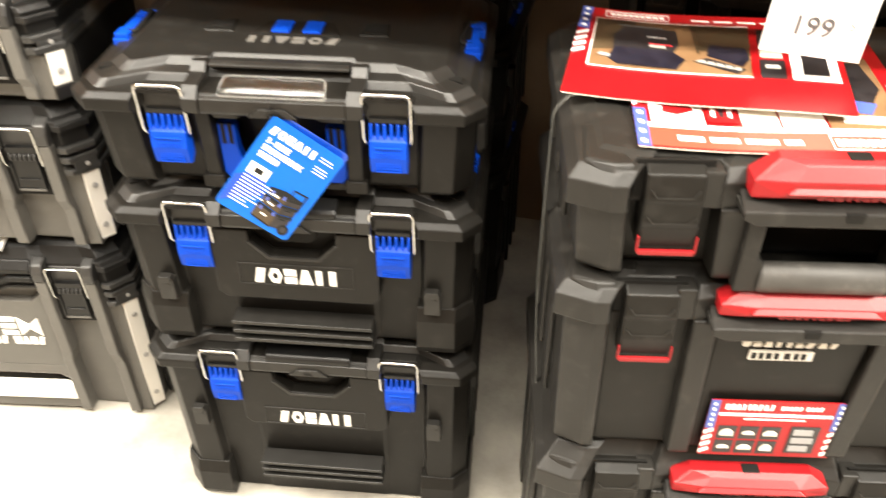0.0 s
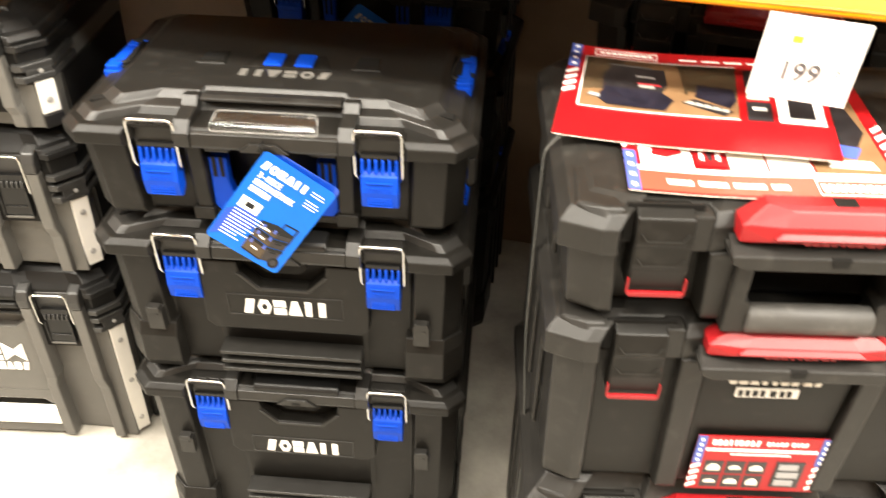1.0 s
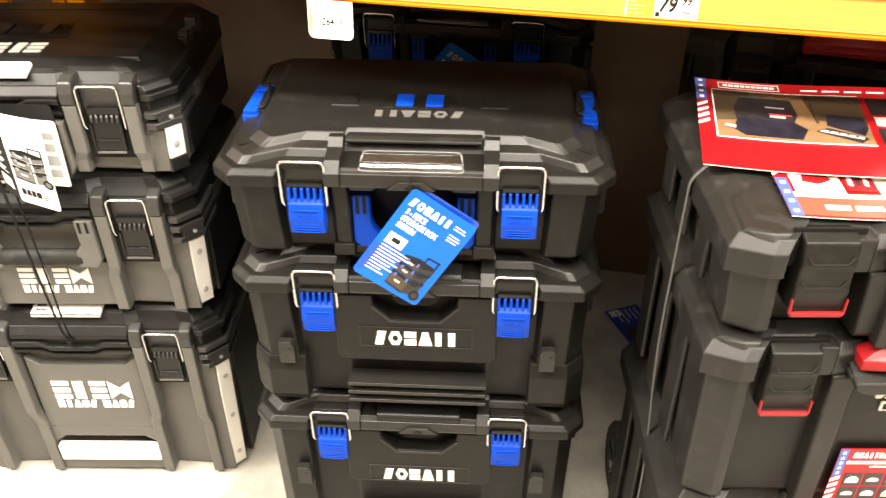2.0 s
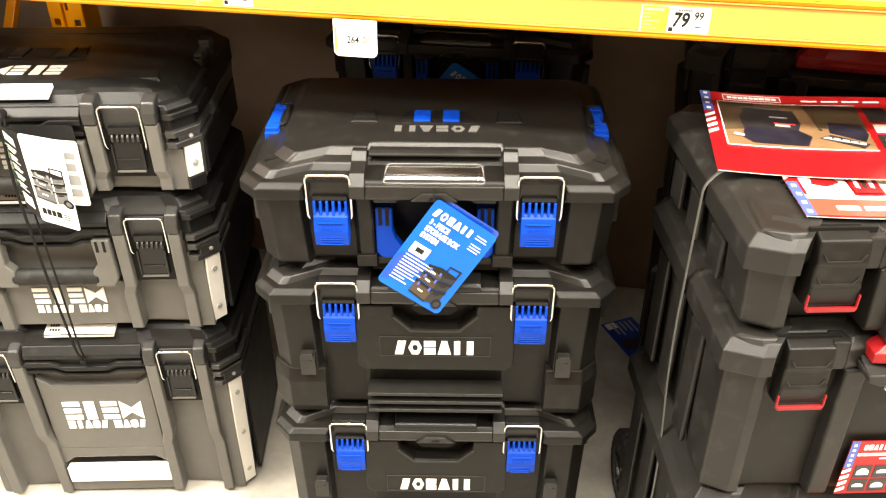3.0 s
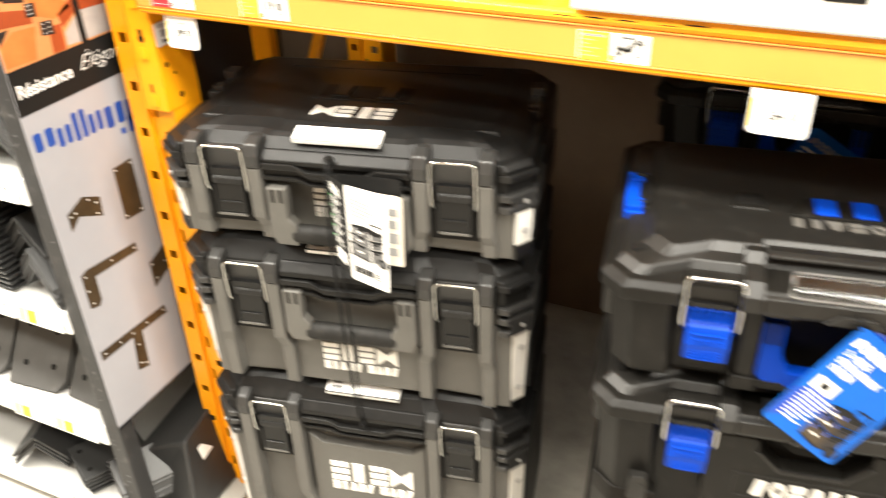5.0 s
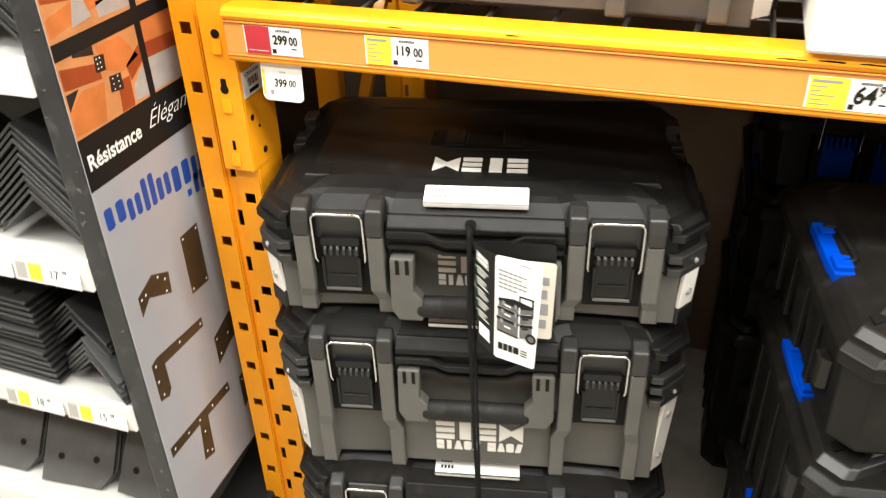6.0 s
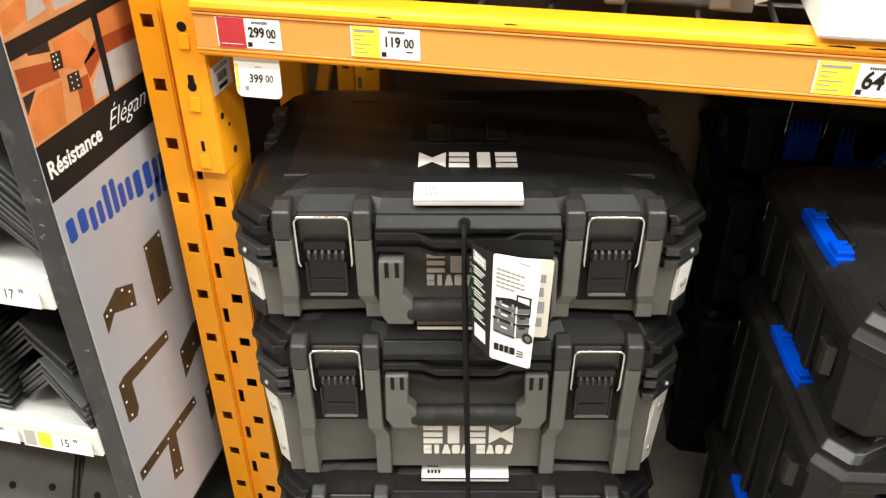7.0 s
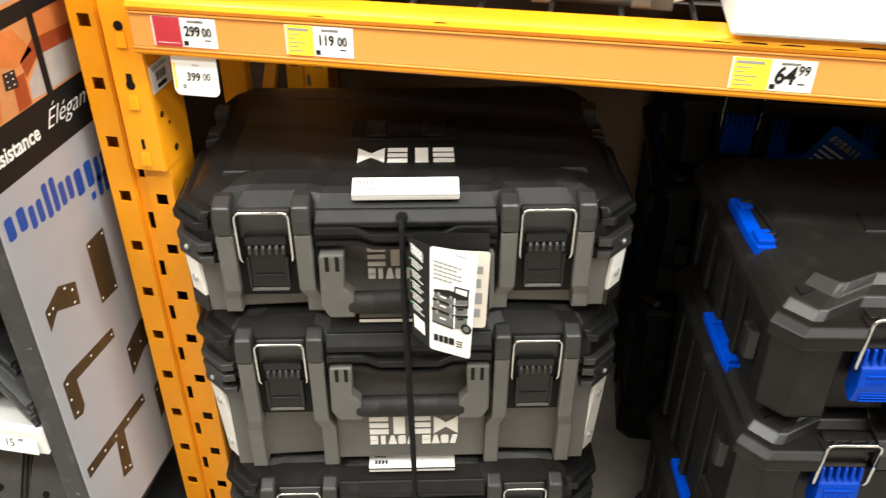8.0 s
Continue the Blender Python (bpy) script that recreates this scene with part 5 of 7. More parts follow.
        for k in range(3):
            part("picture_band", block(bmesh.new(), 0.040, 0.066 + 0.003 * (k % 2), 0.0016, 0.0021, c0 + 0.014 + 0.016 * k, c0 + 0.025 + 0.016 * k), INK_GREY, card)
    return case


RED_STACK = pose(0.3286, 0.9873, 0, 0, 0, 12.2)
GROUP_RED = "stack of charcoal cases with red latches"
base_case = red_case(RED_STACK, FLOOR, 0.389, 0.461, "base", GROUP_RED, "tall charcoal plastic tool case with red latches on the floor")
trolley_wheels(base_case, 0.243, 0.405, 0.090, 0.054)
red_case(RED_STACK, 0.465, 0.719, 0.773, "mid", GROUP_RED, "charcoal plastic tool case with red latches and a red card")
red_case(RED_STACK, 0.777, 0.881, 0.935, "top", GROUP_RED, "low charcoal plastic tool case with red latches and handle")
RED_REAR = pose(0.298, 1.554, 0, 0, 0, -4.0)
GROUP_RED_REAR = "rear stack of charcoal cases with red latches"
base_case = red_case(RED_REAR, FLOOR, 0.398, 0.470, "base", GROUP_RED_REAR, "tall charcoal plastic tool case with red latches on the floor")
trolley_wheels(base_case, 0.252, 0.425, 0.082, 0.052)
red_case(RED_REAR, 0.474, 0.728, 0.782, "mid", GROUP_RED_REAR, "charcoal plastic tool case with red latches and a red card")
red_case(RED_REAR, 0.786, 0.889, 0.944, "top", GROUP_RED_REAR, "low charcoal plastic tool case with red latches and handle")


# ---- price labels and cards on the front beam ----
def card_frame(x, y, z):
    """The pose of a flat card that faces the aisle: local x along the beam, local y up, local z towards the viewer."""
    return Matrix.Translation((x, y, z)) @ FACE


def price_label(x0, x1, z0, z1, tint, whole, cents, split=0.42, y=BEAM_Y - 0.0006, hand=False):
    """A printed price label in the channel: a tinted half, a white half with the price."""
    lab = thing("price_label", card_frame((x0 + x1) / 2, y, (z0 + z1) / 2), "small printed price label in the beam's price channel", "price label", "price labels")
    w, h = x1 - x0, z1 - z0
    part("paper", block(bmesh.new(), -w / 2, w / 2, -h / 2, h / 2, -0.0008, 0.0), PAPER, lab)
    cut = -w / 2 + split * w
    if tint is not None:
        part("tinted_half", block(bmesh.new(), -w / 2 + 0.002, cut, -h / 2, h / 2, 0.0001, 0.0005), tint, lab)
        bm = bmesh.new()
        if tint is YELLOW:
            for k, f in enumerate((0.9, 0.5, 0.3, 0.75, 0.4, 0.65)):
                zz = h / 2 - 0.006 - 0.0048 * k
                block(bm, -w / 2 + 0.004, -w / 2 + 0.004 + f * split * w * 0.8, zz, zz + (0.0028 if k == 0 else 0.0010), 0.0006, 0.0008)
            tagged(part("small_print", bm, INK_GREY, lab), kind="stuff")
        else:
            block(bm, -w / 2 + 0.005, cut - 0.003, -h / 2 + 0.004, -h / 2 + 0.0046, 0.0006, 0.0008)
            tagged(part("small_print", bm, PAPER, lab), kind="stuff")
    bm = bmesh.new()
    room = w / 2 - cut
    for k in range(9):
        block(bm, cut + room * 0.22 + k * 0.0022, cut + room * 0.22 + k * 0.0022 + 0.0013, h * 0.34, h * 0.42, 0.0001, 0.0004)
    block(bm, cut + 0.002, cut + 0.0075, -h / 2 + 0.002, -h / 2 + 0.0075, 0.0001, 0.0004)
    block(bm, cut + room * 0.66, cut + room * 0.82, -h * 0.26, -h * 0.22, 0.0001, 0.0004)
    tagged(part("bar_print", bm, INK, lab), kind="stuff")
    size = 0.0265 if hand else 0.0165
    writing("price_figure", whole, size, INK, lab, pose(cut + room * 0.10, -h * (0.24 if hand else 0.10), 0.0006), squeeze=0.80, bold=0.0007 if hand else 0.0004, shear=0.15 if hand else 0)
    writing("price_cents", cents, size * (0.58 if hand else 0.9), INK, lab, pose(cut + room * 0.60, h * 0.04 if hand else -h * 0.10, 0.0006), squeeze=0.80, bold=0.0002, shear=0.15 if hand else 0)
    return lab


price_label(-1.392, -1.313, 1.0975, 1.1325, RED_LABEL, "299", "00", 0.45)
price_label(-1.229, -1.149, 1.0975, 1.1325, YELLOW, "119", "00", 0.42)
price_label(-0.736, -0.651, 1.0950, 1.1295, YELLOW, "64", "99", 0.47, hand=True)
price_label(-0.111, -0.022, 1.0935, 1.1280, YELLOW, "79", "99", 0.40, hand=True)


def hanging_card(x, y, z, w, h, whole, cents, lean, label):
    """A white price card with rounded lower corners, stuck up behind the beam's lower lip."""
    c = thing("price_card", card_frame(x, y, z) @ pose(0, 0, 0, -lean, 0, 0), label, "price card", "price cards")
    r = 0.008
    pts = [(-w / 2, h / 2), (w / 2, h / 2)]
    for cx, cy, a0 in ((w / 2 - r, -h / 2 + r, 0), (-w / 2 + r, -h / 2 + r, -90)):
        pts += [(cx + r * math.cos(radians(a0 - 15 * k)), cy + r * math.sin(radians(a0 - 15 * k))) for k in range(7)]
    part("card", plan_shape(bmesh.new(), pts, -0.0007, 0.0), WHITE, c)
    part("yellow_edge", block(bmesh.new(), -w / 2 + 0.0015, -w / 2 + 0.0048, -h / 2 + 0.008, h * 0.28, 0.0001, 0.0003), YELLOW, c)
    bm = block(bmesh.new(), -w * 0.30, -w * 0.22, -h * 0.34, -h * 0.23, 0.0001, 0.0003)
    for k in range(4):
        block(bm, -0.002 + 0.0022 * k, -0.001 + 0.0022 * k, h * 0.22, h * 0.26, 0.0001, 0.0003)
    tagged(part("bar_print", bm, INK_GREY, c), kind="stuff")
    writing("price_figure", whole, 0.0150, INK, c, pose(-w * 0.20, -0.007, 0.0005), squeeze=0.80, bold=0.0002, shear=0.1)
    writing("price_cents", cents, 0.0130, INK, c, pose(w * 0.16, -0.0055, 0.0005), squeeze=0.78, shear=0.1)
    return c


hanging_card(-1.352, 1.1655, 1.0590, 0.058, 0.052, "399", "00", 3, "white price card with rounded corners under the beam")
hanging_card(-0.498, 1.1410, 1.0640, 0.063, 0.052, "264", "00", 4, "white price card with rounded corners under the beam")

sale = thing("sale_card", card_frame(0.281, 1.140, 1.036) @ pose(0, 0, 0, 2, 0, -2.5), "white card with a large printed price under the beam", "price card")
part("card", block(bmesh.new(), -0.055, 0.055, -0.049, 0.052, -0.0008, 0.0), WHITE, sale)
part("yellow_spot", block(bmesh.new(), -0.024, -0.012, 0.021, 0.029, 0.0001, 0.0004), YELLOW, sale)
writing("price_figure", "199", 0.0315, INK_DARK, sale, pose(-0.029, -0.024, 0.0004), squeeze=1.0, bold=0.0006)
writing("currency_sign", "$", 0.015, INK_GREY, sale, pose(0.032, -0.012, 0.0004))

loc = thing("location_label", Matrix.Translation((POST_X + 0.0512, 1.207, 1.040)) @ Matrix.Rotation(radians(90), 4, "Z") @ FACE, "small white location label stuck on the connector", "label")
part("paper", block(bmesh.new(), -0.026, 0.026, -0.0185, 0.0185, 0.0, 0.0006), PAPER, loc)
writing("location_word", "LOCATION", 0.0075, INK, loc, pose(-0.019, 0.010, 0.0008), squeeze=0.95)
bm = bmesh.new()
for k in range(11):
    block(bm, -0.014 + 0.0026 * k, -0.014 + 0.0026 * k + 0.0008 + 0.0005 * (k % 3), -0.005, 0.006, 0.0007, 0.0009)
block(bm, -0.012, 0.012, -0.015, -0.0095, 0.0007, 0.0009)
tagged(part("bar_print", bm, INK, loc), kind="stuff")


# ---- tags on the cases ----
def flat_card(name, corners, thick, material, parent, label="", cut=0.0):
    """A thin card through four corners (in order), with its corners cut; thick to its back."""
    P = [Vector(c) for c in corners]
    n = (P[1] - P[0]).cross(P[3] - P[0]).normalized()
    pts = []
    for i, p in enumerate(P):
        a, b = (P[i - 1] - p).normalized(), (P[(i + 1) % 4] - p).normalized()
        if cut:
            q0, q1 = p + a * cut, p + b * cut
            pts += [q0, (q0 + q1 + p) / 3, q1]
        else:
            pts.append(p)
    bm = loft(bmesh.new(), [[p + n * d for p in pts] for d in (0, thick)])
    return part(name, bm, material, parent, label)


def on_card(origin, ex, ey):
    """A frame on a card: x along ex, y along ey, z out of it; both in metres."""
    ex, ey = Vector(ex).normalized(), Vector(ey).normalized()
    ez = ex.cross(ey).normalized()
    m = Matrix((ex, ey, ez)).transposed().to_4x4()
    m.translation = Vector(origin)
    return m


def tiny_tool_stack(parent, m, h, dark, mid, pale, accent, edge):
    """The small printed picture of a case stack on wheels: flat layers of print, unit height h."""
    def p(name, shapes, mt, z):
        bm = bmesh.new()
        for pts in shapes:
            loft(bm, [[(x * h, y * h, zz) for x, y in pts] for zz in (z, z + 0.0002)])
        tagged(part(name, bm, mt, parent, m=m), kind="stuff")

    def quad(x0, x1, y0, y1, dy):
        """A leaning box: its right end dy above its left."""
        return [(x0, y0), (x1, y0 + dy), (x1, y1 + dy), (x0, y1)]

    tiers = ((0.02, 0.36, 0.46), (0.38, 0.60, 0.44), (0.62, 0.80, 0.42))
    p("picture_body", [quad(-w, 0.02, y0, y1, -0.05) for y0, y1, w in tiers], dark, 0.0004)
    p("picture_side", [quad(0.03, 0.33, y0 - 0.05, y1 - 0.05, 0.09) for y0, y1, w in tiers], mid, 0.0004)
    p("picture_lid", [quad(-w - 0.015, 0.03, y1 - 0.065, y1, -0.05) for y0, y1, w in tiers] + [quad(0.03, 0.345, y1 - 0.115, y1 - 0.05, 0.09) for y0, y1, w in tiers] +
      [[(-0.43, 0.80), (0.02, 0.75), (0.33, 0.84), (-0.10, 0.875)], [(-0.46, 0.0), (0.02, -0.05), (0.02, -0.02), (-0.46, 0.03)]], INK, 0.0007)
    p("picture_latch", [quad(x, x + 0.055, y1 - 0.13, y1 - 0.04, -0.006) for y0, y1, w in tiers for x in (-w + 0.07, -0.08)], accent, 0.0010)
    p("picture_mark", [quad(-0.30, -0.16, (y0 + y1) / 2 - 0.055, (y0 + y1) / 2 - 0.015, -0.015) for y0, y1, w in tiers], pale, 0.0010)
    p("picture_edge", [quad(0.015, 0.045, y0 - 0.05, y1 - 0.075, 0.008) for y0, y1, w in tiers], edge, 0.0010)
    p("picture_grip", [quad(0.10, 0.24, y1 - 0.15, y1 - 0.11, 0.045) for y0, y1, w in tiers[:2]], INK, 0.0007)
    p("picture_pull", [quad(0.02, 0.36, 0.965, 1.0, 0.02), quad(0.31, 0.35, 0.60, 0.98, 0.004), quad(0.02, 0.05, 0.80, 0.98, 0.0)], INK, 0.0002)
    part("picture_wheel", disc(bmesh.new(), (0.31 * h, 0.05 * h, 0.0008), (0, 0, 1), 0.125 * h, 0.0004, 18), INK, parent, m=m)
    part("picture_hub", disc(bmesh.new(), (0.31 * h, 0.05 * h, 0.0013), (0, 0, 1), 0.07 * h, 0.0003, 14), mid, parent, m=m)


blue_tag = thing("swing_tag", BLUE_STACK, "folded glossy blue card tag hanging from a case", "tag")
T0, T1, T2 = Vector((0.0055, -0.0215, 0.8640)), Vector((0.0950, -0.0120, 0.7915)), Vector((0.0050, -0.046, 0.672))
T3 = T0 + T2 - T1
flat_card("back_leaf", (T0 + Vector((0.010, 0.006, -0.002)), T1 + Vector((0.004, 0.010, 0.002)), T2 + Vector((0.012, 0.028, 0.010)), T3 + Vector((0.02, 0.022, 0.010))), 0.0006, BLUE_DEEP, blue_tag, "darker blue rear leaf", 0.006)
flat_card("front_leaf", (T0, T1, T2, T3), 0.0006, BLUE_PRINT, blue_tag, "glossy bright blue front leaf", 0.006)
ex, ey = (T1 - T0), (T0 - T3)
tag_m = on_card(T3, ex, ey)
W, H = ex.length, ey.length
bm = bmesh.new()
loft(bm, [[(x, y, z) for x, y in ((0.002, 0.006), (W * 0.44, H * 0.30), (W * 0.30, H * 0.52), (0.002, H * 0.34))] for z in (0.0008, 0.0010)])
part("deep_panel", bm, BLUE_DEEP, blue_tag, m=tag_m)
LAY = Matrix.Rotation(radians(-90), 4, "X")
bm = marks(bmesh.new(), spread(W * 0.07, W * 0.68, SIX, 0.0022), H * 0.840, H * 0.925, -0.0012, -0.0009)
part("title_mark", bm, WHITE, blue_tag, "row of white letter-like shapes", m=tag_m @ LAY)
tag_text = "3 - PIECE\nSTORAGE BOX\nSYSTEM"
writing("tag_text", tag_text, 0.0116, WHITE, blue_tag, tag_m @ pose(W * 0.10, H * 0.755, 0.0010), squeeze=0.78, bold=0.0005)
bm = block(bmesh.new(), W * 0.10, W * 0.36, H * 0.415, H * 0.535, 0.0009, 0.0012)
for k, (x, ln) in enumerate(((0.10, 0.42), (0.10, 0.46), (0.10, 0.40), (0.10, 0.30), (0.10, 0.36), (0.10, 0.28), (0.10, 0.33), (0.10, 0.20), (0.10, 0.26))):
    yy = H * (0.378 - 0.034 * k)
    block(bm, W * x, W * (x + ln), yy, yy + 0.0016, 0.0009, 0.0012)
for k in range(5):
    block(bm, W * 0.74, W * (0.90 + 0.02 * (k % 2)), H * (0.90 - 0.030 * k) - (0.006 if k > 1 else 0), H * (0.90 - 0.030 * k) + 0.0014 - (0.006 if k > 1 else 0), 0.0009, 0.0012)
tagged(part("small_print", bm, WHITE, blue_tag, m=tag_m), kind="stuff")
bm = block(bmesh.new(), W * 0.17, W * 0.29, H * 0.450, H * 0.500, 0.0013, 0.0015)
part("icon", bm, INK, blue_tag, m=tag_m)
tiny_tool_stack(blue_tag, tag_m @ Matrix.Translation((W * 0.70, H * 0.07, 0.0005)), 0.066, BRONZE, DARK_PRINT, LOGO, NAVY, DARK_PRINT)
wire("tie", [(0.000, -0.012, 0.870), (0.000, -0.028, 0.874), (0.001, -0.030, 0.862), (0.0, -0.020, 0.860)], 0.0014, CORD, blue_tag, "thin black tie")

rear_tag = thing("swing_tag", REAR_STACK @ pose(0, 0, -0.03), "glossy blue card tag hanging from a case", "tag")
flat_card("leaf", ((0.0, -0.028, 0.858), (0.0915, -0.022, 0.80), (0.005, -0.060, 0.70), (-0.085, -0.064, 0.76)), 0.0006, BLUE_PRINT, rear_tag, "", 0.006)
rt = on_card((-0.085, -0.064, 0.76), (0.0915, 0.006, -0.058), (0.085, 0.036, 0.098))
bm = marks(bmesh.new(), spread(0.012, 0.078, SIX, 0.0022), 0.106, 0.119, -0.0012, -0.0009)
part("title_mark", bm, LOGO_DULL, rear_tag, "row of pale letter-like shapes", m=rt @ LAY)
for k in range(4):
    part("print_bar", block(bmesh.new(), 0.012, 0.060 - 0.006 * k, 0.092 - 0.010 * k, 0.096 - 0.010 * k, 0.0009, 0.0012), WHITE, rear_tag, m=rt)
wire("tie", [(0.000, -0.012, 0.868), (0.000, -0.028, 0.868), (0.001, -0.030, 0.855)], 0.0014, CORD, rear_tag)

floor_tag = thing("swing_tag", pose(0.016, 1.905, FLOOR, 0, 0, 0), "blue card tag lying on the floor", "tag")
ft = Matrix.Rotation(radians(-58), 4, "Z")
part("leaf", block(bmesh.new(), -0.075, 0.075, -0.05, 0.05, 0.0005, 0.002), BLUE_DEEP, floor_tag, m=ft)
bm = bmesh.new()
for k in range(5):
    block(bm, -0.065, -0.01 - 0.008 * (k % 3), 0.030 - 0.014 * k, 0.036 - 0.014 * k, 0.0021, 0.0025)
tagged(part("small_print", bm, LOGO_DULL, floor_tag, m=ft), kind="stuff")
part("pale_panel", block(bmesh.new(), -0.070, -0.045, -0.042, -0.012, 0.0021, 0.0025), PAPER, floor_tag, m=ft)
part("picture", plan_shape(bmesh.new(), [(0.004, -0.038), (0.048, -0.040), (0.052, 0.004), (0.010, 0.010)], 0.0021, 0.0025), BRONZE, floor_tag, m=ft)

grey_tag = thing("swing_tag", GREY_STACK, "folded black and white card tag on a black cord", "tag")
A0, A1 = Vector((0.003, -0.046, 0.899)), Vector((0.006, -0.046, 0.749))       # spine
B0, B1 = Vector((0.029, -0.052, 0.889)), Vector((0.028, -0.052, 0.728))       # where black turns white
C0, C1 = Vector((0.089, -0.042, 0.870)), Vector((0.082, -0.042, 0.699))       # free edge
flat_card("black_strip", (A0, B0, B1, A1), 0.0006, INK, grey_tag, "black printed strip")
flat_card("white_leaf", (B0, C0, C1, B1), 0.0006, WHITE, grey_tag, "white printed leaf", 0.004)
flat_card("back_leaf", (Vector((0.006, -0.026, 0.892)), Vector((0.104, -0.020, 0.886)), Vector((0.108, -0.020, 0.752)), Vector((0.010, -0.026, 0.752))), 0.0006, INK, grey_tag, "black rear leaf", 0.004)
flat_card("inner_leaf", (Vector((0.03, -0.030, 0.870)), Vector((0.106, -0.024, 0.860)), Vector((0.103, -0.024, 0.738)), Vector((0.03, -0.030, 0.748))), 0.0006, CREAM, grey_tag, "cream inner leaf", 0.004)
im = on_card((0.03, -0.0303, 0.748), (0.073, 0.006, -0.010), (0.0, 0.0, 1.0))
for q0, q1, r0, r1 in ((0.030, 0.068, 0.088, 0.100), (0.042, 0.066, 0.066, 0.080), (0.040, 0.068, 0.040, 0.058), (0.044, 0.066, 0.018, 0.032)):
    part("leaf_picture", block(bmesh.new(), q0, q1, r0, r1, 0.0001, 0.0004), INK_GREY, grey_tag, m=im)
wm = on_card(B1, C1 - B1, B0 - B1)
bm = bmesh.new()
for k, ln in enumerate((0.046, 0.040, 0.046, 0.042, 0.032)):
    yy = 0.141 - 0.0062 * k
    for j in range(int(ln / 0.007)):
        block(bm, 0.005 + 0.007 * j, 0.0108 + 0.007 * j, yy, yy + 0.0022, 0.0008, 0.0010)
block(bm, 0.036, 0.052, 0.1600, 0.1612, 0.0008, 0.0010)
tagged(part("small_print", bm, INK_GREY, grey_tag, m=wm), kind="stuff")
tiny_tool_stack(grey_tag, wm @ Matrix.Translation((0.034, 0.047, 0.0006)), 0.066, INK_MID, INK_MID, PAPER, INK_GREY, PAPER)
bm = bmesh.new()
for x0, x1, _ in spread(0.006, 0.037, FOUR, 0.0015):
    block(bm, x0, x1, 0.017, 0.028, 0.0008, 0.0011)
for k in range(3):
    block(bm, 0.040, 0.050, 0.016 + 0.0042 * k, 0.0175 + 0.0042 * k, 0.0008, 0.0010)
tagged(part("logo_print", bm, INK, grey_tag, m=wm), kind="stuff")
sm = on_card(A1, B1 - A1, A0 - A1)
bm = bmesh.new()
for k in range(20):
    yy = 0.122 - 0.0042 * k
    if k % 4 != 3:
        block(bm, 0.004, 0.023 - 0.003 * (k % 3), yy, yy + 0.0014, 0.0008, 0.0010)
block(bm, 0.0045, 0.0235, 0.016, 0.037, 0.0008, 0.0010)
for x0, x1, y0, y1 in ((0.004, 0.024, 0.131, 0.1318), (0.004, 0.024, 0.1448, 0.1456), (0.004, 0.0048, 0.131, 0.1456), (0.0232, 0.024, 0.131, 0.1456)):
    block(bm, x0, x1, y0, y1, 0.0008, 0.0010)
for yy in (0.1332, 0.1392):
    for x0, x1, _ in spread(0.006, 0.022, FOUR, 0.0007):
        block(bm, x0, x1, yy, yy + 0.0045, 0.0008, 0.0010)
tagged(part("strip_print", bm, PAPER, grey_tag, m=sm), kind="stuff")
bm = bmesh.new()
for k in range(5):
    disc(bm, (0.0015, 0.121 - 0.0168 * k, 0.0008), (0, 0, 1), 0.0016, 0.0003, 8)
tagged(part("tick_print", bm, INK_GREEN, grey_tag, m=sm), kind="stuff")
cord = thing("carry_cord", GREY_STACK, "flat black cord tied down the front of a stack", "cord")
wire("cord_run", [(-0.006, -0.012, 0.906), (-0.006, -0.026, 0.900), (-0.005, -0.044, 0.80), (-0.001, -0.042, 0.62), (0.004, -0.030, 0.42), (0.004, -0.014, 0.385)], 0.0028, CORD, cord, flat=0.6)
wire("cord_run", [(-0.004, -0.012, 0.904), (-0.004, -0.018, 0.880), (0.000, -0.018, 0.72), (0.004, -0.018, 0.55), (0.006, -0.018, 0.43), (0.006, -0.012, 0.395)], 0.0021, CORD, cord, flat=0.4)
bm = disc(bmesh.new(), (0.004, -0.010, 0.384), (0, -1, 0), 0.006, 0.010, 10)
part("knot", bm, CORD, cord, bevel=0.002)
bm = disc(bmesh.new(), (-0.005, -0.010, 0.906), (0, -1, 0), 0.0075, 0.005, 16)
part("eyelet", bm, LEVER_BLACK, cord, "small black eyelet", bevel=0.001)

# ---- strap and printed cards on the charcoal stack ----
strap = thing("packing_strap", RED_STACK @ pose(0, 0, -0.009), "thin grey packing strap looped round a case stack", "strap")
wire("loop", [(0.30, 0.168, 0.90), (0.22, 0.168, 0.9462), (-0.242, 0.168, 0.9466), (-0.257, 0.168, 0.9418), (-0.283, 0.168, 0.9385), (-0.3005, 0.168, 0.915), (-0.302, 0.168, 0.62), (-0.284, 0.168, 0.36), (-0.288, 0.168, 0.03)], 0.0010, STRAP, strap, flat=4.0, bend=5)


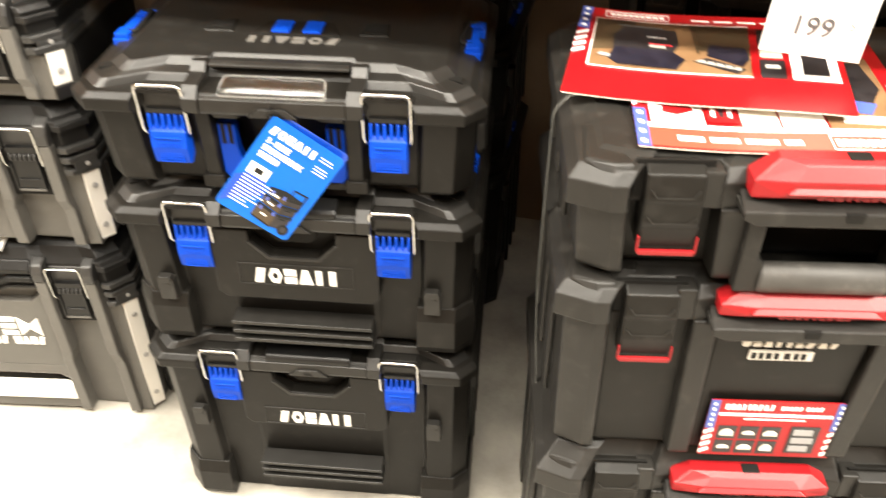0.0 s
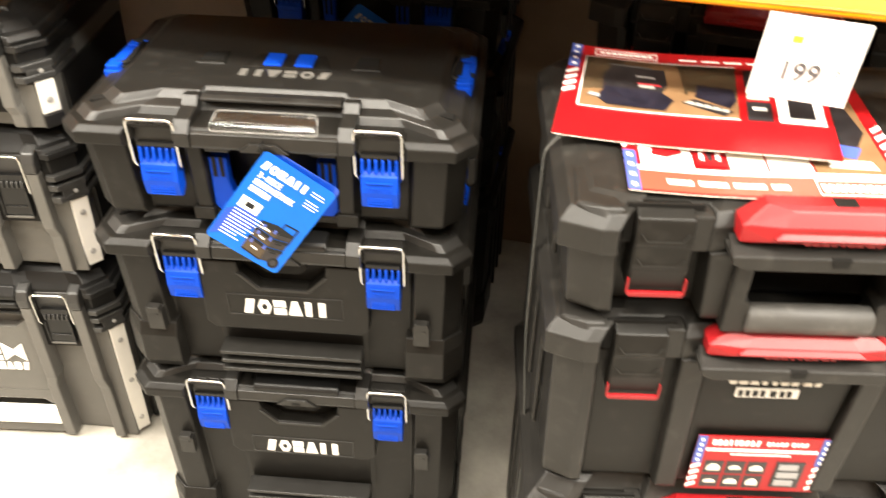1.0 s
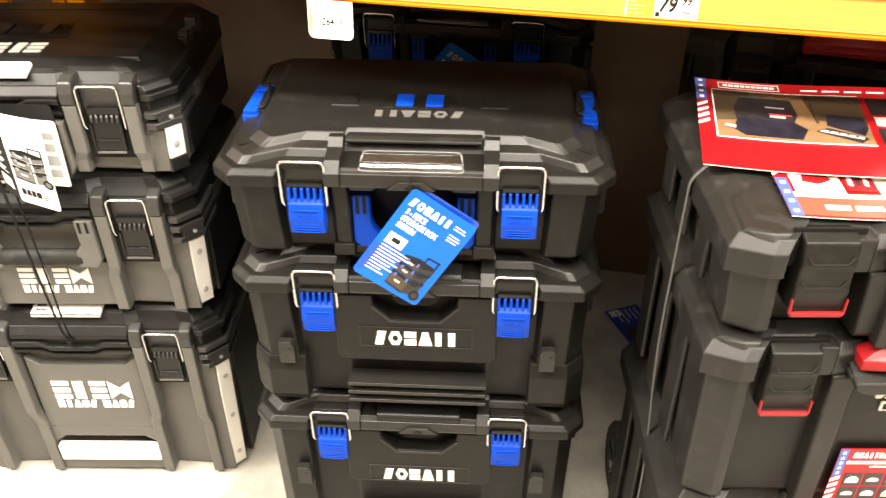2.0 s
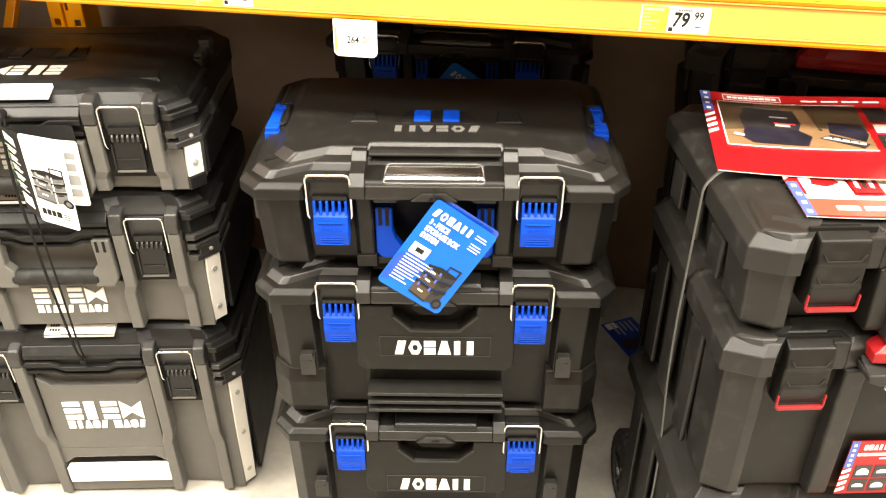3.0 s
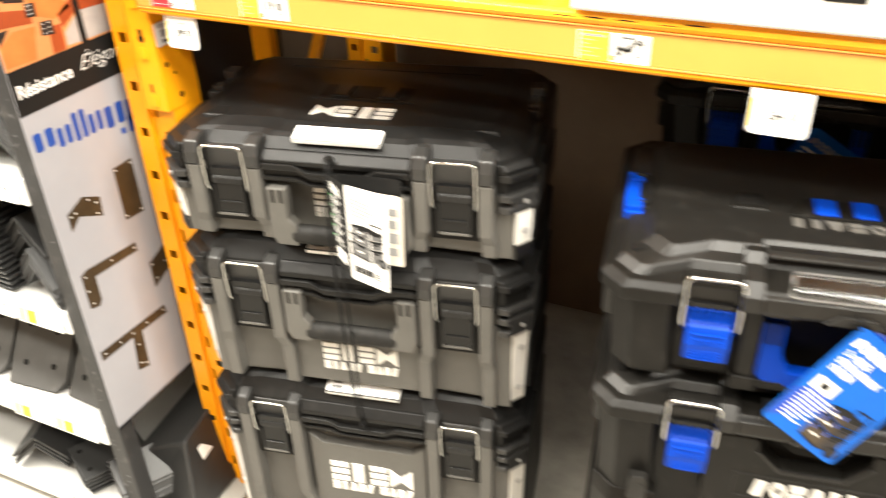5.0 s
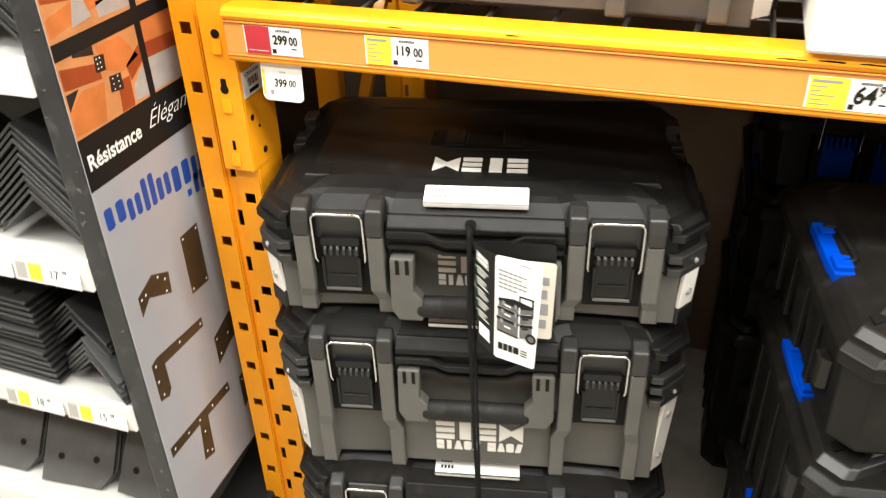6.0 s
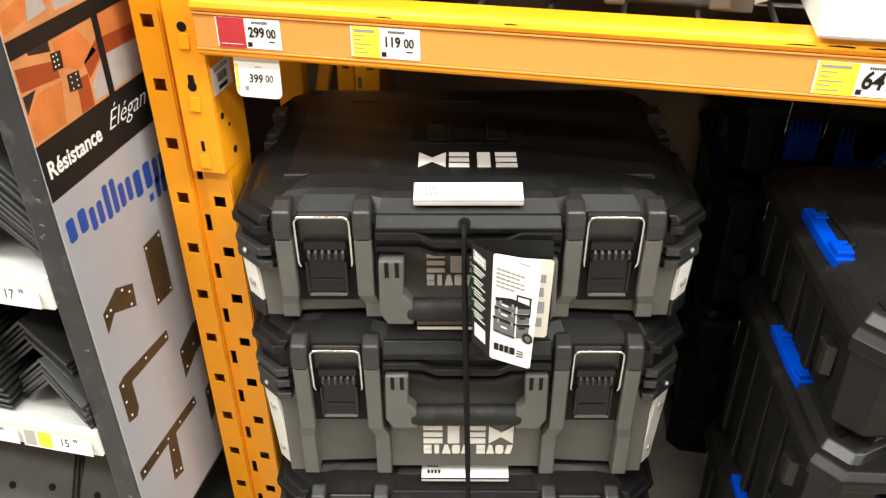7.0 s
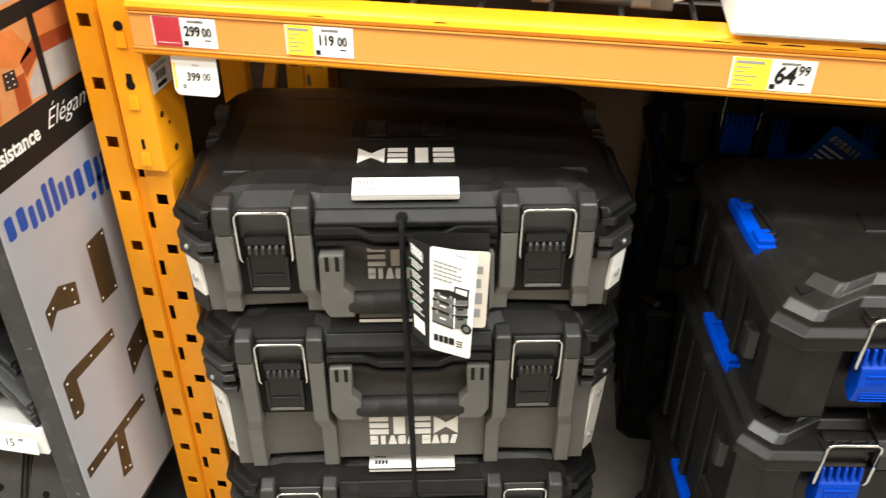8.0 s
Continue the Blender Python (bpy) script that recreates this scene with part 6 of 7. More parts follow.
def printed_sleeve(m, w, d, flip, label):
    """A flat printed card sleeve lying on a case: red border, sandy picture with dark shapes, striped edge. The near long side is -y."""
    s = thing("card_sleeve", m, label, "card sleeve", "card sleeves")
    bm = bmesh.new()
    n = 10
    def lift(x):
        return 0.006 * math.sin(2.4 * (x / w + 0.2)) ** 2
    def strip(bm2, x0, x1, y0, y1, z):
        rings = []
        for i in range(n + 1):
            x = x0 + (x1 - x0) * i / n
            zz = z + lift(x)
            rings.append([(x, y0, zz), (x, y1, zz), (x, y1, zz + 0.0006), (x, y0, zz + 0.0006)])
        return loft(bm2, rings)
    part("leaf", strip(bmesh.new(), -w / 2, w / 2, -d / 2, d / 2, 0), RED_PRINT, s, "glossy red printed card")
    part("core", strip(bmesh.new(), -w / 2 + 0.0004, w / 2 - 0.0004, -d / 2 - 0.0006, d / 2 - 0.0006, -0.0007), CREAM, s, "pale card core along the cut edge")
    def patch(name, pts, z, material, label=""):
        """A printed outline, in shares of the width and depth."""
        return part(name, loft(bmesh.new(), [[(w * x, d * y, zz + lift(w * x)) for x, y in pts] for zz in (z, z + 0.0005)]), material, s, label)

    if flip:
        # red band with its glare painted in
        part("salmon_band", strip(bmesh.new(), -w * 0.455, w * 0.455, -d * 0.492, -d * 0.35, 0.0008), SALMON, s)
        part("pale_rule", strip(bmesh.new(), -w * 0.455, w * 0.455, -d * 0.348, -d * 0.315, 0.0008), PAPER, s)
        part("pale_field", strip(bmesh.new(), -w * 0.44, -w * 0.25, -d * 0.31, d * 0.10, 0.0008), PAPER, s)
        part("pale_field", strip(bmesh.new(), -w * 0.12, w * 0.01, -d * 0.31, d * 0.10, 0.0008), CREAM, s)
        part("pale_field", strip(bmesh.new(), w * 0.02, w * 0.17, -d * 0.31, d * 0.10, 0.0008), PAPER, s)
        patch("red_figure", [(-0.40, -0.22), (-0.34, -0.24), (-0.28, -0.20), (-0.31, -0.12), (-0.38, -0.12)], 0.0016, RED_PRINT)
        part("picture", strip(bmesh.new(), w * 0.18, w * 0.44, -d * 0.31, d * 0.32, 0.0008), SAND, s, "sandy printed picture")
        patch("picture_shape", [(0.20, -0.05), (0.37, -0.10), (0.42, 0.02), (0.40, 0.26), (0.24, 0.28), (0.19, 0.16)], 0.0016, DARK_PRINT)
        patch("picture_shape", [(0.22, -0.16), (0.34, -0.20), (0.38, -0.11), (0.21, -0.05)], 0.0016, NAVY)
        patch("picture_glint", [(0.23, -0.27), (0.40, -0.28), (0.39, -0.22), (0.24, -0.21)], 0.0016, PAPER)
        part("red_icon", strip(bmesh.new(), -w * 0.24, -w * 0.13, -d * 0.29, d * 0.08, 0.0016), RED_PRINT, s)
        for k in range(3):
            patch("icon_stroke", [(-0.225 + 0.03 * k, -0.24), (-0.210 + 0.03 * k, -0.25), (-0.200 + 0.03 * k, -0.13), (-0.218 + 0.03 * k, -0.12)], 0.0022, PAPER if k % 2 == 0 else DARK_PRINT)
        bm = bmesh.new()
        for a, b in ((-0.36, -0.27), (-0.25, -0.15), (-0.13, -0.02), (0.0, 0.06)):
            strip(bm, w * a, w * b, -d * 0.445, -d * 0.41, 0.0016)
        for x0, x1, kind_ in spread(w * 0.17, w * 0.40, NINE, 0.002):
            strip(bm, x0, x1, -d * 0.45, -d * 0.40, 0.0016)
        for a, b in ((w * 0.155, w * 0.158), (w * 0.415, w * 0.418)):
            strip(bm, a, b, -d * 0.475, -d * 0.37, 0.0016)
        for a, b in ((-0.476, -0.472), (-0.373, -0.369)):
            strip(bm, w * 0.155, w * 0.418, d * a, d * b, 0.0016)
        tagged(part("pale_print", bm, PAPER, s), kind="stuff")
        edge = ((-w / 2, -w * 0.455), (w * 0.455, w / 2))
    else:
        part("picture", strip(bmesh.new(), -w * 0.43, w * 0.17, -d * 0.20, d * 0.36, 0.0008), SAND, s, "sandy printed picture of dark cases")
        patch("picture_shade", [(-0.43, -0.02), (-0.30, 0.02), (-0.27, 0.36), (-0.43, 0.36)], 0.0011, BRONZE)
        patch("picture_shade", [(-0.03, 0.06), (0.17, 0.02), (0.17, 0.36), (-0.06, 0.36)], 0.0011, BRONZE)
        patch("picture_shape", [(-0.345, 0.02), (-0.12, -0.01), (-0.095, 0.10), (-0.11, 0.27), (-0.32, 0.28), (-0.35, 0.16)], 0.0016, DARK_PRINT)
        patch("picture_shape", [(-0.36, -0.10), (-0.32, -0.16), (-0.10, -0.17), (-0.07, -0.06), (-0.12, 0.02), (-0.34, 0.03)], 0.0018, NAVY_DARK)
        patch("picture_shape", [(0.01, 0.00), (0.14, -0.10), (0.165, -0.02), (0.155, 0.10), (0.02, 0.13)], 0.0016, NAVY_DARK)
        patch("picture_shape", [(-0.04, -0.07), (0.12, -0.18), (0.15, -0.13), (0.01, -0.03)], 0.0018, DARK_PRINT)
        patch("picture_tray", [(-0.03, -0.075), (0.13, -0.150), (0.135, -0.125), (-0.01, -0.055)], 0.0024, LOGO_DULL)
        for k in range(4):
            patch("tray_divider", [(0.005 + 0.032 * k, -0.083 - 0.015 * k), (0.011 + 0.032 * k, -0.086 - 0.015 * k), (0.015 + 0.032 * k, -0.068 - 0.015 * k), (0.009 + 0.032 * k, -0.064 - 0.015 * k)], 0.0030, DARK_PRINT)
        patch("picture_handle", [(-0.335, 0.285), (-0.16, 0.27), (-0.16, 0.285), (-0.325, 0.30)], 0.0022, INK_DARK)
        patch("picture_glint", [(-0.21, 0.055), (-0.145, 0.048), (-0.145, 0.075), (-0.205, 0.080)], 0.0024, LOGO_DULL)
        patch("picture_latch", [(-0.21, 0.085), (-0.12, 0.075), (-0.12, 0.09), (-0.21, 0.10)], 0.0024, RED_LABEL)
        patch("picture_glint", [(-0.22, 0.165), (-0.145, 0.158), (-0.145, 0.172), (-0.22, 0.180)], 0.0024, INK_GREY)
        patch("picture_glint", [(-0.40, -0.085), (-0.355, -0.10), (-0.350, -0.070), (-0.390, -0.055)], 0.0024, INK_GREY)
        patch("picture_post", [(-0.028, 0.02), (-0.018, 0.02), (-0.018, 0.34), (-0.028, 0.34)], 0.0024, BRONZE)
        for e0, e1 in ((-0.20, -0.01), (0.15, 0.34)):
            part("icon_tile", strip(bmesh.new(), w * 0.20, w * 0.29, d * e0, d * e1, 0.0008), DARK_PRINT, s)
        part("pale_tile", strip(bmesh.new(), w * 0.31, w * 0.475, -d * 0.20, d * 0.34, 0.0008), PAPER, s)
        bm = strip(bmesh.new(), w * 0.35, w * 0.44, -d * 0.15, d * 0.06, 0.0015)
        part("tile_picture", bm, DARK_PRINT, s)
        part("tile_glint", strip(bmesh.new(), w * 0.205, w * 0.285, d * 0.02, d * 0.12, 0.0008), CREAM, s)
        bm = bmesh.new()
        for x0, x1, _ in spread(-w * 0.38, -w * 0.16, NINE, 0.0016):
            strip(bm, x0, x1, d * 0.418, d * 0.442, 0.0008)
        for k in range(4):
            strip(bm, w * (-0.05 + 0.09 * k), w * (0.02 + 0.09 * k), d * 0.412, d * 0.428, 0.0008)
        for a, b in ((-w * 0.40, -w * 0.397), (-w * 0.143, -w * 0.14)):
            strip(bm, a, b, d * 0.395, d * 0.465, 0.0008)
        for e0, e1 in ((0.393, 0.398), (0.462, 0.467)):
            strip(bm, -w * 0.40, -w * 0.14, d * e0, d * e1, 0.0008)
        for e0, e1 in ((-0.204, -0.197), (0.357, 0.364)):
            strip(bm, -w * 0.432, w * 0.172, d * e0, d * e1, 0.0012)
        strip(bm, -w * 0.434, -w * 0.429, -d * 0.20, d * 0.36, 0.0012)
        strip(bm, w * 0.22, w * 0.27, -d * 0.10, -d * 0.07, 0.0016)
        tagged(part("pale_print", bm, PAPER, s), kind="stuff")
        edge = ((-w / 2, -w * 0.455),)
    for a, b in edge:
        e0, e1 = (d * 0.22, d / 2) if not flip else (-d / 2, -d * 0.20)
        part("navy_edge", strip(bmesh.new(), a, b, e0, e1, 0.0009), NAVY, s)
        bm = bmesh.new()
        for k in range(4):
            yy = e0 + (e1 - e0) * (k + 0.3) / 4
            strip(bm, (a + b) / 2 - 0.003, (a + b) / 2 + 0.003, yy, yy + 0.006, 0.0017)
        tagged(part("star_print", bm, PAPER, s), kind="stuff")
        bm = bmesh.new()
        for k in range(4):
            y0 = (-d * 0.08 + d * 0.07 * k) if not flip else (-d * 0.18 + d * 0.07 * k)
            loft(bm, [[(a, y0, z + lift(a)), (b, y0 + 0.012, z + lift(b)), (b, y0 + 0.020, z + lift(b)), (a, y0 + 0.008, z + lift(a))] for z in (0.0009, 0.0015)])
        tagged(part("stripe_print", bm, PAPER, s), kind="stuff")
    return s


def lying(stack, u, v, z, turn, tilt=0.0, roll=0.0):
    return stack @ pose(u, v, z, tilt, roll, turn)


printed_sleeve(lying(RED_STACK, -0.056, 0.161, 0.9395, -3.0, 1.5), 0.315, 0.272, True, "red printed card sleeve with painted glare lying on a case lid")
printed_sleeve(lying(RED_STACK, -0.112, 0.237, 0.948, -11.0, 1.0, -0.8), 0.327, 0.258, False, "glossy red printed card sleeve lying askew on another")

printed_sleeve(lying(RED_REAR, 0.030, 0.135, 0.947, 1.0, 0.0), 0.327, 0.258, False, "glossy red printed card sleeve on a case at the back")

# ---- things on the wire deck ----
carton = thing("carton", pose(-0.415, 1.30, BEAM_TOP + 0.001), "white cardboard carton with dark printing overhanging the beam", "carton")
part("box", block(bmesh.new(), -0.33, 0.33, -0.151, 0.36, 0, 0.34), WHITE, carton, "white cardboard", bevel=0.004)
bm = bmesh.new()
for k, (a, b, lowz) in enumerate(((-0.185, -0.165, 0.035), (-0.130, -0.085, 0.035), (-0.065, -0.02, 0.035), (0.02, 0.06, 0.035))):
    block(bm, a, b, -0.1522, -0.1508, lowz, lowz + 0.09)
part("dark_print", bm, INK, carton)
part("flap_seam", block(bmesh.new(), -0.33, 0.33, -0.1516, -0.1508, 0.003, 0.0045), LOGO_DULL, carton)


def deck_case(x0, x1, y0, y1, label):
    """A grey case that lies on the wire deck: only its foot and its two straps come into view."""
    c = thing("tool_case", pose((x0 + x1) / 2, (y0 + y1) / 2, DECK_Z + 0.009), label, "tool case", "cases on the wire deck")
    hw, hd = (x1 - x0) / 2, (y1 - y0) / 2
    out = [(-hw, -hd), (hw, -hd), (hw, hd), (-hw, hd)]
    part("body", loft(bmesh.new(), [[(x * 0.93, y * 0.93, 0) for x, y in out], [(x * 0.96, y * 0.96, 0.015) for x, y in out], [(x, y, 0.16) for x, y in out]]), GREY, c, bevel=0.006)
    part("lid", loft(bmesh.new(), [[(x * 1.03, y * 1.03, 0.161) for x, y in out], [(x * 1.03, y * 1.03, 0.20) for x, y in out], [(x * 0.92, y * 0.92, 0.24) for x, y in out]]), GREY_BLACK, c, bevel=0.006)
    for s in (-1, 1):
        part("pillar", loft(bmesh.new(), [[(s * hw * 0.62 + a, -hd * f - b, z) for a, b in ((-0.022, 0.012), (0.022, 0.012), (0.022, -0.02), (-0.022, -0.02))] for f, z in ((0.95, 0.006), (1.0, 0.02), (1.02, 0.16))]), GREY, c, bevel=0.004)
        part("latch", block(bmesh.new(), s * hw * 0.36 - 0.03, s * hw * 0.36 + 0.03, -hd - 0.012, -hd + 0.01, 0.09, 0.19), BLACK_SMOOTH, c, bevel=0.004)
    return c


grey_case(pose(-1.066, 1.206, 0), DECK_Z + 0.008, DECK_Z + 0.21, DECK_Z + 0.305, "mid", "cases on the wire deck", "dark grey plastic tool case standing on the wire deck")
deck_case(0.24, 0.80, 1.245, 1.66, "dark grey plastic case lying on the wire deck")
# stretched across the deck's gap to keep lamp light off the rear stack
tray = thing("cardboard_tray", pose(0.055, 1.42, DECK_Z + 0.009), "brown cardboard tray on the wire deck, widened to block light", "tray")
CARDBOARD = mat("brown_cardboard", (0.20, 0.135, 0.085), 0.8, bump=0.2)
bm = block(bmesh.new(), -0.138, 0.182, -0.19, 0.20, 0, 0.006)
for lim in ((-0.138, -0.134, -0.19, 0.20), (0.178, 0.182, -0.19, 0.20), (-0.134, 0.178, -0.19, -0.186), (-0.134, 0.178, 0.196, 0.20)):
    block(bm, *lim, 0.006, 0.07)
part("tray_shell", bm, CARDBOARD, tray, bevel=0.001)

# more stock that fills the upper deck behind
for k, (x, w) in enumerate(((-1.05, 0.56), (-0.40, 0.68), (0.28, 0.64), (0.92, 0.5))):
    c = thing("stock_carton", pose(x, 1.86, DECK_Z + 0.009), "large plain brown stock carton at the back of the deck", "carton", "stock cartons")
    part("box", block(bmesh.new(), -w / 2, w / 2, -0.17, 0.19, 0, 0.5), CARDBOARD, c, bevel=0.004)
    part("tape", block(bmesh.new(), -0.03, 0.03, -0.1706, 0.1906, 0.5004, 0.5012), SAND, c)


# ---- bracket display beside the rack ----
upright = thing("display_upright", pose(-1.569, 1.0, 0), "scuffed black square steel upright of the display", "display upright")
part("tube", block(bmesh.new(), -0.019, 0.019, 0.0, 0.038, FLOOR + 0.005, 2.1), UPRIGHT, upright, bevel=0.003)
part("foot", block(bmesh.new(), -0.03, 0.03, -0.02, 0.30, FLOOR, FLOOR + 0.005), UPRIGHT, upright, bevel=0.002)
for k in range(26):
    zz, xx, ln = random.uniform(0.1, 1.5), random.uniform(-0.018, 0.010), random.uniform(0.003, 0.009)
    part("scratch", front_shape(bmesh.new(), [(xx, zz), (xx + ln, zz + random.uniform(-0.006, 0.006)), (xx + ln, zz + 0.0012), (xx + 0.001, zz + 0.0014)], -0.0006, 0.0), INK_MID, upright, "pale scratch in the black paint")

poster = thing("poster", Matrix.Translation((-1.5496, 0, 0)), "large printed advertising poster with timber photographs and steel plates", "poster")
TURN_Y = Matrix.Rotation(radians(90), 4, "Z") @ FACE      # local x runs along world y, local y up, local z towards +x


def stick(name, pts, layer, material, label=""):
    """A flat print on the poster: outline in (y, z) metres, at a layer above the sheet."""
    x = 0.0012 + 0.0003 * layer
    return part(name, loft(bmesh.new(), [[(xx, y, z) for y, z in pts] for xx in (x, x + 0.0003)]), material, poster, label)


part("sheet", block(bmesh.new(), 0.0, 0.0012, 1.001, 1.30, 0.318, 2.0), POSTER_GREY, poster, "silver grey printed sheet")
part("backing", block(bmesh.new(), -0.004, -0.0004, 1.001, 1.66, 0.310, 2.0), BRACKET, poster, "dark backing board")
stick("black_band", [(1.001, 0.954), (1.30, 0.954), (1.30, 1.025), (1.001, 1.025)], 0, INK, "black title band")
# photographs in four black-barred panes
stick("photo", [(1.001, 1.025), (1.30, 1.025), (1.30, 2.0), (1.001, 2.0)], 0, TIMBER_PALE, "photograph of a timber house frame")
for pts, mt in (
    ([(1.004, 1.030), (1.060, 1.028), (1.072, 1.075), (1.030, 1.078), (1.004, 1.062)], TIMBER),
    ([(1.004, 1.062), (1.026, 1.083), (1.004, 1.083)], DARK_PRINT),
    ([(1.004, 1.088), (1.070, 1.080), (1.070, 1.100), (1.004, 1.114)], TIMBER_DEEP),
    ([(1.072, 1.120), (1.118, 1.120), (1.145, 1.085), (1.110, 1.075), (1.075, 1.090)], TIMBER),
    ([(1.096, 1.066), (1.120, 1.066), (1.118, 1.026), (1.092, 1.026)], TIMBER_DEEP),
    ([(1.118, 1.080), (1.150, 1.098), (1.150, 1.075), (1.122, 1.058)], TIMBER_DEEP),
    ([(1.122, 1.030), (1.150, 1.028), (1.150, 1.070), (1.124, 1.050)], PHOTO_GREY),
    ([(1.160, 1.028), (1.26, 1.028), (1.26, 1.070), (1.160, 1.075)], PHOTO_GREY),
    ([(1.160, 1.075), (1.26, 1.070), (1.26, 1.090), (1.160, 1.096)], TIMBER_DEEP),
    ([(1.160, 1.096), (1.26, 1.090), (1.26, 1.125), (1.160, 1.125)], TIMBER),
    ([(1.03, 1.120), (1.066, 1.112), (1.066, 1.124), (1.03, 1.124)], DARK_PRINT),
    ([(1.004, 1.150), (1.150, 1.175), (1.150, 1.200), (1.004, 1.172)], TIMBER),
    ([(1.004, 1.190), (1.150, 1.168), (1.150, 1.182), (1.004, 1.206)], TIMBER_DEEP),
    ([(1.090, 1.150), (1.150, 1.148), (1.150, 1.166), (1.090, 1.170)], PHOTO_GREY),
    ([(1.100, 1.205), (1.116, 1.205), (1.110, 1.30), (1.098, 1.30)], TIMBER_DEEP),
    ([(1.004, 1.215), (1.150, 1.235), (1.150, 1.255), (1.004, 1.235)], TIMBER),
):
    stick("photo_shape", pts, 1, mt)
stick("pendant_lamp_print", [(1.042, 1.152), (1.078, 1.156), (1.068, 1.186), (1.062, 1.200), (1.056, 1.200), (1.052, 1.184)], 2, PHOTO_GREY, "printed pale lamp shade")
stick("joint_plate_print", [(1.062, 1.090), (1.080, 1.088), (1.082, 1.108), (1.064, 1.110)], 2, DARK_PRINT)
stick("joint_plate_print", [(1.080, 1.058), (1.104, 1.054), (1.104, 1.076), (1.082, 1.078)], 2, DARK_PRINT)
stick("pane_bar", [(1.001, 1.124), (1.30, 1.124), (1.30, 1.144), (1.001, 1.144)], 3, INK, "black bar between the photographs")
stick("pane_bar", [(1.150, 1.025), (1.162, 1.025), (1.162, 1.124), (1.150, 1.124)], 3, INK)
stick("pane_bar", [(1.150, 1.144), (1.162, 1.144), (1.162, 2.0), (1.150, 2.0)], 3, INK)
for k in range(6):
    disc_at = [(1.066 + 0.006 * (k % 2), 1.093 + 0.006 * (k // 2)), (1.086 + 0.010 * (k % 2), 1.059 + 0.007 * (k // 2))]
    for yy, zz in disc_at:
        stick("bolt_dot", [(yy, zz), (yy + 0.0018, zz), (yy + 0.0018, zz + 0.0018), (yy, zz + 0.0018)], 4, PAPER)
writing("slogan_word", "Résistance", 0.0290, WHITE, poster, Matrix.Translation((0.0020, 1.008, 0.981)) @ TURN_Y, squeeze=0.88, bold=0.0006)
writing("slogan_script", "Élégan", 0.034, WHITE, poster, Matrix.Translation((0.0020, 1.131, 0.984)) @ TURN_Y, squeeze=1.06, shear=0.5, bold=-0.0005)
# maker's address as plain blue blocks
mark = [(1.011, 1.050, 0.891, 0.922), (1.056, 1.084, 0.882, 0.914), (1.090, 1.117, 0.878, 0.927), (1.122, 1.151, 0.878, 0.912), (1.158, 1.200, 0.872, 0.910), (1.207, 1.236, 0.868, 0.906), (1.185, 1.195, 0.851, 0.862), (1.204, 1.231, 0.847, 0.879)]
for y0, y1, z0, z1 in mark:
    if y1 - y0 < 0.012:
        stick("blue_block", [(y0, z0), (y1, z0), (y1, z1), (y0, z1)], 0, INK_BLUE, "plain blue block of a maker's mark")
        continue
    w, c = 0.40 * (y1 - y0), 0.003
    for ya in (y0, y1 - w):
        stick("blue_block", [(ya + c, z0), (ya + w - c, z0), (ya + w, z0 + c), (ya + w, z1 - c), (ya + w - c, z1), (ya + c, z1), (ya, z1 - c), (ya, z0 + c)], 0, INK_BLUE, "plain blue bar of a maker's mark")


def plate_print(pts, dots):
    stick("plate_print", pts, 0, BRONZE, "printed picture of a dark steel plate")
    for y, z in dots:
        stick("plate_hole", [(y - 0.0016, z - 0.0016), (y + 0.0016, z - 0.0016), (y + 0.0016, z + 0.0016), (y - 0.0016, z + 0.0016)], 1, PAPER)


plate_print([(1.145, 0.700), (1.190, 0.697), (1.190, 0.804), (1.145, 0.803)], [(1.150, 0.797), (1.185, 0.797), (1.150, 0.707), (1.185, 0.704)])
plate_print([(1.030, 0.771), (1.067, 0.787), (1.103, 0.770), (1.100, 0.734), (1.062, 0.752), (1.052, 0.757), (1.030, 0.738)], [(1.036, 0.764), (1.046, 0.766), (1.078, 0.776), (1.092, 0.764), (1.090, 0.744)])
plate_print([(1.020, 0.586), (1.040, 0.580), (1.048, 0.590), (1.048, 0.638), (1.152, 0.632), (1.152, 0.650), (1.034, 0.660), (1.020, 0.655)], [(1.030, 0.592), (1.026, 0.620), (1.028, 0.648), (1.090, 0.647), (1.146, 0.641)])
plate_print([(1.172, 0.592), (1.222, 0.610), (1.250, 0.60), (1.250, 0.560), (1.215, 0.556), (1.172, 0.536)], [(1.178, 0.585), (1.182, 0.552), (1.210, 0.575)])
plate_print([(1.012, 0.474), (1.090, 0.473), (1.082, 0.398), (1.110, 0.390), (1.114, 0.472), (1.184, 0.469), (1.182, 0.489), (1.012, 0.494)], [(1.022, 0.484), (1.060, 0.483), (1.092, 0.481), (1.130, 0.480), (1.176, 0.479), (1.098, 0.450), (1.092, 0.410), (1.104, 0.402)])
plate_print([(1.215, 0.470), (1.262, 0.480), (1.262, 0.420), (1.215, 0.400)], [(1.222, 0.460)])

# low stock under the poster
heap = thing("steel_post_base", pose(-1.60, 1.20, FLOOR + 0.03), "black coated steel post base lying under the poster", "post base")
part("plate", loft(bmesh.new(), [[(-0.03, -0.13, 0.0), (0.125, -0.14, 0.0), (0.125, 0.13, 0.0), (-0.03, 0.16, 0.0)], [(-0.03, -0.12, 0.13), (0.10, -0.10, 0.19), (0.09, 0.10, 0.22), (-0.03, 0.14, 0.17)]]), BRACKET, heap, bevel=0.006)
st = Matrix.Translation((0.106, -0.055, 0.135)) @ Matrix.Rotation(radians(100), 4, "Z") @ Matrix.Rotation(radians(76), 4, "X")
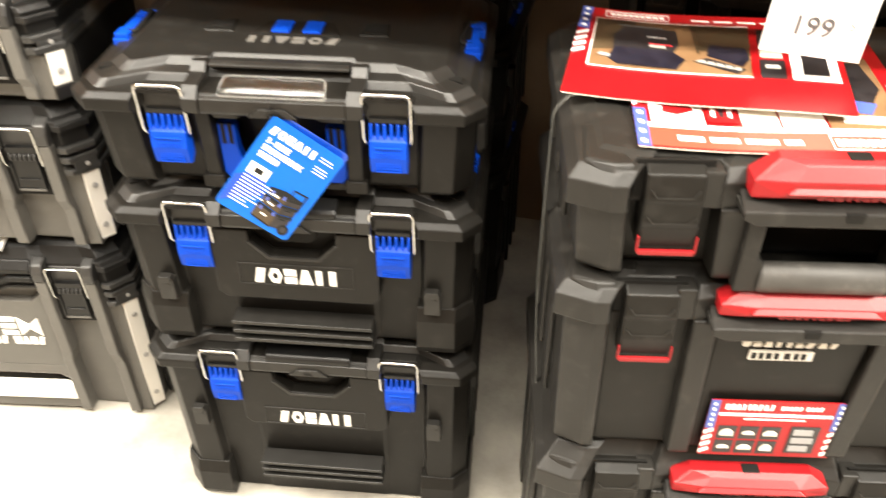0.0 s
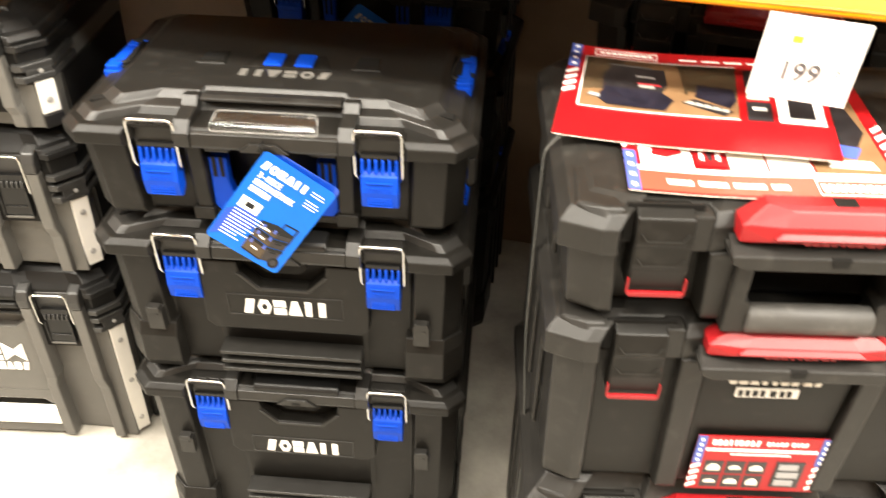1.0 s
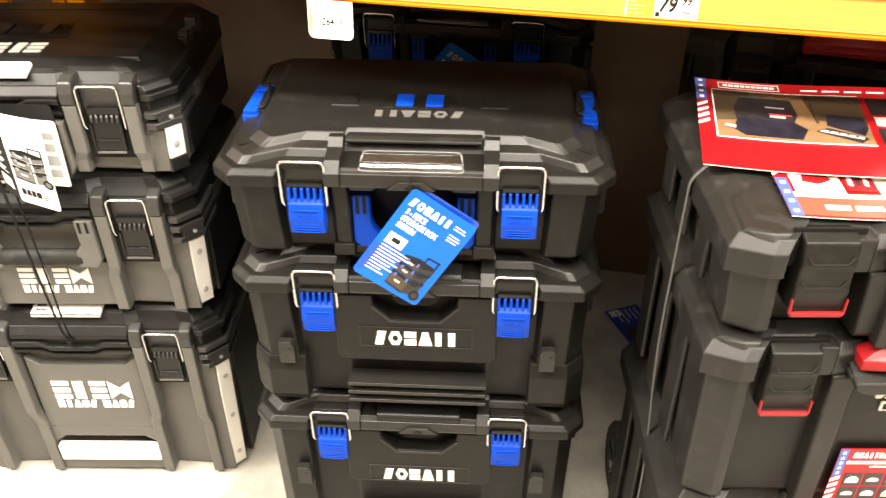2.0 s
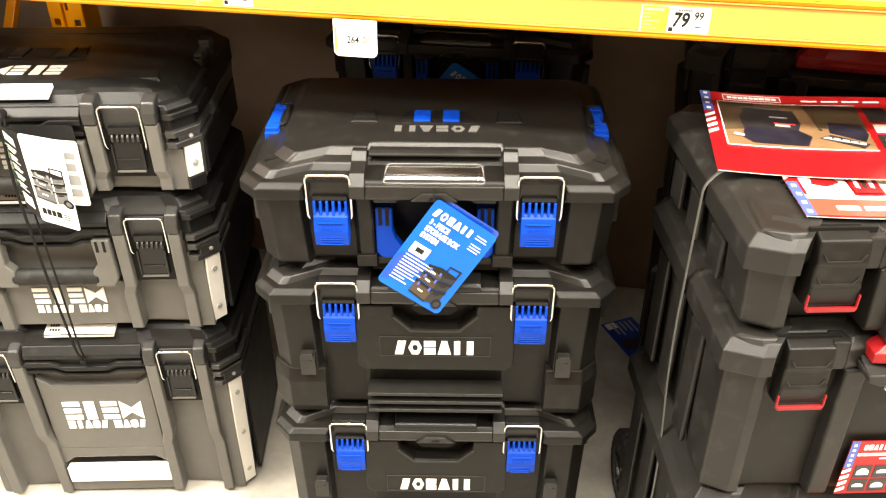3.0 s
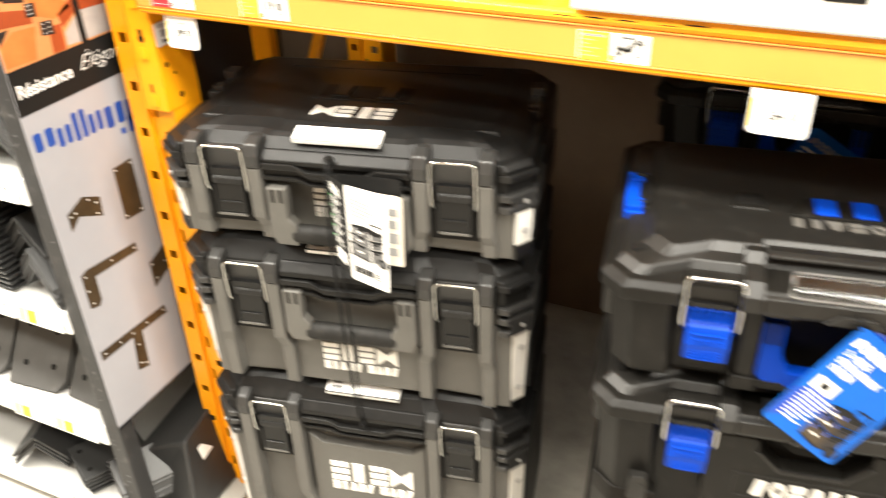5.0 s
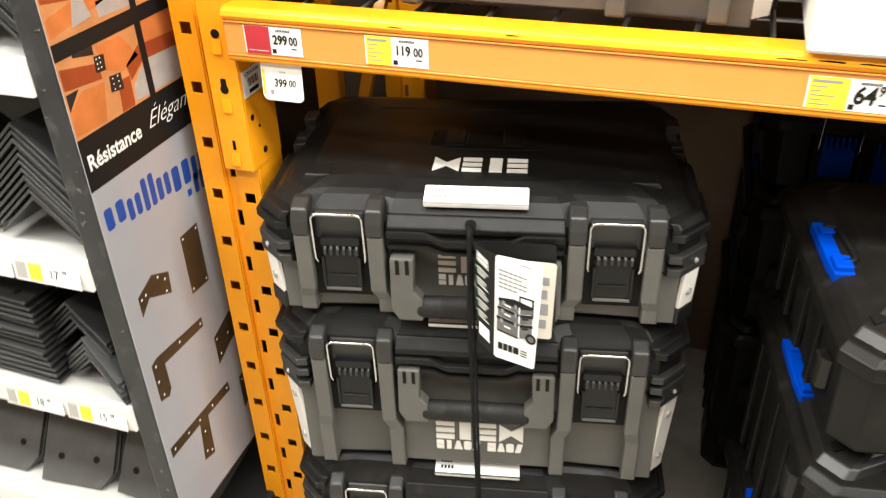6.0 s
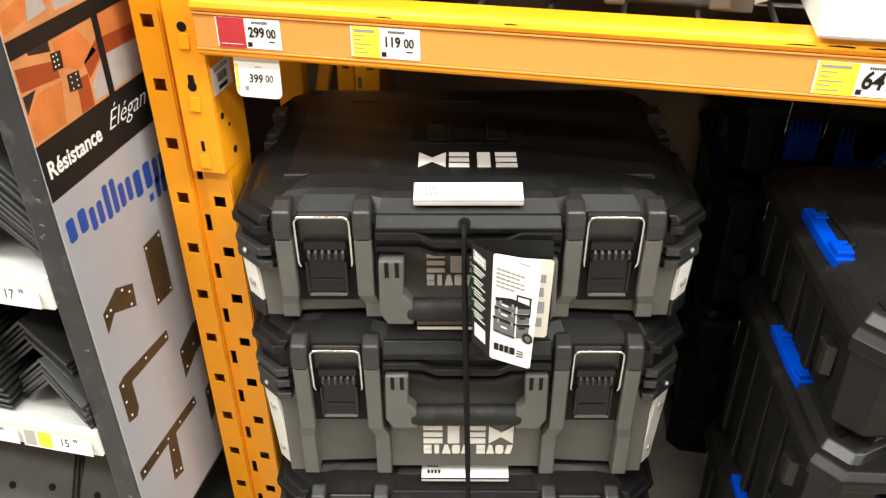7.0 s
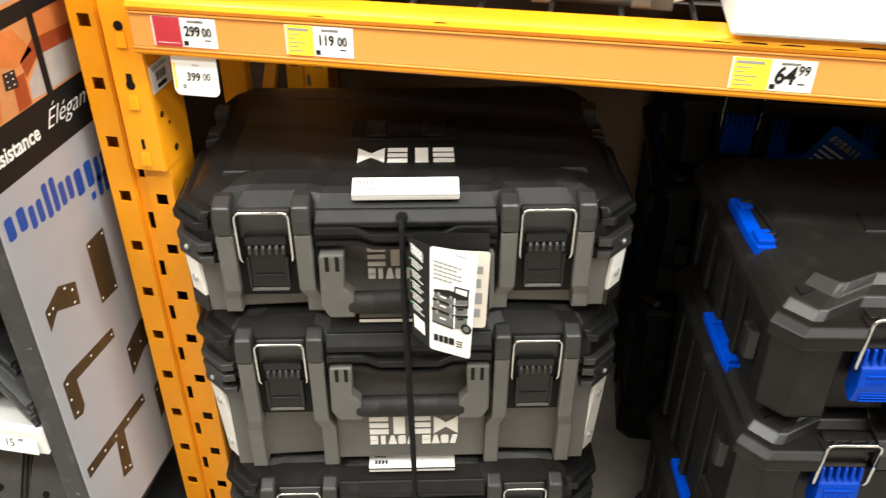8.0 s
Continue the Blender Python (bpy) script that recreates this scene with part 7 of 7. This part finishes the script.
part("sticker", block(bmesh.new(), -0.02, 0.02, -0.016, 0.016, 0, 0.0008), PAPER, heap, "small white sticker", m=st)
sill = thing("base_shelf", pose(-1.57, 1.35, FLOOR), "pale painted steel base shelf of the display", "shelf")
part("tray", block(bmesh.new(), -0.03, 0.14, -0.37, 0.40, 0.0, 0.028), LOGO_DULL, sill, bevel=0.003)


def shelf(z, label):
    s = thing("display_shelf", pose(-2.1, 1.0, z), label, "shelf", "display shelves")
    part("board", block(bmesh.new(), -0.9, 0.508, 0.004, 0.72, -0.030, -0.004), SHELF_WHITE, s, bevel=0.002)
    part("price_rail", loft(bmesh.new(), [[(x, 0.0035, -0.048), (x, -0.004, -0.048), (x, -0.010, 0.000), (x, 0.0035, 0.0)] for x in (-0.9, 0.512)]), WHITE, s, "white plastic price rail", bevel=0.001)
    return s


RAILS = (0.845, 0.582, 0.308, 0.060)
RAIL_FACE = Matrix.Rotation(radians(83), 4, "X")
for n, z in enumerate(RAILS):
    shelf(z, "white steel display shelf with a price rail")
shelf(1.127, "white steel display shelf with a price rail")


def rail_price(x, z, whole, cents, tint=True):
    lab = thing("rail_label", Matrix.Translation((x, 0.9915, z - 0.024)) @ RAIL_FACE, "white price ticket with a yellow patch on a shelf rail", "price label", "shelf rail labels")
    part("paper", block(bmesh.new(), -0.055, 0.055, -0.019, 0.019, 0.0, 0.0006), PAPER, lab)
    part("yellow_patch", block(bmesh.new(), -0.030, -0.008, -0.016, 0.016, 0.0007, 0.0010), YELLOW, lab)
    part("grey_patch", block(bmesh.new(), -0.052, -0.034, -0.016, 0.016, 0.0007, 0.0010), LOGO_DULL, lab)
    if whole:
        writing("price_figure", whole, 0.020, INK, lab, pose(0.004, -0.009, 0.0009), squeeze=0.8)
        writing("price_cents", cents, 0.010, INK, lab, pose(0.026, 0.000, 0.0009), squeeze=0.8)


rail_price(-1.655, RAILS[0], "17", "99")
rail_price(-1.652, RAILS[1], "15", "99")
rail_price(-1.770, RAILS[1], "18", "99")
rail_price(-1.660, RAILS[2], "", "")
rail_price(-1.775, RAILS[2], "", "")
rail_price(-1.770, RAILS[0], "", "")
rail_price(-1.700, RAILS[3], "", "")


def angle_bracket(x, y, z, leg, depth, half_angle, turn, thick=0.0045):
    """One bent steel angle, apex up, with bolt holes shown as recessed dark dots; lies along y."""
    b = thing("angle_bracket", pose(x, y, z, 0, 0, turn), "black coated steel angle bracket in a nested stack", "bracket", "stacked angle brackets")
    c, s = math.cos(radians(half_angle)), math.sin(radians(half_angle))
    t = thick / c
    pts = [(-leg * c, -leg * s), (0, 0), (leg * c, -leg * s), (leg * c, -leg * s + t), (0, t), (-leg * c, -leg * s + t)]
    part("angle", front_shape(bmesh.new(), pts, 0, depth), BRACKET, b, bevel=0.001)
    return b


def nested(x, y, z, count, pitch, leg, depth, half_angle, turn, drift=0.0):
    for k in range(count):
        w = random.uniform(-1, 1)
        angle_bracket(x + drift * k + 0.002 * w, y + 0.003 * random.uniform(-1, 1), z + pitch * k, leg, depth, half_angle, turn + 1.5 * w)


def flat_plates(x, y, z, count, w, d, turn, pitch=0.0105):
    for k in range(count):
        j = random.uniform(-1, 1)
        p = thing("steel_plate", pose(x + 0.003 * j, y + 0.004 * random.uniform(-1, 1), z + pitch * k, 0, 0, turn + 1.6 * j), "black coated flat steel plate in a stack", "plate", "stacked steel plates")
        part("plate", block(bmesh.new(), -w / 2, w / 2, 0, d, 0, 0.005), BRACKET, p, bevel=0.001)
        # unpierced: dark discs paint the shade of two holes
        for f in (-0.28, 0.28):
            part("hole", disc(bmesh.new(), (f * w, 0.018, 0.0049), (0, 0, 1), 0.006, 0.0006, 12), SHADOW_BLACK, p)


# upper shelves
nested(-1.668, 1.015, 1.127 + 0.075, 9, 0.0105, 0.105, 0.12, 40, -5)
nested(-1.850, 1.02, 1.127 + 0.075, 7, 0.0105, 0.105, 0.12, 40, 3)
nested(-1.665, 1.015, RAILS[0] + 0.075, 11, 0.0105, 0.105, 0.12, 40, -6)
nested(-1.845, 1.02, RAILS[0] + 0.075, 9, 0.0105, 0.105, 0.12, 40, 4)
nested(-1.655, 1.012, RAILS[1] + 0.062, 6, 0.0080, 0.088, 0.14, 42, -16)
nested(-1.675, 1.03, RAILS[1] + 0.112, 6, 0.0080, 0.088, 0.14, 42, -10, -0.002)
flat_plates(-1.800, 1.012, RAILS[1] + 0.001, 14, 0.14, 0.12, -3, 0.012)
flat_plates(-1.960, 1.015, RAILS[1] + 0.001, 14, 0.14, 0.12, 2, 0.012)


def leaning_plate(x, y, z, w, h, lean, turn):
    p = thing("steel_plate", pose(x, y, z, -lean, 0, turn), "grey-black coated steel plate with bolt holes leaning on a shelf", "plate", "leaning steel plates")
    part("plate", front_shape(bmesh.new(), [(-w / 2, 0), (w / 2 - 0.02, 0), (w / 2, 0.03), (w / 2, h), (-w / 2, h)], 0, 0.005), PLATE, p, bevel=0.001)
    # holes drawn as flat discs in shade-dark colour
    for fx, fz in ((-0.28, 0.75), (0.22, 0.72), (-0.25, 0.28), (0.25, 0.30)):
        part("hole", disc(bmesh.new(), (fx * w, 0.0006, fz * h), (0, -1, 0), 0.0065, 0.0012, 12), SHADOW_BLACK, p)


for k in range(4):
    leaning_plate(-1.655 + 0.004 * k, 1.035 + 0.008 * k, RAILS[2] + 0.001, 0.13, 0.17, 32, -4 - 1.5 * k)
    leaning_plate(-1.800 + 0.004 * k, 1.030 + 0.008 * k, RAILS[2] + 0.001, 0.14, 0.17, 34, 5 + 1.2 * k)
    leaning_plate(-1.960 + 0.004 * k, 1.030 + 0.008 * k, RAILS[2] + 0.001, 0.14, 0.17, 34, 2 + 1.2 * k)
nested(-1.640, 1.02, RAILS[3] + 0.055, 7, 0.008, 0.075, 0.12, 40, -30)
flat_plates(-1.760, 1.03, RAILS[3] + 0.001, 5, 0.12, 0.14, -28)
nested(-1.860, 1.02, RAILS[3] + 0.065, 4, 0.009, 0.085, 0.12, 42, 20)
